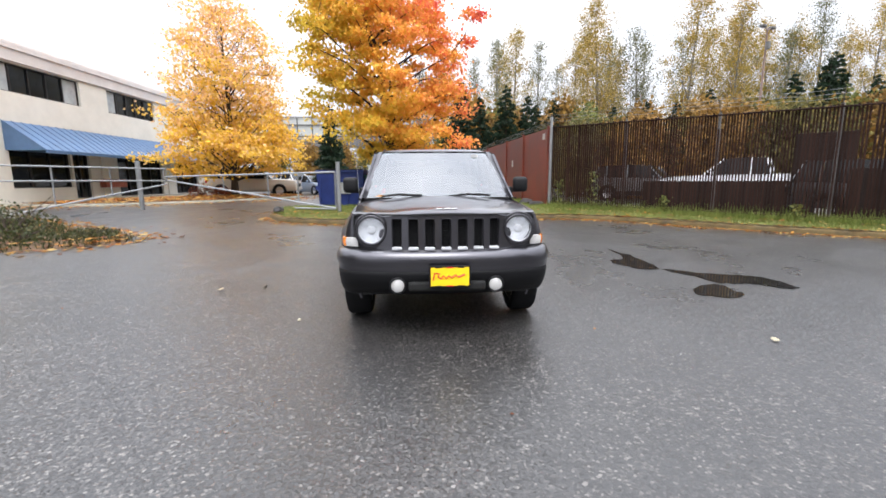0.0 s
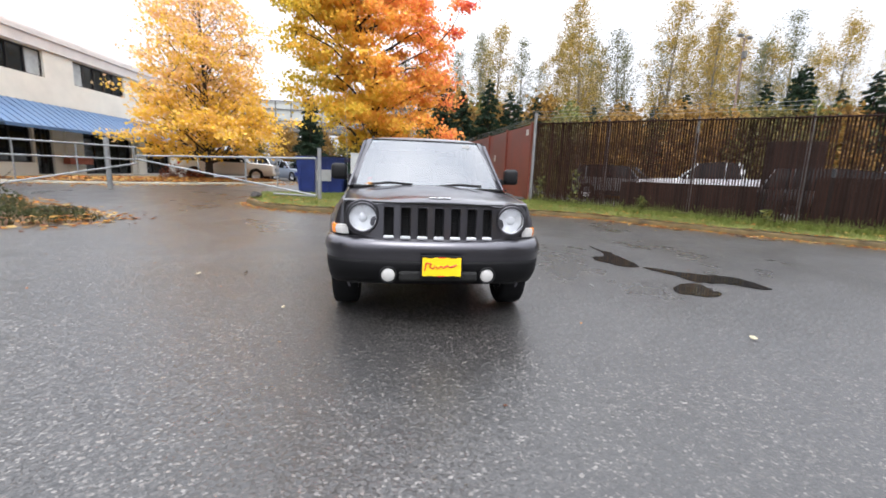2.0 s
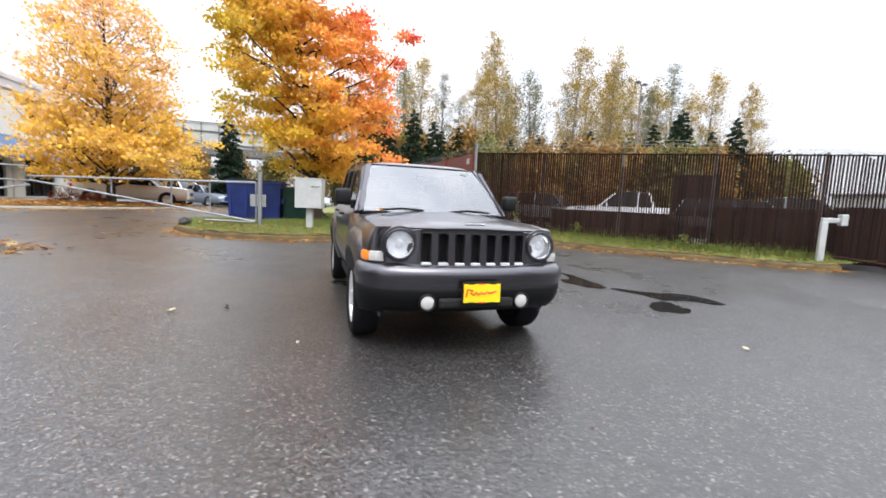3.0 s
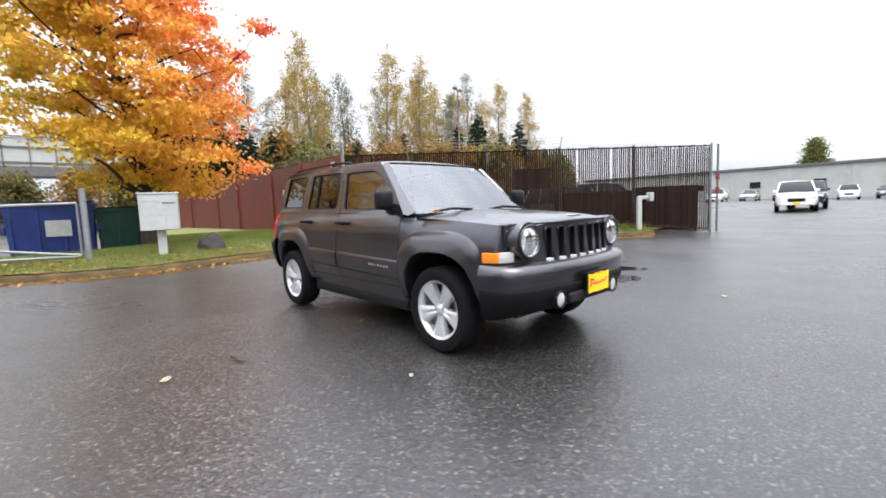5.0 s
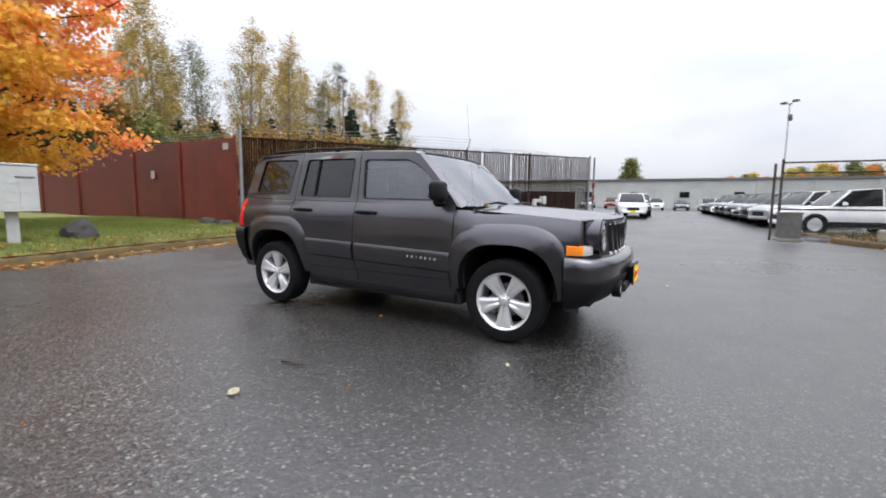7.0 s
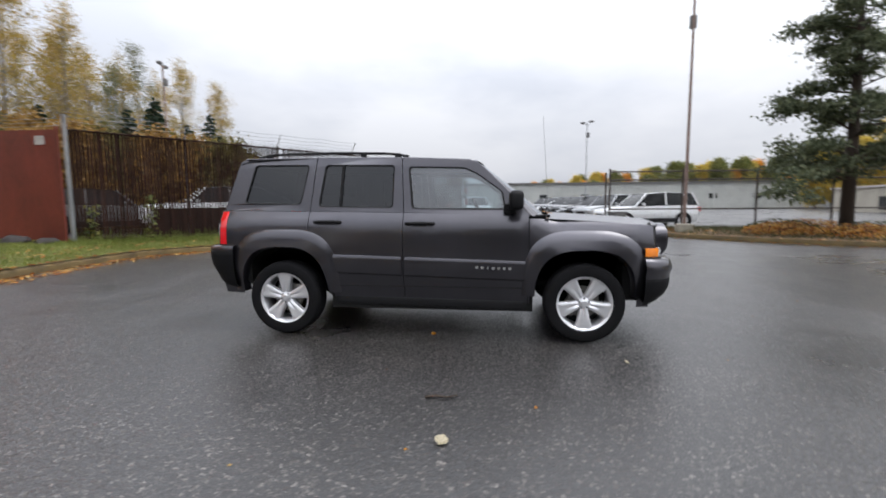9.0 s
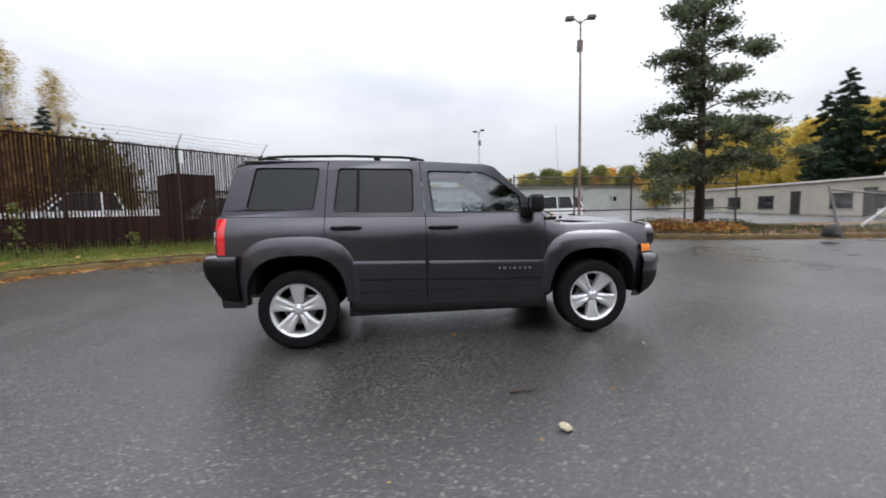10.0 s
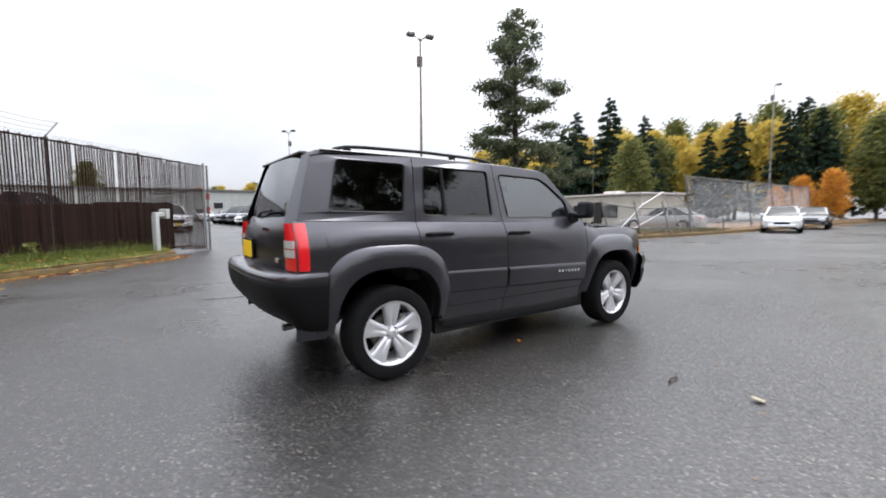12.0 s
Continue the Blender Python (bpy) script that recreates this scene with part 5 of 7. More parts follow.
def conifer(name, height, trunk_r, width, tiers, leaves, leaf, mats, ragged=0.25, bare=0.12, droop=0.18, taper=0.8, flat=0.42, clumpy=0.0, low=0.0):
    """A conifer: straight trunk with whorls of drooping boughs that carry needle tufts."""
    wood = MB().tube([(0, 0, -0.3), (0, 0, height * 0.3), (0.03, 0.02, height * 0.7), (0, 0, height)], [trunk_r * 1.3, trunk_r, trunk_r * 0.5, 0.02], 8)
    pts = []
    boughs = []
    for k in range(tiers):
        t = bare + (0.98 - bare) * (k + RN.uniform(0, 0.8)) / tiers
        r = width * (1 - t) ** taper * RN.uniform(1 - ragged, 1.1) + 0.12
        ang = k * 2.4 + RN.uniform(-0.5, 0.5)
        z = t * height
        en = np.array([r * math.cos(ang), r * math.sin(ang), z - (droop + low * max(0.0, 0.45 - t) + (RN.normal(0, 0.16) if clumpy else 0.0)) * r + RN.uniform(0, 0.1) * r])
        path = limb_path((0, 0, z), en, 0.12, 4)
        wood.tube(path, [trunk_r * 0.25 * (1 - t) + 0.01] * 2 + [0.012, 0.01, 0.006], 4, cap=False)
        boughs.append((np.array(path), r))
    tot = sum(b[1] for b in boughs)
    for path, r in boughs:
        m = max(4, int(leaves * r / tot))
        u = RN.uniform(0.18, 1.0, m) ** 0.75 * 4
        i = np.minimum(3, u.astype(int))
        f = (u - i)[:, None]
        p = path[i] * (1 - f) + path[i + 1] * f
        sp = 0.16 * r * (0.35 + 0.65 * np.sin(np.pi * np.minimum(1, u / 4 * 0.9 + 0.05)))[:, None]
        if clumpy:
            # tufts gather towards the ends of the twigs
            tufts = p[RN.integers(0, m, max(3, int(r * 3.2)))] + RN.normal(size=(max(3, int(r * 3.2)), 3)) * 0.09 * r * np.array([1, 1, 0.5])
            p, sp = tufts[RN.integers(0, len(tufts), m)], clumpy
        p = p + RN.normal(size=(m, 3)) * sp * np.array([1, 1, flat])
        pts.append(p)
    return wood.mesh(name + "_wood", True), leaf_mesh(name + "_needles", np.concatenate(pts), leaf, mats, 0.2, 1)


M["maple_leaf"] = leafy("maple_autumn_leaf", [(0.02, (0.58, 0.44, 0.05)), (0.18, (0.72, 0.50, 0.06)), (0.34, (0.80, 0.46, 0.07)), (0.48, (0.82, 0.40, 0.08)), (0.60, (0.82, 0.30, 0.09)), (0.72, (0.78, 0.17, 0.09)), (0.86, (0.64, 0.06, 0.07))], 0.8, 0.22, drift=(0.095, -0.005, 0.036, -0.285))
M["yellow_leaf"] = leafy("yellow_autumn_leaf", [(0.22, (0.74, 0.48, 0.045)), (0.45, (0.77, 0.50, 0.10)), (0.65, (0.76, 0.50, 0.26)), (0.85, (0.74, 0.45, 0.30))], 0.4, 0.5, drift=(0.0, 0.0, 0.035, -0.22))
M["poplar_leaf"] = leafy("poplar_leaf", [(0.25, (0.20, 0.17, 0.05)), (0.5, (0.38, 0.27, 0.055)), (0.75, (0.50, 0.31, 0.075)), (0.9, (0.46, 0.25, 0.10))], 0.12, 0.55)
M["poplar_green"] = leafy("poplar_green_leaf", [(0.25, (0.10, 0.11, 0.055)), (0.6, (0.16, 0.16, 0.08)), (0.9, (0.26, 0.22, 0.10))], 0.12, 0.55)
M["fir_needle"] = leafy("dark_fir_needle", [(0.2, (0.010, 0.022, 0.013)), (0.6, (0.020, 0.040, 0.020)), (0.9, (0.035, 0.058, 0.028))], 0.5, 0.6)
M["pine_needle"] = leafy("pine_needle", [(0.2, (0.045, 0.058, 0.032)), (0.6, (0.095, 0.112, 0.06)), (0.9, (0.17, 0.18, 0.095))], 0.6, 0.6)
M["wood_yellow"] = leafy("mixed_yellow_leaf", [(0.2, (0.33, 0.29, 0.06)), (0.5, (0.55, 0.42, 0.08)), (0.85, (0.64, 0.40, 0.08))], 0.15, 0.5)
M["wood_orange"] = leafy("mixed_orange_leaf", [(0.2, (0.40, 0.14, 0.03)), (0.5, (0.60, 0.27, 0.04)), (0.85, (0.70, 0.42, 0.05))], 0.15, 0.5)
M["wood_brown"] = leafy("mixed_rusty_leaf", [(0.2, (0.10, 0.07, 0.03)), (0.5, (0.26, 0.15, 0.04)), (0.85, (0.40, 0.23, 0.05))], 0.15, 0.5)
M["wood_dull"] = leafy("mixed_olive_leaf", [(0.2, (0.05, 0.055, 0.022)), (0.5, (0.12, 0.11, 0.035)), (0.85, (0.26, 0.20, 0.05))], 0.15, 0.5)
M["wood_green"] = leafy("mixed_green_leaf", [(0.2, (0.06, 0.080, 0.028)), (0.5, (0.14, 0.155, 0.045)), (0.85, (0.30, 0.26, 0.07))], 0.15, 0.5)

# the big maple behind the mailbox and the yellow tree by the office
maple_prof = lambda t: table(t, [(0.15, 0.9), (0.19, 2.4), (0.30, 2.75), (0.52, 2.8), (0.75, 2.6), (0.9, 1.5), (1.0, 0.4)])
plant("maple_tree", -0.9, 10.85, ground_z(-0.9, 10.85) + 0.1, broadleaf("maple", 12.0, 0.21, 0.155, maple_prof, 66, 90, 74000, 0.10, 0.26, M["maple_leaf"], 0.45, gaps=0.12, lean=(-2.5, 0.2)), M["bark"], "large maple in orange, gold and red autumn leaf")
yel_prof = lambda t: table(t, [(0.13, 2.3), (0.17, 4.3), (0.24, 4.15), (0.34, 3.4), (0.50, 3.25), (0.68, 2.9), (0.82, 2.1), (0.94, 1.1), (1.0, 0.3)])
plant("yellow_tree", -11.05, 22.0, ground_z(-11, 22) + 0.15, broadleaf("ashleaf", 11.5, 0.20, 0.14, yel_prof, 74, 300, 52000, 0.145, 0.34, M["yellow_leaf"], 0.42, gaps=0.05, rise=0.25, thin=0.85), M["bark"], "broad tree in thin golden-yellow autumn leaf")

# the tall thin row behind the fences
pop_prof = lambda t: table(t, [(0.2, 1.0), (0.35, 2.6), (0.55, 3.1), (0.75, 2.4), (0.92, 1.1), (1.0, 0.1)])
pops = [broadleaf(f"poplar{i}", 22.0, 0.25, 0.24, pop_prof, 44, 2, (15000, 12500, 10500, 8500, 7000)[i], 0.125, 0.44, M["poplar_leaf"] if i < 3 else M["poplar_green"], 1.0, lean=(0.5 * i - 1.0, 0.4), gaps=0.25, rise=1.3, short=0.3) for i in range(5)]
POPLARS = [(8.5, 58, 17.5, 3), (11.5, 55, 19.5, 4), (14.5, 58, 21, 1), (17.8, 57, 19, 3), (21, 60, 17, 4), (25.2, 53.6, 24.5, 0), (28.5, 58, 21, 3), (32.5, 57, 22, 4), (36.5, 52, 24, 1), (40.7, 49, 23.5, 2), (44.5, 53, 21, 0), (48.5, 50, 20, 4), (52, 52, 21, 2), (57.2, 54.2, 24.5, 3), (60.5, 50, 23, 1), (64.8, 45.5, 20.5, 0), (4.5, 62, 18, 2), (1.5, 60, 17, 3), (30.3, 61, 19, 0), (54.5, 57, 20, 3), (47, 57, 22, 3), (23, 57, 20, 2), (34.5, 60, 21, 4), (38.6, 56, 20, 3), (42.5, 58, 22, 1), (13, 62, 20, 2), (50.3, 55, 22, 0), (62.5, 55, 22, 2), (27, 62, 22, 1)]
for i, (x, y, h, k) in enumerate(POPLARS):
    plant("poplar_tree", x, y, 0.2, pops[k], M["pale_bark"], "tall slender poplar with thin yellow-green leaf" if k < 3 else "tall slender poplar with sparse grey-green leaf", group="poplar row", scale=h / 22 * 1.06, yaw=i * 67)
firs = [conifer(f"fir{i}", 12.0, 0.17, 3.1, 70, 11000, 0.36, M["fir_needle"], 0.3, 0.05) for i in range(3)]
FIRS = [(5.0, 42, 11.5), (7.6, 45, 10.5), (10.4, 44, 11.5), (13.6, 47, 11), (17.5, 49, 11), (22, 50, 10.5), (47, 47, 14), (51.5, 47, 16), (55.1, 49.9, 17.5), (60.5, 45, 16), (58, 47, 14), (49.5, 46, 13), (67, 44, 11.5), (37.5, 49, 12.5), (30, 50, 11), (74, 46, 10.5), (34, 50, 11), (-6.5, 29.5, 6.8), (-7.0, 31, 5.4), (26, 51, 10.5), (43, 49, 11), (15.5, 50, 10.5)]
for i, (x, y, h) in enumerate(FIRS):
    plant("fir_tree", x, y, 0.2, firs[i % 3], M["bark"], "dark green fir behind the fence", group="firs", scale=h / 12, yaw=i * 50)
bush_prof = lambda t: table(t, [(0.0, 1.2), (0.3, 2.2), (0.7, 1.8), (1.0, 0.4)])
bushes = [broadleaf(f"thicket{i}", 6.0, 0.10, 0.05, bush_prof, 14, 110, 5200, 0.26, 0.5, M[m], 0.9) for i, m in enumerate(("wood_dull", "wood_green", "wood_brown"))]
# dense brown bushes close behind the slatted fence
for i, (a, b) in enumerate(((-3.6, 11.0), (-1.9, 12.4), (-0.3, 11.2), (1.3, 12.6), (2.9, 11.4), (4.4, 12.5), (5.9, 11.6), (2.0, 14.0), (5.2, 14.2))):
    at = FENCE_A + (FENCE_B - FENCE_A).normalized() * a + Vector((0.702, 0.712, 0)) * b
    plant("thicket_tree", at.x, at.y, ground_z(at.x, at.y), bushes[2 if i % 3 else 0], M["bark"], "dense bush in dark rusty leaf behind the slatted fence" if i % 3 else "dense bush in olive leaf behind the slatted fence", group="bushes behind the fence", scale=0.70 - 0.05 * (i % 2), yaw=i * 83)
for i in range(30):
    x = 5 + i * 2.3 + RN.uniform(-0.8, 0.8)
    plant("thicket_tree", x, 54 - 0.12 * x + RN.uniform(-4, 4), 0.2, bushes[(1, 2, 0, 1, 2, 0, 2)[i % 7]], M["bark"], ("young tree in olive leaf", "young tree in green leaf", "young tree in rusty brown leaf")[(1, 2, 0, 1, 2, 0, 2)[i % 7]] + " below the poplars", group="undergrowth trees", scale=RN.uniform(1.2, 1.7), yaw=i * 73)

pine_mesh = conifer("pine", 10.3, 0.16, 3.7, 58, 34000, 0.155, M["pine_needle"], 0.65, 0.15, -0.10, 0.66, 0.45, 0.21, 0.7)
# the single pine on the southern verge
plant("pine_tree", 11.3, -12.0, 0.25, pine_mesh, M["bark"], "tall ragged dark pine on the verge")

# wooded slope in the south-east
woods = [broadleaf(f"wood{i}", 14.0, 0.2, 0.12, lambda t: table(t, [(0.1, 1.5), (0.3, 3.4), (0.6, 3.2), (0.85, 2.0), (1.0, 0.4)]), 26, 150, 9000, 0.34, 0.62, M[m], 0.8, gaps=0.12, short=0.5) for i, m in enumerate(("wood_yellow", "wood_green", "wood_orange"))]
kinds = {0: "woodland tree in yellow autumn leaf", 1: "woodland tree in green leaf", 2: "woodland tree in orange autumn leaf"}
for row in range(3):
    for i in range(22):
        x, y = -14 + i * 4.4 + RN.uniform(-1.5, 1.5) + row, -66 - row * 9 + i * 0.55 + RN.uniform(-2, 2)
        if RN.random() < 0.1:
            plant("fir_tree", x, y, row * 1.2, firs[i % 3], M["bark"], "dark fir in the wooded slope", group="slope trees", scale=RN.uniform(0.85, 1.25) + 0.12 * row, yaw=i * 40)
        else:
            k = int(RN.choice([0, 0, 1, 0, 0, 1] if row else [0, 1, 0, 0, 1]))
            plant("slope_tree", x, y, row * 1.2, woods[k], M["bark"], kinds[k], group="slope trees", scale=RN.uniform(0.66, 0.92) + 0.1 * row, yaw=i * 61)
plant("slope_tree", 26.5, -47, 0.2, woods[1], M["bark"], "young tree in pale green leaf behind the low building", group="slope trees", scale=0.68, yaw=40)
for x, y, k in ((10.6, -50, 0.30), (8.0, -49, 0.33), (13.2, -52, 0.25)):
    plant("slope_tree", x, y, 0.2, woods[2], M["bark"], kinds[2], group="slope trees", scale=k, yaw=x * 30)
# far trees over the warehouse roof
for i in range(66):
    y = -86 + i * 1.2
    k = (0, 1, 1, 2, 1)[i % 5]
    plant("far_tree", 112 + RN.uniform(-5, 8), y, 0.5, woods[k], M["bark"], kinds[k] + " far beyond the warehouse", group="far trees", scale=RN.uniform(0.85, 1.2) * (0.42 + 0.34 * min(1.0, (-6 - y) / 55)), yaw=i * 61)
for x, y, h in ((33, -52, 17), (37, -50, 15.5), (29, -54, 14), (41, -52, 14), (20, -60, 13.5), (14.7, -60, 13), (27.5, -50, 10.5), (22.5, -58, 11), (12.2, -62, 13)):
    plant("fir_tree", x, y, 0.3, firs[int(h) % 3], M["bark"], "tall dark fir behind the low building", group="slope trees", scale=h / 12, yaw=x * 20)
plant("far_tree", 110, 10.4, 0.5, woods[1], M["bark"], "pale green tree far beyond the warehouse", group="far trees", scale=0.8, yaw=10)
# an unseen belt of trees, added to darken what the car's flank mirrors
for i in range(18):
    a = radians(88 + i * 3.6 + RN.uniform(-1.5, 1.5))
    x, y = -4 + 21 * math.sin(-a) * (1 + 0.12 * (i % 3)), 6 + 21 * math.cos(a) * (1.1 + 0.12 * (i % 3))
    if i % 2:
        plant("fir_tree", x, y, 0.0, firs[i % 3], M["bark"], "dark fir in the unseen belt added for reflections", group="street belt trees", scale=RN.uniform(0.55, 0.72), yaw=i * 40)
    else:
        plant("slope_tree", x, y, 0.0, woods[1 if i % 4 else 0], M["bark"], kinds[1 if i % 4 else 0] + " in the unseen belt added for reflections", group="street belt trees", scale=RN.uniform(0.5, 0.62), yaw=i * 61)
for x, y, k in ((-24, -9, 1.8),):
    plant("pine_tree", x, y, 0.0, pine_mesh, M["bark"], "tall dark pine in the belt across the lot", group="street belt trees", scale=k, yaw=x * 50)
plant("pine_tree", -19, -10.8, 0.0, pine_mesh, M["bark"], "tall dark pine across the lot", scale=1.65, yaw=20)
for x, y, k in ((-13, 50, 2), (-9, 52, 2), (-5, 50, 0), (-1, 48, 2), (-18, 52, 0), (3, 52, 0)):
    plant("thicket_tree", x, y, 0.2, bushes[k], M["bark"], "young tree in orange leaf under the footbridge", group="undergrowth trees", scale=0.85, yaw=x * 31)
# ---- things on the verges and in the lots ----
M["dark_steel"] = worn("dark_stained_steel", (0.022, 0.016, 0.014), 0.8, scale=2, amount=0.5, spec=0.15)
M["brown_steel"] = worn("rusty_brown_steel", (0.05, 0.036, 0.03), 0.7, scale=5, amount=0.4)
M["galv_pale"] = worn("pale_galvanised_pipe", (0.50, 0.50, 0.50), 0.5, metal=0.3, scale=5, amount=0.25)
def mailbox_unit():
    root = thing("cluster_mailbox", pose(-1.13, 7.8, ground_z(-1.1, 7.8) + 0.10, 0, 0, -14), "white cluster mailbox on a square pedestal", "mailbox")
    part("pedestal", MB().box(0, 0, 0.34, 0.17, 0.17, 0.78, c=0.012), M["white_paint"], root)
    part("foot_plate", MB().box(0, 0, -0.01, 0.30, 0.30, 0.06, c=0.01), M["concrete"], root)
    body = part("cabinet", MB().box(0, 0, 1.07, 0.74, 0.44, 0.80, c=0.012), M["white_paint"], root)
    part("hood", MB().box(0, 0, 1.485, 0.78, 0.48, 0.035, c=0.01), M["white_paint"], root)
    for i in range(3):
        for j in range(5):
            if i == 2 and j < 2:
                continue
            part("compartment_door", MB().box(-0.235 + i * 0.235, -0.224, 0.75 + j * 0.158, 0.230, 0.006, 0.153, c=0.002), M["white_paint"], body)
    part("parcel_door", MB().box(0.235, -0.224, 0.83, 0.222, 0.010, 0.30, c=0.004), M["white_paint"], body)
    part("mail_slot", MB().box(0.20, -0.231, 1.27, 0.26, 0.010, 0.022), M["galv_dark"], body)


def boulder(x, y, sx, sy, sz, seed, label="dark rounded boulder resting on the grass"):
    bm = bmesh.new()
    bmesh.ops.create_icosphere(bm, subdivisions=3, radius=1.0)
    for v in bm.verts:
        k = 1 + 0.28 * noise.noise(v.co * 1.1 + Vector((seed, 0, 0))) + 0.10 * noise.noise(v.co * 3.1 + Vector((seed, 5, 0)))
        v.co = Vector((v.co.x * k * sx, v.co.y * k * sy, max(-0.3, v.co.z * k) * sz))
    me = bpy.data.meshes.new("boulder")
    bm.to_mesh(me)
    bm.free()
    me.polygons.foreach_set("use_smooth", [True] * len(me.polygons))
    me.set_sharp_from_angle(angle=radians(28))
    ob = part("boulder", me, M["stone"], m=pose(x, y, ground_z(x, y) + 0.24, 0, 0, seed * 40))
    tagged(ob, label, "rock")


def dumpster(x, y, w, d, h, yaw, paint_, label, sticker):
    root = thing("dumpster", pose(x, y, ground_z(x, y), 0, 0, yaw), label, "dumpster")
    body = MB()
    # a hopper that flares upward, open joints left as real ribs
    for sx, rows in ((1, None),):
        lo, hi = [(-w / 2 + 0.05, -d / 2 + 0.10), (w / 2 - 0.05, -d / 2 + 0.10), (w / 2 - 0.05, d / 2 - 0.1), (-w / 2 + 0.05, d / 2 - 0.1)], [(-w / 2, -d / 2), (w / 2, -d / 2), (w / 2, d / 2), (-w / 2, d / 2)]
        body.grid([[(a, b, 0.10) for a, b in lo + lo[:1]], [(a, b, h) for a, b in hi + hi[:1]]])
        body.add([(a, b, 0.10) for a, b in lo], [(3, 2, 1, 0)])
    b = part("hopper", body, paint_, root)
    part("rim", MB().box(0, -d / 2, h, w + 0.08, 0.07, 0.08, c=0.01).box(0, d / 2, h, w + 0.08, 0.07, 0.08, c=0.01).box(-w / 2, 0, h, 0.07, d, 0.078, c=0.01).box(w / 2, 0, h, 0.07, d, 0.078, c=0.01), paint_, root)
    part("lid", MB().box(-w / 4, 0, h + 0.06, w / 2 - 0.02, d, 0.04, c=0.012).box(w / 4, 0, h + 0.06, w / 2 - 0.02, d, 0.04, c=0.012), M["black"], root, "black plastic lids")
    for k in range(4):
        xk = lerp(-w / 2 + 0.12, w / 2 - 0.12, k / 3)
        part("rib", MB().box(xk, -d / 2 + 0.035, h * 0.52, 0.05, 0.05, h * 0.85, c=0.006), paint_, b)
    for s in (-1, 1):
        part("fork_pocket", MB().box(s * (w / 2 + 0.05), 0, h * 0.55, 0.10, d * 0.8, 0.16, c=0.01), paint_, root)
        for t in (-1, 1):
            part("caster", MB().lathe([(0.0, -0.03), (0.06, -0.03), (0.06, 0.03), (0.0, 0.03)], 14), M["rubber"], root, m=pose(s * (w / 2 - 0.2), t * (d / 2 - 0.25), 0.05))
    if sticker:
        part("notice_plate", MB().box(w * 0.08, -d / 2 - 0.002, h * 0.55, 0.52, 0.012, 0.42, Matrix.Identity(4)), M["white_paint"], root, "blank white notice panel")


def swing_gate():
    root = thing("swing_gate", pose(0, 0, 0), "long galvanised pipe swing gate, closed across the drive", "gate")
    a, b, z0 = Vector((-2.45, 7.85, 0.30)), Vector((-9.3, 11.4, 0.34)), 0.0
    part("gate_post", MB().tube([(a.x, a.y, 0.1), (a.x, a.y, 1.78)], 0.058, 12).tube([(a.x, a.y, 1.775), (a.x, a.y, 1.80)], 0.066, 12), M["galv"], root, smooth=True)
    P = lambda t, z: tuple(a.lerp(b, t).xy) + (z,)
    part("top_rail", MB().tube([P(0.015, 1.50), P(1, 1.42)], 0.030, 8), M["galv"], root, smooth=True)
    part("brace", MB().tube([P(0.015, 0.42), P(0.5, 0.86), P(1, 1.30)], 0.028, 8), M["galv"], root, smooth=True)
    part("low_rail", MB().tube([P(0.02, 0.40), P(0.22, 0.40)], 0.026, 8), M["galv"], root, smooth=True)
    for t in (0.015, 0.2, 0.36, 0.62, 0.99):
        part("upright", MB().tube([P(t, 0.42 + 0.88 * t), P(t, 1.5 - 0.08 * t)], 0.024, 8), M["galv"], root, smooth=True)
    c, d = Vector((-11.9, 7.4, 0.2)), Vector((-9.55, 11.9, 0.3))
    left = thing("swing_gate", pose(0, 0, 0), "galvanised pipe gate leaf resting against its catch post", "gate")
    Q = lambda t, z: tuple(c.lerp(d, t).xy) + (z,)
    part("gate_post", MB().tube([Q(0, 0.0), Q(0, 2.05)], 0.07, 12), M["galv"], left, smooth=True)
    part("catch_post", MB().tube([(-10.45, 11.75, 0.1), (-10.45, 11.75, 1.98)], 0.085, 12).tube([(-10.45, 11.75, 1.975), (-10.45, 11.75, 2.02)], 0.07, 12), M["galv"], left, smooth=True)
    for z in (1.72, 1.28):
        part("rail", MB().tube([Q(0, z), Q(1, z)], 0.026, 8), M["galv"], left, smooth=True)
    part("brace", MB().tube([Q(0, 0.25), Q(1, 1.15)], 0.03, 8), M["galv"], left, smooth=True)
    for t in (0.3, 0.62, 0.98):
        part("upright", MB().tube([Q(t, 0.3 + 0.85 * t), Q(t, 1.72)], 0.022, 8), M["galv"], left, smooth=True)


def street_light(x, y, h, pole_mat, label, yaw=0.0, r=0.075, heads=2):
    root = thing("street_lamp", pose(x, y, ground_z(x, y), 0, 0, yaw), label, "street lamp")
    part("pole", MB().tube([(0, 0, 0.0), (0, 0, h * 0.5), (0, 0, h)], [r, r * 0.85, r * 0.6], 10), pole_mat, root, smooth=True)
    part("base", MB().box(0, 0, 0.22, 0.55, 0.55, 0.5, c=0.05), M["concrete"], root)
    part("ballast_box", MB().box(0.0, -0.12, h - 0.95, 0.22, 0.2, 0.42, c=0.02), M["galv_dark"], root)
    for s in (-1, 1)[:heads]:
        arm = part("arm", MB().tube([(0, 0, h - 0.15), (s * 0.14, 0, h - 0.02), (s * 0.28, 0, h + 0.06)], 0.03, 6), pole_mat, root, smooth=True)
        part("lamp_head", MB().box(s * 0.42, 0, h + 0.08, 0.34, 0.28, 0.15, pose(0, 0, 0, 0, -s * 0, 0), c=0.04), M["galv_dark"], arm)


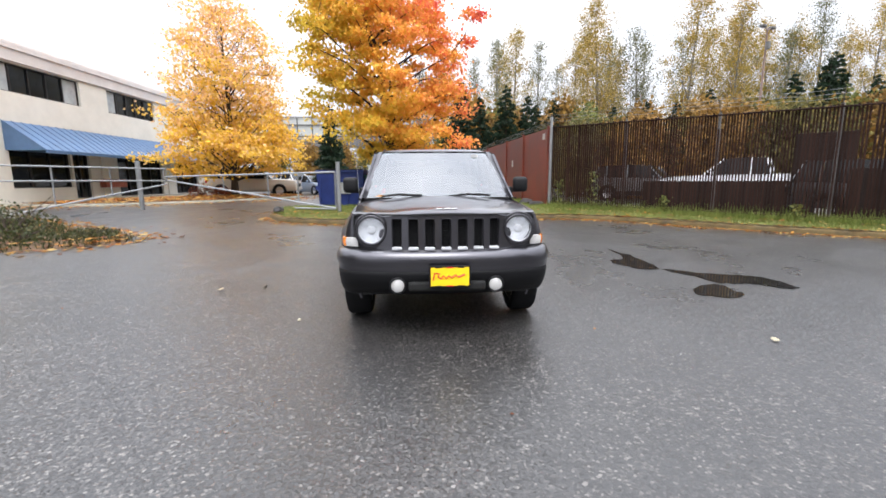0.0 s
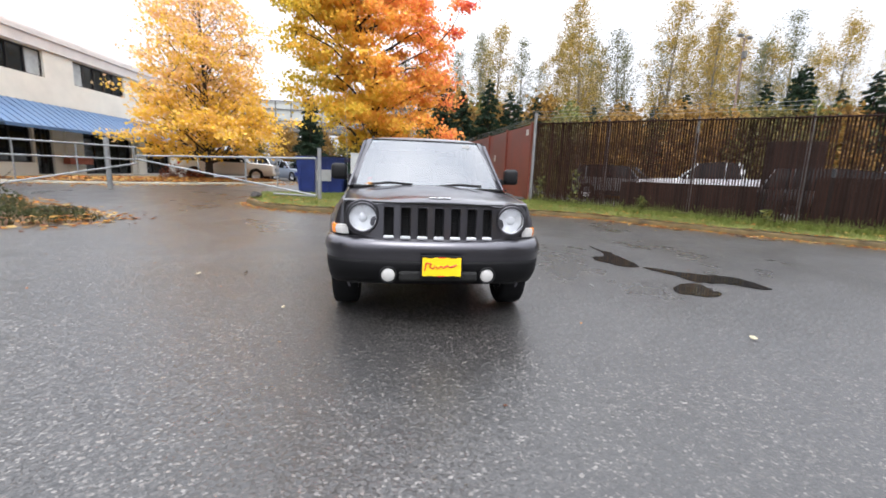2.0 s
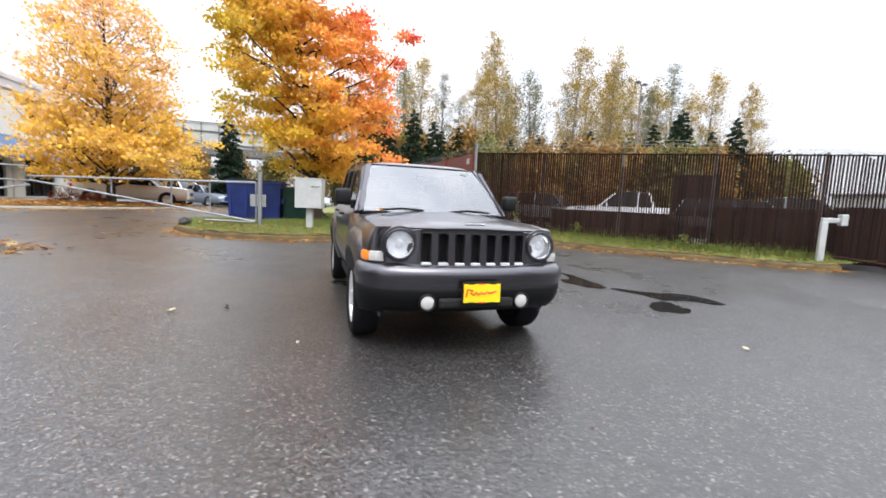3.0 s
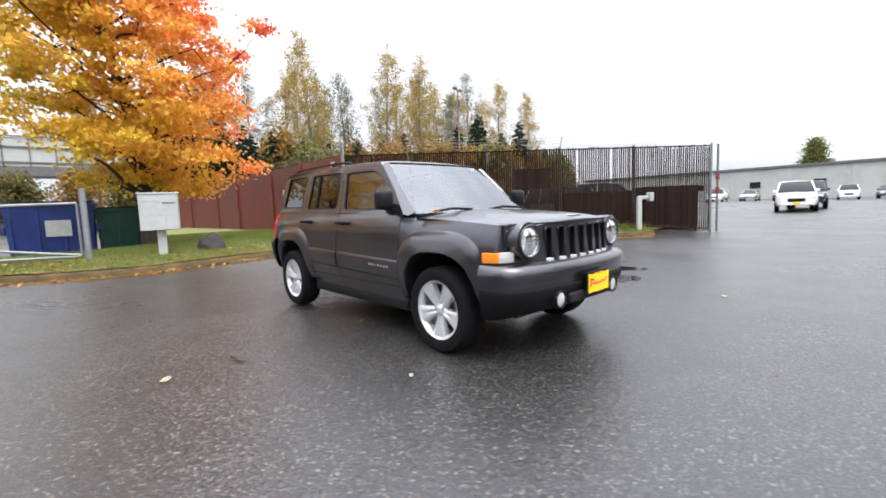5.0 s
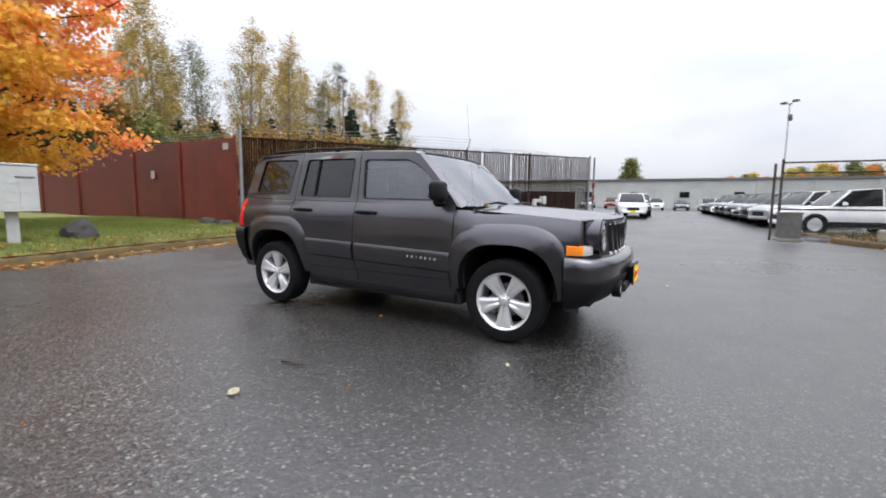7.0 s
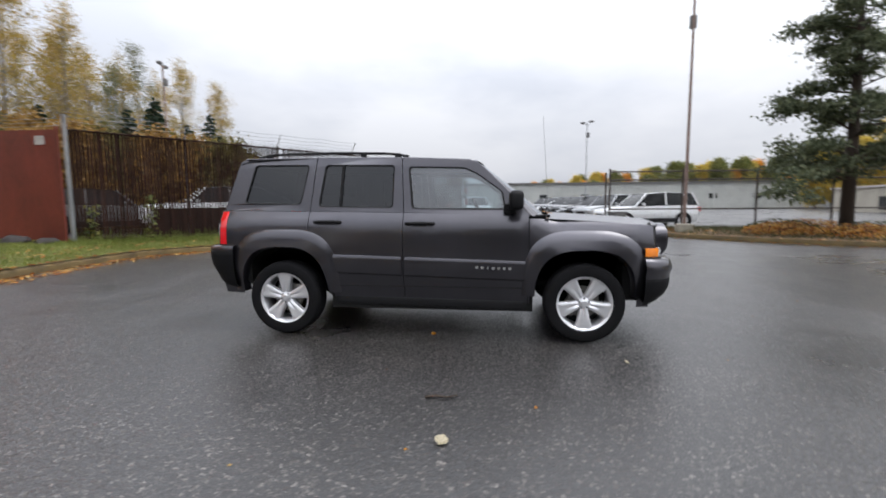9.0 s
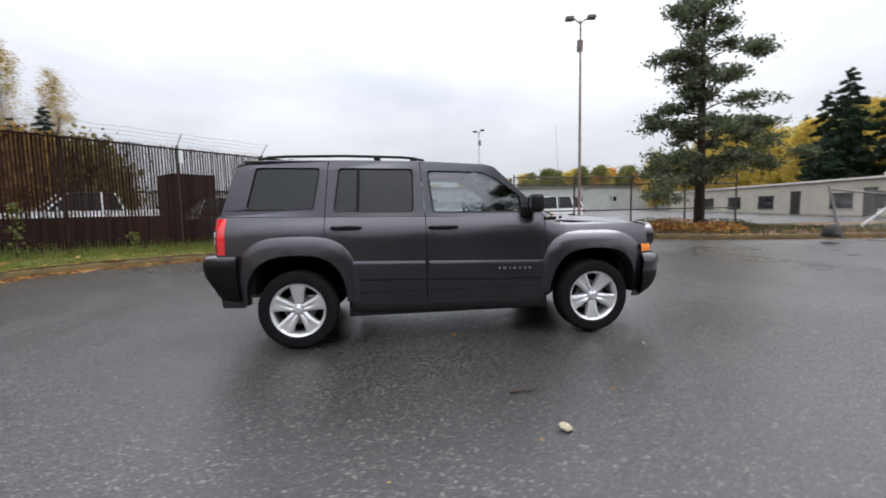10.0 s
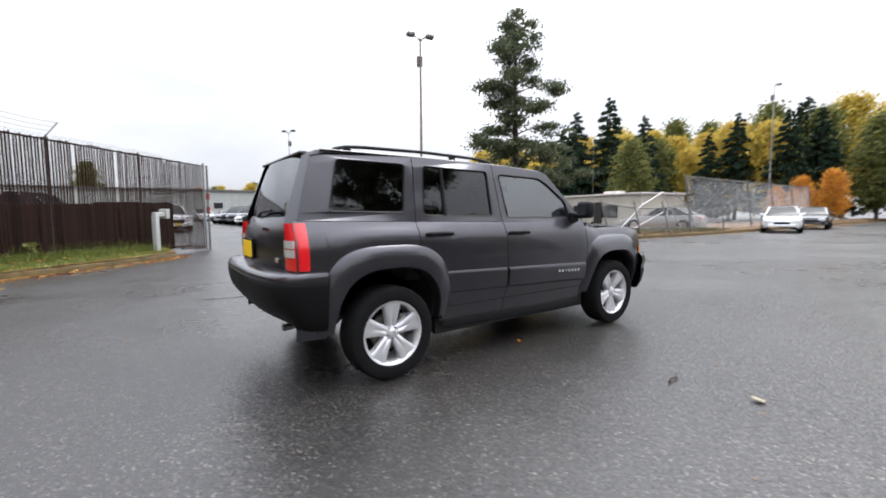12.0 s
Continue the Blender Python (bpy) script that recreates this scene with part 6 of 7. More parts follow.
def chain_link(name, a, b, h, label, lean=0.0, pitch=0.10, posts=4, beams=(), sag=0.0, steel="galv_dark", wire="galv_pale"):
    """A chain-link fence from a to b: posts, rails and woven wires."""
    a, b = Vector(a), Vector(b)
    yaw, length = fence_frame(Vector((*a, 0)), Vector((*b, 0)))
    z = ground_z(*((a + b) / 2)) + 0.05
    root = thing(name, pose(a.x, a.y, z, lean, 0, yaw), label, "fence", kind="structure")
    for k in range(posts):
        s = length * k / (posts - 1)
        part("post", MB().tube([(s, 0, -0.1), (s, 0, h + 0.12)], 0.040, 8), M[steel], root, smooth=True)
    for zz in (h, *beams):
        part("rail", MB().tube([(s, 0, zz - sag * math.sin(math.pi * s / length)) for s in np.linspace(0, length, 9)], 0.028, 6), M[steel], root, smooth=True)
    mb = MB()
    i = -h
    while i < length:
        for up in (1, -1):
            s0, s1, t0, t1 = i, i + h, 0.03, h
            if s0 < 0:
                t0, s0 = t0 + (t1 - t0) * (0 - s0) / (s1 - s0), 0.0
            if s1 > length:
                t1, s1 = t0 + (t1 - t0) * (length - s0) / (s1 - s0), length
            if s1 > s0:
                p, q = (s0, 0.03, t0), (s1, 0.03, t1)
                if up < 0:
                    p, q = (s0, 0.032, h + 0.03 - t0), (s1, 0.032, h + 0.03 - t1)
                mb.tube([p, q], 0.0015, 3, cap=False)
        i += pitch
    tagged(part("wire_mesh", mb, M[wire], root), kind="stuff")
    return root


CAR_KINDS = {
    # stations along the length: y, underside, waist height, half width; then cabin stations: y, waist, roof, half width below and above
    "sedan": ([(-2.35, 0.42, 0.62, 0.62), (-2.28, 0.28, 0.72, 0.76), (-1.9, 0.22, 0.82, 0.88), (-0.9, 0.20, 0.92, 0.90), (0.6, 0.20, 0.95, 0.90), (1.6, 0.22, 0.98, 0.89), (2.2, 0.28, 0.96, 0.80), (2.35, 0.42, 0.80, 0.68)],
              [(-0.95, 0.92, 0.94, 0.80, 0.76), (-0.15, 0.94, 1.40, 0.80, 0.58), (0.3, 0.95, 1.45, 0.80, 0.60), (1.0, 0.96, 1.42, 0.80, 0.60), (1.85, 0.98, 1.00, 0.78, 0.72)], 0.33, 1.42),
    "suv": ([(-2.35, 0.45, 0.78, 0.68), (-2.28, 0.32, 0.92, 0.82), (-1.9, 0.28, 1.00, 0.92), (-0.8, 0.26, 1.08, 0.94), (0.6, 0.26, 1.10, 0.94), (1.8, 0.28, 1.12, 0.93), (2.25, 0.32, 1.10, 0.86), (2.33, 0.5, 0.95, 0.80)],
            [(-0.95, 1.06, 1.09, 0.86, 0.82), (-0.35, 1.08, 1.66, 0.86, 0.70), (0.4, 1.10, 1.73, 0.86, 0.72), (1.95, 1.11, 1.71, 0.86, 0.72), (2.26, 1.11, 1.16, 0.84, 0.78)], 0.37, 1.44),
    "pickup": ([(-2.8, 0.55, 0.95, 0.78), (-2.74, 0.40, 1.08, 0.90), (-2.2, 0.36, 1.15, 0.98), (-1.0, 0.34, 1.20, 1.0), (0.9, 0.34, 1.22, 1.0), (2.6, 0.38, 1.22, 0.98), (2.85, 0.5, 1.20, 0.96)],
               [(-1.15, 1.18, 1.21, 0.88, 0.84), (-0.45, 1.20, 1.84, 0.88, 0.70), (0.3, 1.21, 1.90, 0.88, 0.72), (0.95, 1.21, 1.86, 0.88, 0.72), (1.15, 1.22, 1.25, 0.88, 0.84)], 0.40, 1.78),
    "canopy_pickup": ([(-2.95, 0.55, 0.95, 0.78), (-2.88, 0.40, 1.08, 0.90), (-2.3, 0.36, 1.15, 0.98), (-1.0, 0.34, 1.20, 1.0), (0.9, 0.34, 1.22, 1.0), (2.7, 0.38, 1.22, 0.98), (2.95, 0.5, 1.20, 0.96)],
                      [(-1.35, 1.18, 1.21, 0.88, 0.84), (-0.65, 1.20, 1.86, 0.88, 0.70), (0.1, 1.21, 1.93, 0.88, 0.72), (2.5, 1.21, 1.90, 0.88, 0.74), (2.85, 1.22, 1.25, 0.88, 0.84)], 0.40, 1.85),
}


def parked_car(kind, x, y, yaw, paint_, label, group="", z=None, plate=False, lamp="red_lens"):
    """A parked car whose nose points along -y before it is turned by yaw."""
    low, cab, wr, ax = CAR_KINDS[kind]
    root = thing("parked_car", pose(x, y, ground_z(x, y) if z is None else z, 0, 0, yaw), label, "car", group)
    rows = []
    for yy, zl, zt, hw in low:
        sec = [(0.85, zl), (0.97, zl + 0.12), (1.0, lerp(zl, zt, 0.6)), (0.95, zt - 0.03), (0.80, zt), (0, zt + 0.025)]
        right = [(hw * u, yy, zz) for u, zz in sec]
        rows.append(right + [(-a, b, c) for a, b, c in right[-2::-1]])
    mb = MB().grid(rows, flip=True)
    for r, fl in ((rows[0], False), (rows[-1], True)):
        mb.add(r, [tuple(range(len(r)))[:: -1 if fl else 1]])
    body = part("body", mb, paint_, root, smooth=True, angle=40)
    rows = []
    for yy, zb, zt, hb, ht in cab:
        right = [(hb, yy, zb), (lerp(hb, ht, 0.5), yy, lerp(zb, zt, 0.52)), (ht, yy, zt - 0.03 * (zt - zb)), (ht * 0.82, yy, zt), (0, yy, zt + 0.015)]
        rows.append(right + [(-a, b, c) for a, b, c in right[-2::-1]])
    part("cabin_glass", MB().grid(rows, flip=True), M["car_window"], root, smooth=True, angle=40)
    roof = []
    for yy, zb, zt, hb, ht in cab[1:-1]:
        roof.append([(u * ht * 1.02, yy, zt + 0.018 - 0.03 * abs(u) ** 3) for u in np.linspace(-1, 1, 9)])
    mb = MB().grid(roof, flip=False)
    for s in (-1, 1):
        for (ya, za, zta, ha, hta), (yb, zb, ztb, hb, htb) in ((cab[0], cab[1]), (cab[-1], cab[-2])):
            part("pillar", MB().tube([(s * ha * 1.0, ya, za), (s * htb * 1.01, yb, ztb - 0.01)], 0.035, 5), paint_, body)
        m_ = cab[2]
        part("pillar", MB().tube([(s * m_[3] * 1.005, m_[0] + 0.2, m_[1]), (s * m_[4] * 1.03, m_[0] + 0.2, m_[2] - 0.03)], 0.03, 5), paint_, body)
    part("roof", mb, paint_, root, smooth=True, angle=40)
    hw = low[3][3]
    for s in (-1, 1):
        for yy in (-ax, ax):
            w = part("wheel", MB().lathe([(0.001, 0.03), (wr * 0.62, 0.035), (wr * 0.64, 0.05), (wr * 0.66, 0.09)], 20), M["alloy"], root, m=pose(s * (hw - 0.11), yy, wr, 0, 0, 0 if s > 0 else 180))
            part("tyre", MB().lathe([(wr * 0.64, 0.085), (wr * 0.9, 0.11), (wr, 0.08), (wr, -0.08), (wr * 0.9, -0.1), (0.05, -0.1)], 20), M["rubber"], w, smooth=True)
            part("arch_shadow", MB().lathe([(wr * 0.9, 0.115), (wr * 1.14, 0.116), (wr * 1.16, 0.10)], 20), M["black"], w)
        if kind == "suv":
            part("cladding", MB().box(s * (hw - 0.012), 0, low[3][1] + 0.13, 0.05, 2 * ax - 2.3 * wr, 0.20, c=0.02), M["black"], root)
            part("rear_pillar", MB().tube([(s * cab[3][3] * 1.0, 1.62, cab[3][1]), (s * cab[3][4] * 1.03, 1.55, cab[3][2] - 0.03)], 0.05, 5), paint_, body)
        y0, z0, zt, h0 = low[1]
        part("headlight", MB().box(s * h0 * 0.78, y0 - 0.02, lerp(z0, zt, 0.78), 0.32, 0.10, 0.13, c=0.03), M["lens_far"], root)
        y1, z1, zt1, h1 = low[-2]
        part("tail_lamp", MB().box(s * h1 * 0.92, y1 + 0.06, lerp(z1, zt1, 0.76), 0.16, 0.12, 0.20, c=0.03), M[lamp], root)
        part("door_mirror", MB().box(s * (hw + 0.02), cab[0][0] + 0.35, cab[0][1] + 0.10, 0.18, 0.10, 0.13, c=0.03), paint_, root)
    y0, z0, zt, h0 = low[0]
    part("grille", MB().box(0, y0 + 0.0, lerp(z0, zt, 0.55), h0 * 1.1, 0.06, (zt - z0) * 0.55, c=0.02), M["black"], root)
    part("bumper", MB().box(0, y0 + 0.01, z0 - 0.02, h0 * 1.9, 0.14, 0.14, c=0.04), paint_ if kind != "pickup" else M["chrome"], root)
    if plate:
        part("plate", MB().box(0, y0 - 0.065, z0 + 0.02, 0.30, 0.012, 0.15), M["plate_yellow"], root)
    return root


M["car_window"] = mat("parked_car_glass", (0.008, 0.009, 0.010), 0.08, spec=0.22)
M["lens_far"] = mat("headlamp_lens", (0.70, 0.72, 0.75), 0.1, coat=1.0)
M["p_white"] = mat("white_car_paint", (0.78, 0.79, 0.80), 0.3, coat=1.0)
M["p_silver"] = mat("silver_car_paint", (0.42, 0.43, 0.44), 0.32, 0.6, coat=1.0)
M["p_black"] = mat("black_car_paint", (0.018, 0.019, 0.022), 0.25, coat=1.0)
M["p_grey"] = mat("grey_car_paint", (0.13, 0.135, 0.14), 0.3, 0.5, coat=1.0)
M["p_blue"] = mat("pale_blue_car_paint", (0.30, 0.36, 0.46), 0.3, 0.4, coat=1.0)
M["p_red"] = mat("maroon_car_paint", (0.22, 0.03, 0.02), 0.3, coat=1.0)
M["p_cream"] = mat("pale_sand_car_paint", (0.62, 0.57, 0.50), 0.32, 0.1, coat=1.0)

mailbox_unit()
boulder(0.0, 8.2, 0.36, 0.30, 0.36, 1)
boulder(3.9, 10.2, 0.30, 0.22, 0.18, 3, "small pale rock at the foot of the fence")
boulder(4.1, 9.6, 0.34, 0.2, 0.12, 5, "flat dark rock at the foot of the fence")
boulder(-4.4, 8.35, 0.22, 0.16, 0.12, 7, "small dark rock on the kerb corner")
dumpster(-2.92, 12.0, 1.78, 1.2, 1.40, -6, M["blue_bin"], "dark blue steel dumpster with a white notice", True)
dumpster(-1.32, 12.1, 1.40, 1.1, 1.22, -4, M["green_bin"], "dark green steel dumpster beside the maple", False)
swing_gate()
street_light(20.3, 19.7, 9.5, M["rust_pole"], "tall twin-headed brown lamp pole behind the fence", 20)
street_light(12.35, -7.4, 8.55, M["rust_pole"], "tall twin-headed lamp pole on the verge", 75, 0.062)
street_light(33.7, -8.0, 7.8, M["galv"], "tall twin-headed lamp pole among parked cars", 40, 0.045)
street_light(9.6, -38.5, 11.0, M["galv"], "tall lamp pole by the street", 70, 0.05, heads=1)
chain_link("fence_gateway", (13.85, -5.1), (14.5, -16.5), 2.45, "chain-link fence with heavy double top rails", posts=5, beams=(0.95, 2.12), steel="brown_steel", wire="galv_dark", pitch=0.12)
chain_link("fence_sagging", (7.9, -14.5), (7.4, -21.5), 1.6, "sagging chain-link fence along the street", lean=-16, posts=4, sag=0.25, pitch=0.06)
chain_link("fence_street", (7.4, -21.0), (7.4, -41.0), 3.0, "leaning chain-link fence along the street", lean=-7, posts=6, pitch=0.06)
pr = thing("fallen_gate", pose(8.3, -15.8, 0.3), "bent galvanised fence pipes leaning together", "gate")
for line in (((0, 0, 0), (-0.15, -1.7, 1.20), (-0.3, -3.4, 1.88)), ((-0.4, -4.3, 1.92), (-0.7, -7.4, 0.0)), ((0.1, -1.4, 0.05), (-0.2, -3.6, 0.85)), ((-0.3, -3.3, 1.85), (-0.5, -4.9, 0.1))):
    part("pipe", MB().tube(line, 0.034, 8), M["galv_pale"], pr, smooth=True)
boulder(6.24, -12.2, 0.28, 0.22, 0.28, 9, "dark broken rock lying on the kerb")
gut = [(13.55, 0.5), (13.2, -1.0), (12.8, -2.4), (12.3, -4.2), (11.9, -5.8)]
gl = smooth_line(gut, 0.4)
M["gutter"] = worn("grey_gutter_concrete", (0.17, 0.17, 0.17), 0.6, scale=1.5, amount=0.5)
op = thing("gate_operator", pose(13.62, -5.35, ground_z(13.6, -5.4), 0, 0, 8), "grey steel gate operator cabinet beside the chain-link fence", "cabinet")
part("cabinet", MB().box(0, 0, 0.45, 0.5, 0.55, 0.82, c=0.03), M["galv_dark"], op)
part("hood", MB().box(0, 0, 0.88, 0.54, 0.59, 0.06, c=0.02), M["galv_dark"], op)
part("foot", MB().box(0, 0, 0.03, 0.6, 0.65, 0.08, c=0.01), M["concrete"], op)
part("guide_post", MB().tube([(-0.05, 0.5, -0.05), (-0.05, 0.5, 2.45)], 0.04, 8), M["brown_steel"], op, smooth=True)
tagged(part("gutter", MB().grid([[(p.x + o, p.y, ground_z(p.x, p.y) + 0.006) for o in (0, 0.32)] for p in gl], flip=False), M["gutter"]), "pale concrete gutter across the lot entrance", "gutter", kind="structure")

# access pedestal at the end of the verge
ped = thing("access_pedestal", pose(11.1, 2.3, ground_z(11.1, 2.3) + 0.14, 0, 0, -40), "white gooseneck pedestal with a keypad box", "pedestal")
part("post", MB().box(0, 0, 0.5, 0.14, 0.14, 1.05, c=0.02), M["white_paint"], ped)
part("neck", MB().box(0.14, 0, 1.06, 0.40, 0.12, 0.12, c=0.02), M["white_paint"], ped)
part("keypad_box", MB().box(0.36, 0, 1.08, 0.14, 0.24, 0.28, c=0.02), M["white_paint"], ped)
mk = thing("reflector_post", pose(13.28, 0.70, ground_z(13.2, 0.7)), "end post banded with red reflective tape", "post")
part("pipe", MB().tube([(0, 0, 0), (0, 0, 2.85)], 0.034, 10), M["galv_dark"], mk, smooth=True)
M["dull_red"] = worn("faded_red_tape", (0.22, 0.035, 0.03), 0.6, scale=12)
for z in (1.25, 1.70):
    part("reflective_band", MB().tube([(0, 0, z), (0, 0, z + 0.2)], 0.06, 10), M["dull_red"], mk)

# cars
FD, FN = (FENCE_B - FENCE_A).normalized(), Vector((0.71, 0.704, 0))
for s, off, kind, p, yaw, label in ((0.6, 8.5, "suv", "p_grey", 45, "grey suv behind the slatted fence"), (4.4, 7.9, "pickup", "p_white", 225, "white pickup behind the slatted fence"), (9.6, 8.6, "suv", "p_silver", 45, "pale silver suv behind the slatted fence"), (10.2, 5.0, "pickup", "p_grey", 45, "grey pickup behind the slatted fence"), (8.6, 3.4, "suv", "p_black", 45, "black suv close behind the slatted fence")):
    c = FENCE_A + FD * s + FN * off
    parked_car(kind, c.x, c.y, yaw, M[p], label, "cars behind the fence", lamp="glass_dark")


def container(s, off, w, d, h, label, material):
    c = FENCE_A + FD * s + FN * off
    yaw, _ = fence_frame(FENCE_A, FENCE_B)
    root = thing("storage_container", pose(c.x, c.y, ground_z(c.x, c.y), 0, 0, yaw), label, "container")
    part("body", MB().box(0, 0, h / 2, w, d, h, c=0.02), material, root)
    for k in range(int(w / 0.28)):
        part("rib", MB().box(-w / 2 + 0.2 + k * 0.28, -d / 2 - 0.012, h / 2, 0.12, 0.03, h - 0.2, c=0.006), material, root)


container(7.0, 4.9, 1.5, 1.3, 2.55, "dark brown steel storage box behind the fence", M["dark_steel"])
container(5.0, 4.4, 6.2, 1.4, 1.04, "low dark steel skip behind the fence", M["dark_steel"])
container(9.3, 2.4, 3.4, 1.2, 1.5, "long low dark steel bin behind the fence", M["dark_steel"])
container(11.6, 2.2, 1.9, 1.2, 1.6, "dark steel box behind the fence", M["dark_steel"])

LOT = [(29.3, 1.1, -80, "suv", "p_white", "white suv parked nose-on in the sales lot"), (33, 1.0, -85, "suv", "p_black", "black suv parked in the sales lot"), (18.3, -7.9, 192, "suv", "p_white", "white suv behind the chain-link fence")]
for x, y, yaw, kind, p, label in LOT:
    parked_car(kind, x, y, yaw, M[p], label, "sales lot cars", plate=kind == "suv" and x > 25)
tones = ["p_silver", "p_black", "p_black", "p_grey", "p_black", "p_black", "p_white", "p_grey", "p_black", "p_silver", "p_black"]
names = {"p_silver": "silver", "p_black": "black", "p_grey": "grey", "p_white": "white"}
for i, p in enumerate(tones):
    t = i / (len(tones) - 1)
    parked_car("sedan" if i % 4 == 2 else "suv", lerp(22.8, 46, t), lerp(-6.6, -4.6, t) - 0.9, 208 + 6 * t, M[p], names[p] + " car in the row along the sales lot aisle", "sales lot row")
for i in range(12):
    p = ("p_white", "p_silver", "p_red", "p_grey", "p_white", "p_black")[i % 6]
    parked_car("sedan" if i % 2 else "suv", 62 + (i % 3) * 2, 14 - i * 3.1, -85, M[p], {"p_red": "maroon"}.get(p, names.get(p)) + " car in the far row by the warehouse", "far row")
parked_car("sedan", 5.4, -27.5, 196, M["p_white"], "white sedan parked at the street kerb", "street cars")
parked_car("sedan", 5.6, -33.8, 190, M["p_black"], "black sedan parked at the street kerb", "street cars")
parked_car("sedan", 10.5, -24.0, 100, M["p_silver"], "silver sedan behind the street fence", "street cars")
parked_car("canopy_pickup", -11.0, 25.3, 93, M["p_cream"], "pale sand crew-cab pickup with a canopy by the office", "office cars")
parked_car("suv", -9.9, 31.2, 55, M["p_white"], "white suv parked by the office", "office cars")
parked_car("sedan", -8.0, 29.6, 45, M["p_blue"], "pale blue sedan parked by the office", "office cars")
parked_car("suv", -1.5, 34.0, 80, M["p_white"], "white van parked behind the dumpsters", "office cars")


# ---- ground cover ----
def flat_leaves(name, pts, size, mat_, label, lift=0.012):
    """Fallen leaves lying nearly flat."""
    n = len(pts)
    ang = RN.uniform(0, 2 * math.pi, n)
    a = np.stack([np.cos(ang), np.sin(ang), RN.normal(0, 0.18, n)], 1)
    b = np.stack([-np.sin(ang), np.cos(ang), RN.normal(0, 0.18, n)], 1)
    s = (size * RN.uniform(0.6, 1.4, n))[:, None]
    p = pts + [0, 0, lift]
    lo = np.maximum(0, -np.minimum(a[:, 2:], b[:, 2:])) * s
    p[:, 2:] += lo * 0.6
    v = np.stack([p - a * s, p + b * s * 0.7, p + a * s, p - b * s * 0.7], 1).reshape(-1, 3)
    me = bpy.data.meshes.new(name)
    me.from_pydata(v.tolist(), [], (np.arange(n)[:, None] * 4 + [0, 3, 2, 1]).tolist())
    me.materials.append(mat_)
    ob = new(name, me)
    tagged(ob, label, "leaves", kind="stuff")
    return ob


def grass_blades(name, pts, h, mat_, label, wide=0.007):
    n = len(pts)
    ang = RN.uniform(0, 2 * math.pi, n)
    d = np.stack([np.cos(ang), np.sin(ang), 0 * ang], 1)
    tip = pts + np.stack([RN.normal(0, 0.35, n), RN.normal(0, 0.35, n), np.ones(n)], 1) * (h * RN.uniform(0.5, 1.3, n))[:, None]
    v = np.stack([pts - d * wide, pts + d * wide, tip], 1).reshape(-1, 3)
    me = bpy.data.meshes.new(name)
    me.from_pydata(v.tolist(), [], (np.arange(n)[:, None] * 3 + [0, 1, 2]).tolist())
    me.materials.append(mat_)
    ob = new(name, me)
    tagged(ob, label, "grass", kind="stuff")


M["grass"] = leafy("damp_grass", [(0.2, (0.09, 0.11, 0.025)), (0.5, (0.155, 0.20, 0.045)), (0.85, (0.25, 0.25, 0.075))], 0.8, 0.4)
M["fallen"] = leafy("fallen_leaf", [(0.15, (0.10, 0.035, 0.015)), (0.4, (0.30, 0.10, 0.02)), (0.65, (0.42, 0.20, 0.03)), (0.9, (0.48, 0.33, 0.12))], 0.8, 0.9)
M["weed"] = leafy("dull_weed", [(0.2, (0.028, 0.035, 0.014)), (0.6, (0.06, 0.07, 0.025)), (0.9, (0.12, 0.09, 0.04))], 0.8, 0.7)


def scatter(poly, n, box_, top, line, rise=0.10):
    out = []
    x0, y0, x1, y1 = box_
    while len(out) < n:
        x, y = RN.uniform(x0, x1), RN.uniform(y0, y1)
        if inside(x, y, poly):
            out.append((x, y))
    pts = []
    la = np.array([tuple(p) for p in line])
    for x, y in out:
        d = math.sqrt(((la - (x, y)) ** 2).sum(1).min())
        pts.append((x, y, ground_z(x, y) + top + rise * min(1, d / 1.5)))
    return np.array(pts)


vn = [tuple(p) for p in VERGE_N]
grass_blades("grass", np.concatenate([scatter(vn, 70000, (-5, 6.5, 4.8, 16), 0.13, kerb_n), scatter(vn, 26000, (4, 1.9, 12.7, 10), 0.13, kerb_n)]), 0.065, M["grass"], "short damp green grass", 0.005)


def along(line, n, off0, off1, z_off, side=1):
    """Points strewn beside a line of the plan."""
    out = []
    for _ in range(n):
        i = RN.integers(0, len(line) - 1)
        p = line[i].lerp(line[i + 1], RN.random())
        d = (line[i + 1] - line[i]).normalized()
        o = RN.normal((off0 + off1) / 2, abs(off1 - off0) / 2)
        q = Vector((p.x - d.y * side * o, p.y + d.x * side * o))
        out.append((q.x, q.y, ground_z(q.x, q.y) + (z_off if o > 0.16 else (0.14 if o > 0 else 0.0))))
    return np.array(out)


flat_leaves("fallen_leaves", np.concatenate([along(kerb_n, 2600, -0.30, 0.05, 0.16), along(kerb_n, 900, 0.2, 1.2, 0.22)]), 0.038, M["fallen"], "brown and orange leaves along the kerb")
flat_leaves("fallen_leaves", np.concatenate([along(kerb_s, 1600, -0.25, 0.2, 0.16), along(kerb_s, 1200, 0.3, 1.6, 0.22)]), 0.05, M["fallen"], "brown leaves along the southern kerb")
flat_leaves("fallen_leaves", scatter([tuple(p) for p in inner(island_line[:-1], 0.1)], 5200, (-18, 14, -7, 26), 0.11, island_line), 0.09, M["fallen"], "thick orange leaves on the island")
flat_leaves("fallen_leaves", np.concatenate([along(island_line, 2600, -1.6, 0.3, 0.12), along(west_line, 1700, -0.35, 0.5, 0.03)]), 0.06, M["fallen"], "orange leaves strewn over the drive edge")
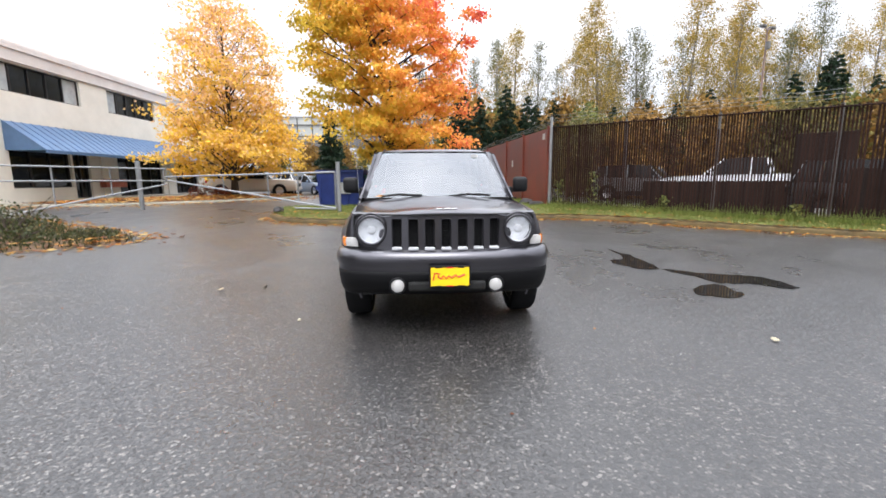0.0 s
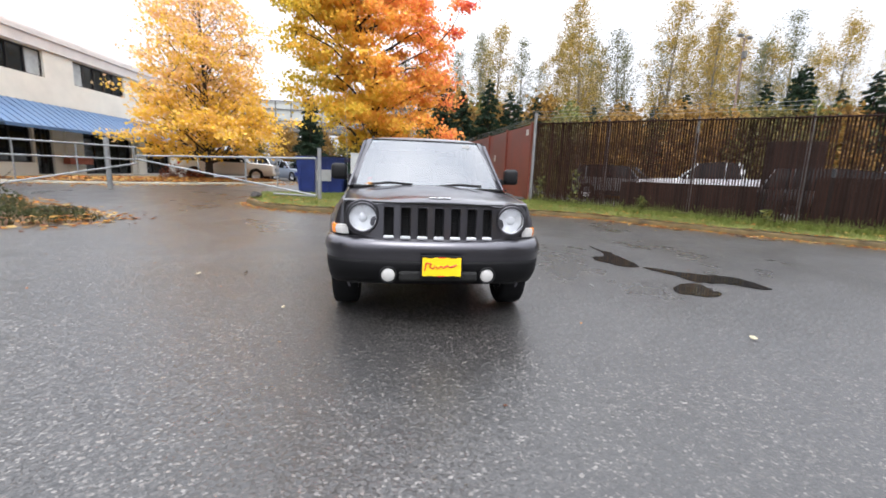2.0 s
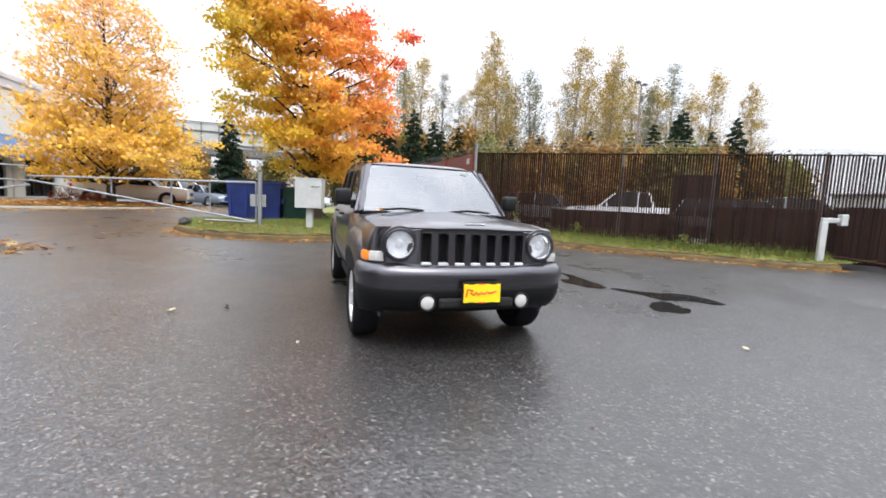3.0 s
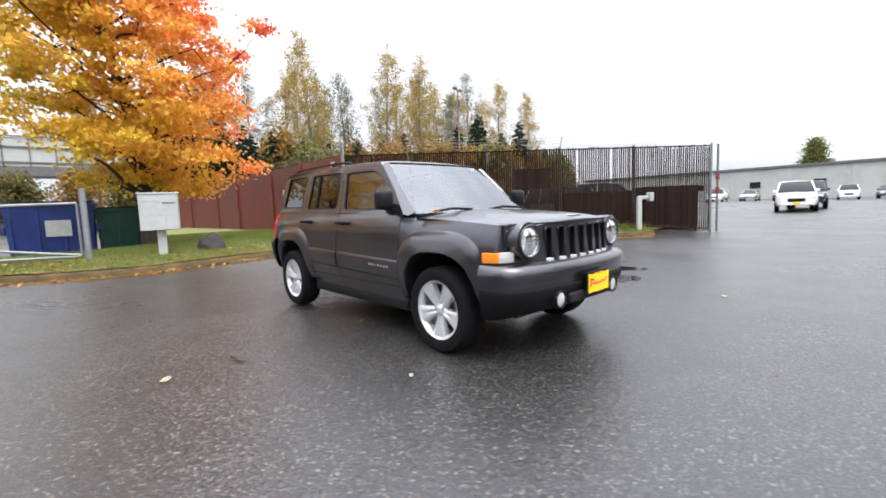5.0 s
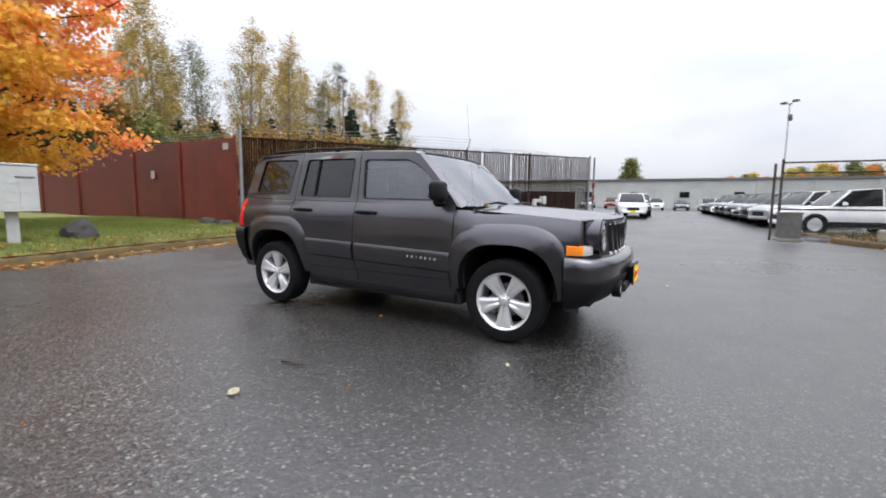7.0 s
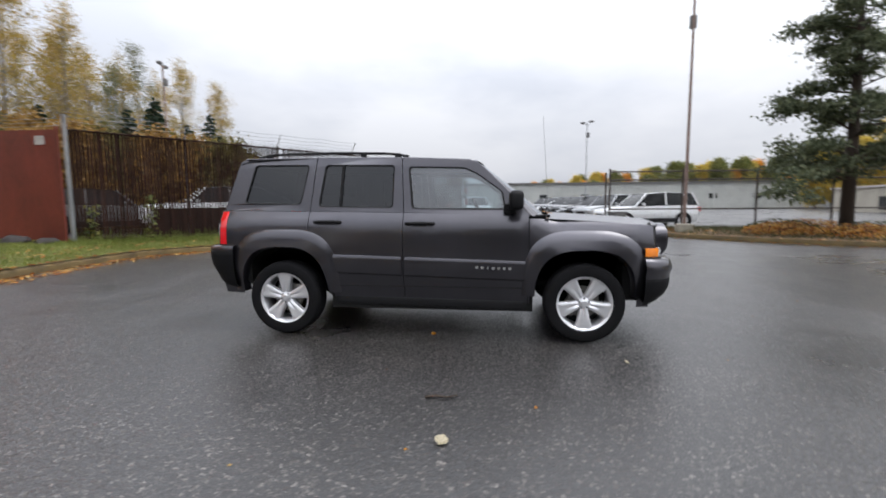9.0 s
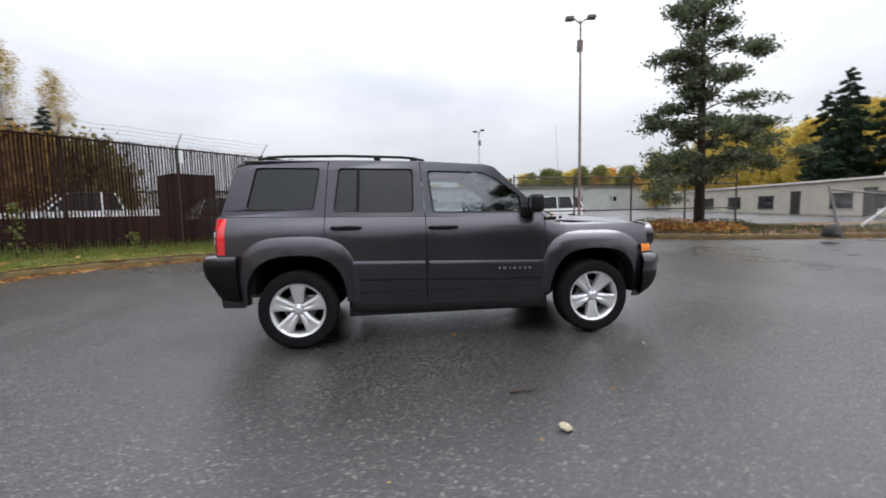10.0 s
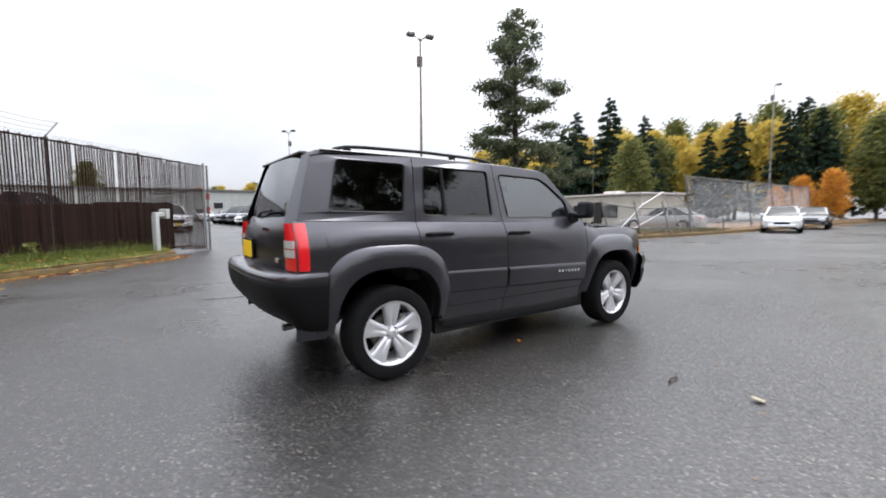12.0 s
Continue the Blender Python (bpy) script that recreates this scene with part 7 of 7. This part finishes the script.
flat_leaves("fallen_leaves", np.array([(x, y, ground_z(x, y)) for x, y in zip(RN.uniform(-9, 9, 60), RN.uniform(-7, 6, 60)) if abs(x) > 1 or abs(y) > 2.4]), 0.014, M["fallen"], "single small leaves on the asphalt", 0.004)
vw = [tuple(p) for p in west_line] + [(-14, 8.6), (-15, 1.2)]
grass_blades("weeds", scatter(vw, 5200, (-14, 1.2, -6, 8.6), 0.0, west_line, 0.12), 0.22, M["weed"], "dull weeds and dry stalks", 0.008)
vs = [tuple(p) for p in inner(kerb_s, 0.1)] + [(9.5, -70), (9.5, -16), (13, -14.5), (14.6, -9.5), (14.6, -5.6)]
grass_blades("weeds", scatter(vs, 14000, (6, -24, 14.6, -5.6), 0.13, kerb_s), 0.14, M["weed"], "rough grass and weeds on the southern verge", 0.009)


M["red_shrub"] = leafy("red_shrub_leaf", [(0.2, (0.10, 0.025, 0.015)), (0.5, (0.26, 0.06, 0.03)), (0.85, (0.36, 0.12, 0.06))], 0.8, 0.7)


def shrub(x, y, z, r, h, n, mat_, label):
    root = thing("shrub", pose(x, y, z), label, "shrub")
    wood = MB()
    for k in range(16):
        a = RN.uniform(0, 6.28)
        e = RN.uniform(0.3, 1.0)
        wood.tube([(0, 0, -0.05), (0.4 * r * e * math.cos(a), 0.4 * r * e * math.sin(a), h * 0.5), (r * e * math.cos(a + 0.2), r * e * math.sin(a + 0.2), h * RN.uniform(0.6, 1.15))], [0.012, 0.008, 0.003], 4, cap=False)
    part("stem", wood, M["bark"], root)
    t = RN.uniform(0, 6.28, n)
    q = np.sqrt(RN.random(n)) * r
    pts = np.stack([q * np.cos(t), q * np.sin(t), RN.uniform(0.02, 1, n) * h * (1.05 - 0.6 * (q / r) ** 2)], 1)
    part("foliage", leaf_mesh("shrub_leaves", pts, 0.055, mat_), None, root)


for x, y, r, h, m_ in ((10.6, -9.6, 1.0, 0.42, "fallen"), (11.8, -10.3, 1.1, 0.45, "weed"), (9.6, -11.2, 1.1, 0.38, "fallen"), (10.6, -12.4, 1.2, 0.42, "weed"), (12.6, -11.8, 1.1, 0.45, "fallen")):
    shrub(x, y, ground_z(x, y) + 0.2, r, h, 1400, M[m_], "low rusty-brown shrub under the pine" if m_ == "fallen" else "low dull green shrub under the pine")
for x, y, r, h in ((-7.9, 3.6, 0.6, 0.34), (-8.9, 4.4, 0.9, 0.80), (-9.6, 3.4, 1.0, 0.62), (-9.4, 5.3, 0.8, 0.62), (-7.1, 4.3, 0.5, 0.22)):
    shrub(x, y, ground_z(x, y) + 0.06, r, h, 500, M["weed"], "twiggy weed clump among dead leaves")

for x, y, r, h in ((-13.0, 21.9, 0.7, 0.85), (-11.95, 22.2, 0.55, 0.7)):
    shrub(x, y, ground_z(x, y) + 0.1, r, h, 900, M["red_shrub"], "low shrub in dull red autumn leaf by the drive")


# ---- puddles and marks on the asphalt ----
def puddle(cx, cy, pts, seed):
    pts = rounded([(x, y) for x, y in pts], 0.25, 6)
    mb = MB()
    n = len(pts)
    fine = []
    for i, (x, y) in enumerate(finely(pts, 0.05)):
        w = 0.05 * noise.noise((x * 5, y * 5, seed)) + 0.03 * noise.noise((x * 14, y * 14, seed))
        fine.append((x + w, y + w))
    tris = tessellate_polygon([[Vector((x, y, 0)) for x, y in fine]])
    mb.add([(x, y, ground_z(x, y) + 0.005) for x, y in fine], [t for t in tris])
    ob = part("puddle", mb, M["water"])
    if ob.data.polygons[0].normal.z < 0:
        ob.data.flip_normals()
    tagged(ob, "shallow still puddle on dark asphalt", "puddle", kind="structure")


M["water"] = mat("puddle_water", (0.012, 0.012, 0.012), 0.03, spec=0.6, ior=1.33)
puddle(0, 0, [(3.25, 2.19), (3.26, 1.81), (3.33, 1.46), (3.3, 0.95), (3.25, 0.43), (3.08, 0.25), (2.87, 0.47), (2.72, 0.83), (2.81, 1.1), (3.07, 1.12), (3.2, 1.58)], 1)
puddle(0, 0, [(3.18, 0.36), (3.38, 0.23), (3.61, 0.02), (3.94, -0.11), (4.19, -0.24), (4.21, -0.55), (4.19, -0.85), (3.97, -0.86), (3.84, -0.6), (3.5, -0.54), (3.36, -0.38), (3.4, -0.16), (3.24, 0.06)], 2)
puddle(0, 0, [(2.9, -0.79), (3.14, -0.6), (3.37, -0.59), (3.36, -0.86), (3.34, -1.05), (3.13, -1.19), (2.87, -1.12), (2.83, -0.96)], 3)


def litter_leaf(x, y, size, yaw, material, label, z=None, tilt=0):
    mb = MB()
    out = [(0, -0.42), (0.2, -0.34), (0.40, -0.30), (0.42, -0.08), (0.48, 0.12), (0.34, 0.26), (0.14, 0.36), (-0.1, 0.30), (-0.34, 0.30), (-0.38, 0.08), (-0.44, -0.12), (-0.24, -0.3)]
    rim = [(a * size, b * size, 0.012 + 0.006 * math.sin(5 * a) + 0.01 * abs(a)) for a, b in out]
    mb.add([(0, 0, 0.006)] + rim, [(0, i + 1, (i + 1) % len(rim) + 1) for i in range(len(rim))])
    tagged(part("fallen_leaf", mb, material, m=pose(x, y, ground_z(x, y) + 0.003 if z is None else z, tilt, 0, yaw)), label, "leaf")


M["pale_leaf"] = worn("pale_wet_leaf", (0.26, 0.225, 0.15), 0.5, scale=20, amount=0.25)
litter_leaf(-2.49, -0.33, 0.085, 30, M["pale_leaf"], "pale cream maple leaf flat on the asphalt")
litter_leaf(-1.29, -1.54, 0.04, 60, M["pale_leaf"], "small pale leaf flat on the asphalt")
litter_leaf(2.53, -2.35, 0.075, 80, M["pale_leaf"], "pale leaf flat on the asphalt")
litter_leaf(-0.74, -0.03, 0.06, 10, M["fallen"], "small orange leaf beside the car")
litter_leaf(-0.58, -1.03, 0.10, 35, M["fallen"], "orange leaf lying at the foot of the windscreen", 1.082, 6)

tagged(part("twig", MB().tube([(-2.02, -0.17, 0.012), (-2.0, -0.23, 0.014), (-2.01, -0.30, 0.012), (-1.97, -0.36, 0.010)], [0.008, 0.009, 0.006, 0.004], 6), M["bark"], smooth=True), "short dark wet twig lying on the asphalt", "twig")
# taller growth at the foot of the slatted fence
foot = [Vector((FENCE_A + (FENCE_B - FENCE_A) * t).xy) for t in np.linspace(0.0, 0.82, 40)]
grass_blades("weeds", along(foot, 5200, -0.30, 0.02, 0.2, 1) + np.array([0, 0, 0.2]), 0.20, M["grass"], "uncut grass at the foot of the fence", 0.008)
for t, h in ((0.03, 0.9), (0.13, 1.2), (0.30, 0.5), (0.55, 0.4)):
    p = FENCE_A + (FENCE_B - FENCE_A) * t
    root = thing("creeper", pose(p.x - 0.05, p.y - 0.05, ground_z(p.x, p.y) + 0.2), "thin green creeper climbing the fence slats", "plant")
    stem = [(0.02 * math.sin(9 * k), 0.02 * math.cos(7 * k), h * k / 5) for k in range(6)]
    part("stem", MB().tube(stem, 0.006, 4), M["bark"], root)
    q = RN.uniform(0.1, 1, 90)
    part("foliage", leaf_mesh("creeper_leaves", np.stack([RN.normal(0, 0.10, 90), RN.normal(0, 0.10, 90) * 0.5 - 0.02, q * h], 1), 0.07, M["wood_green"]), None, root)
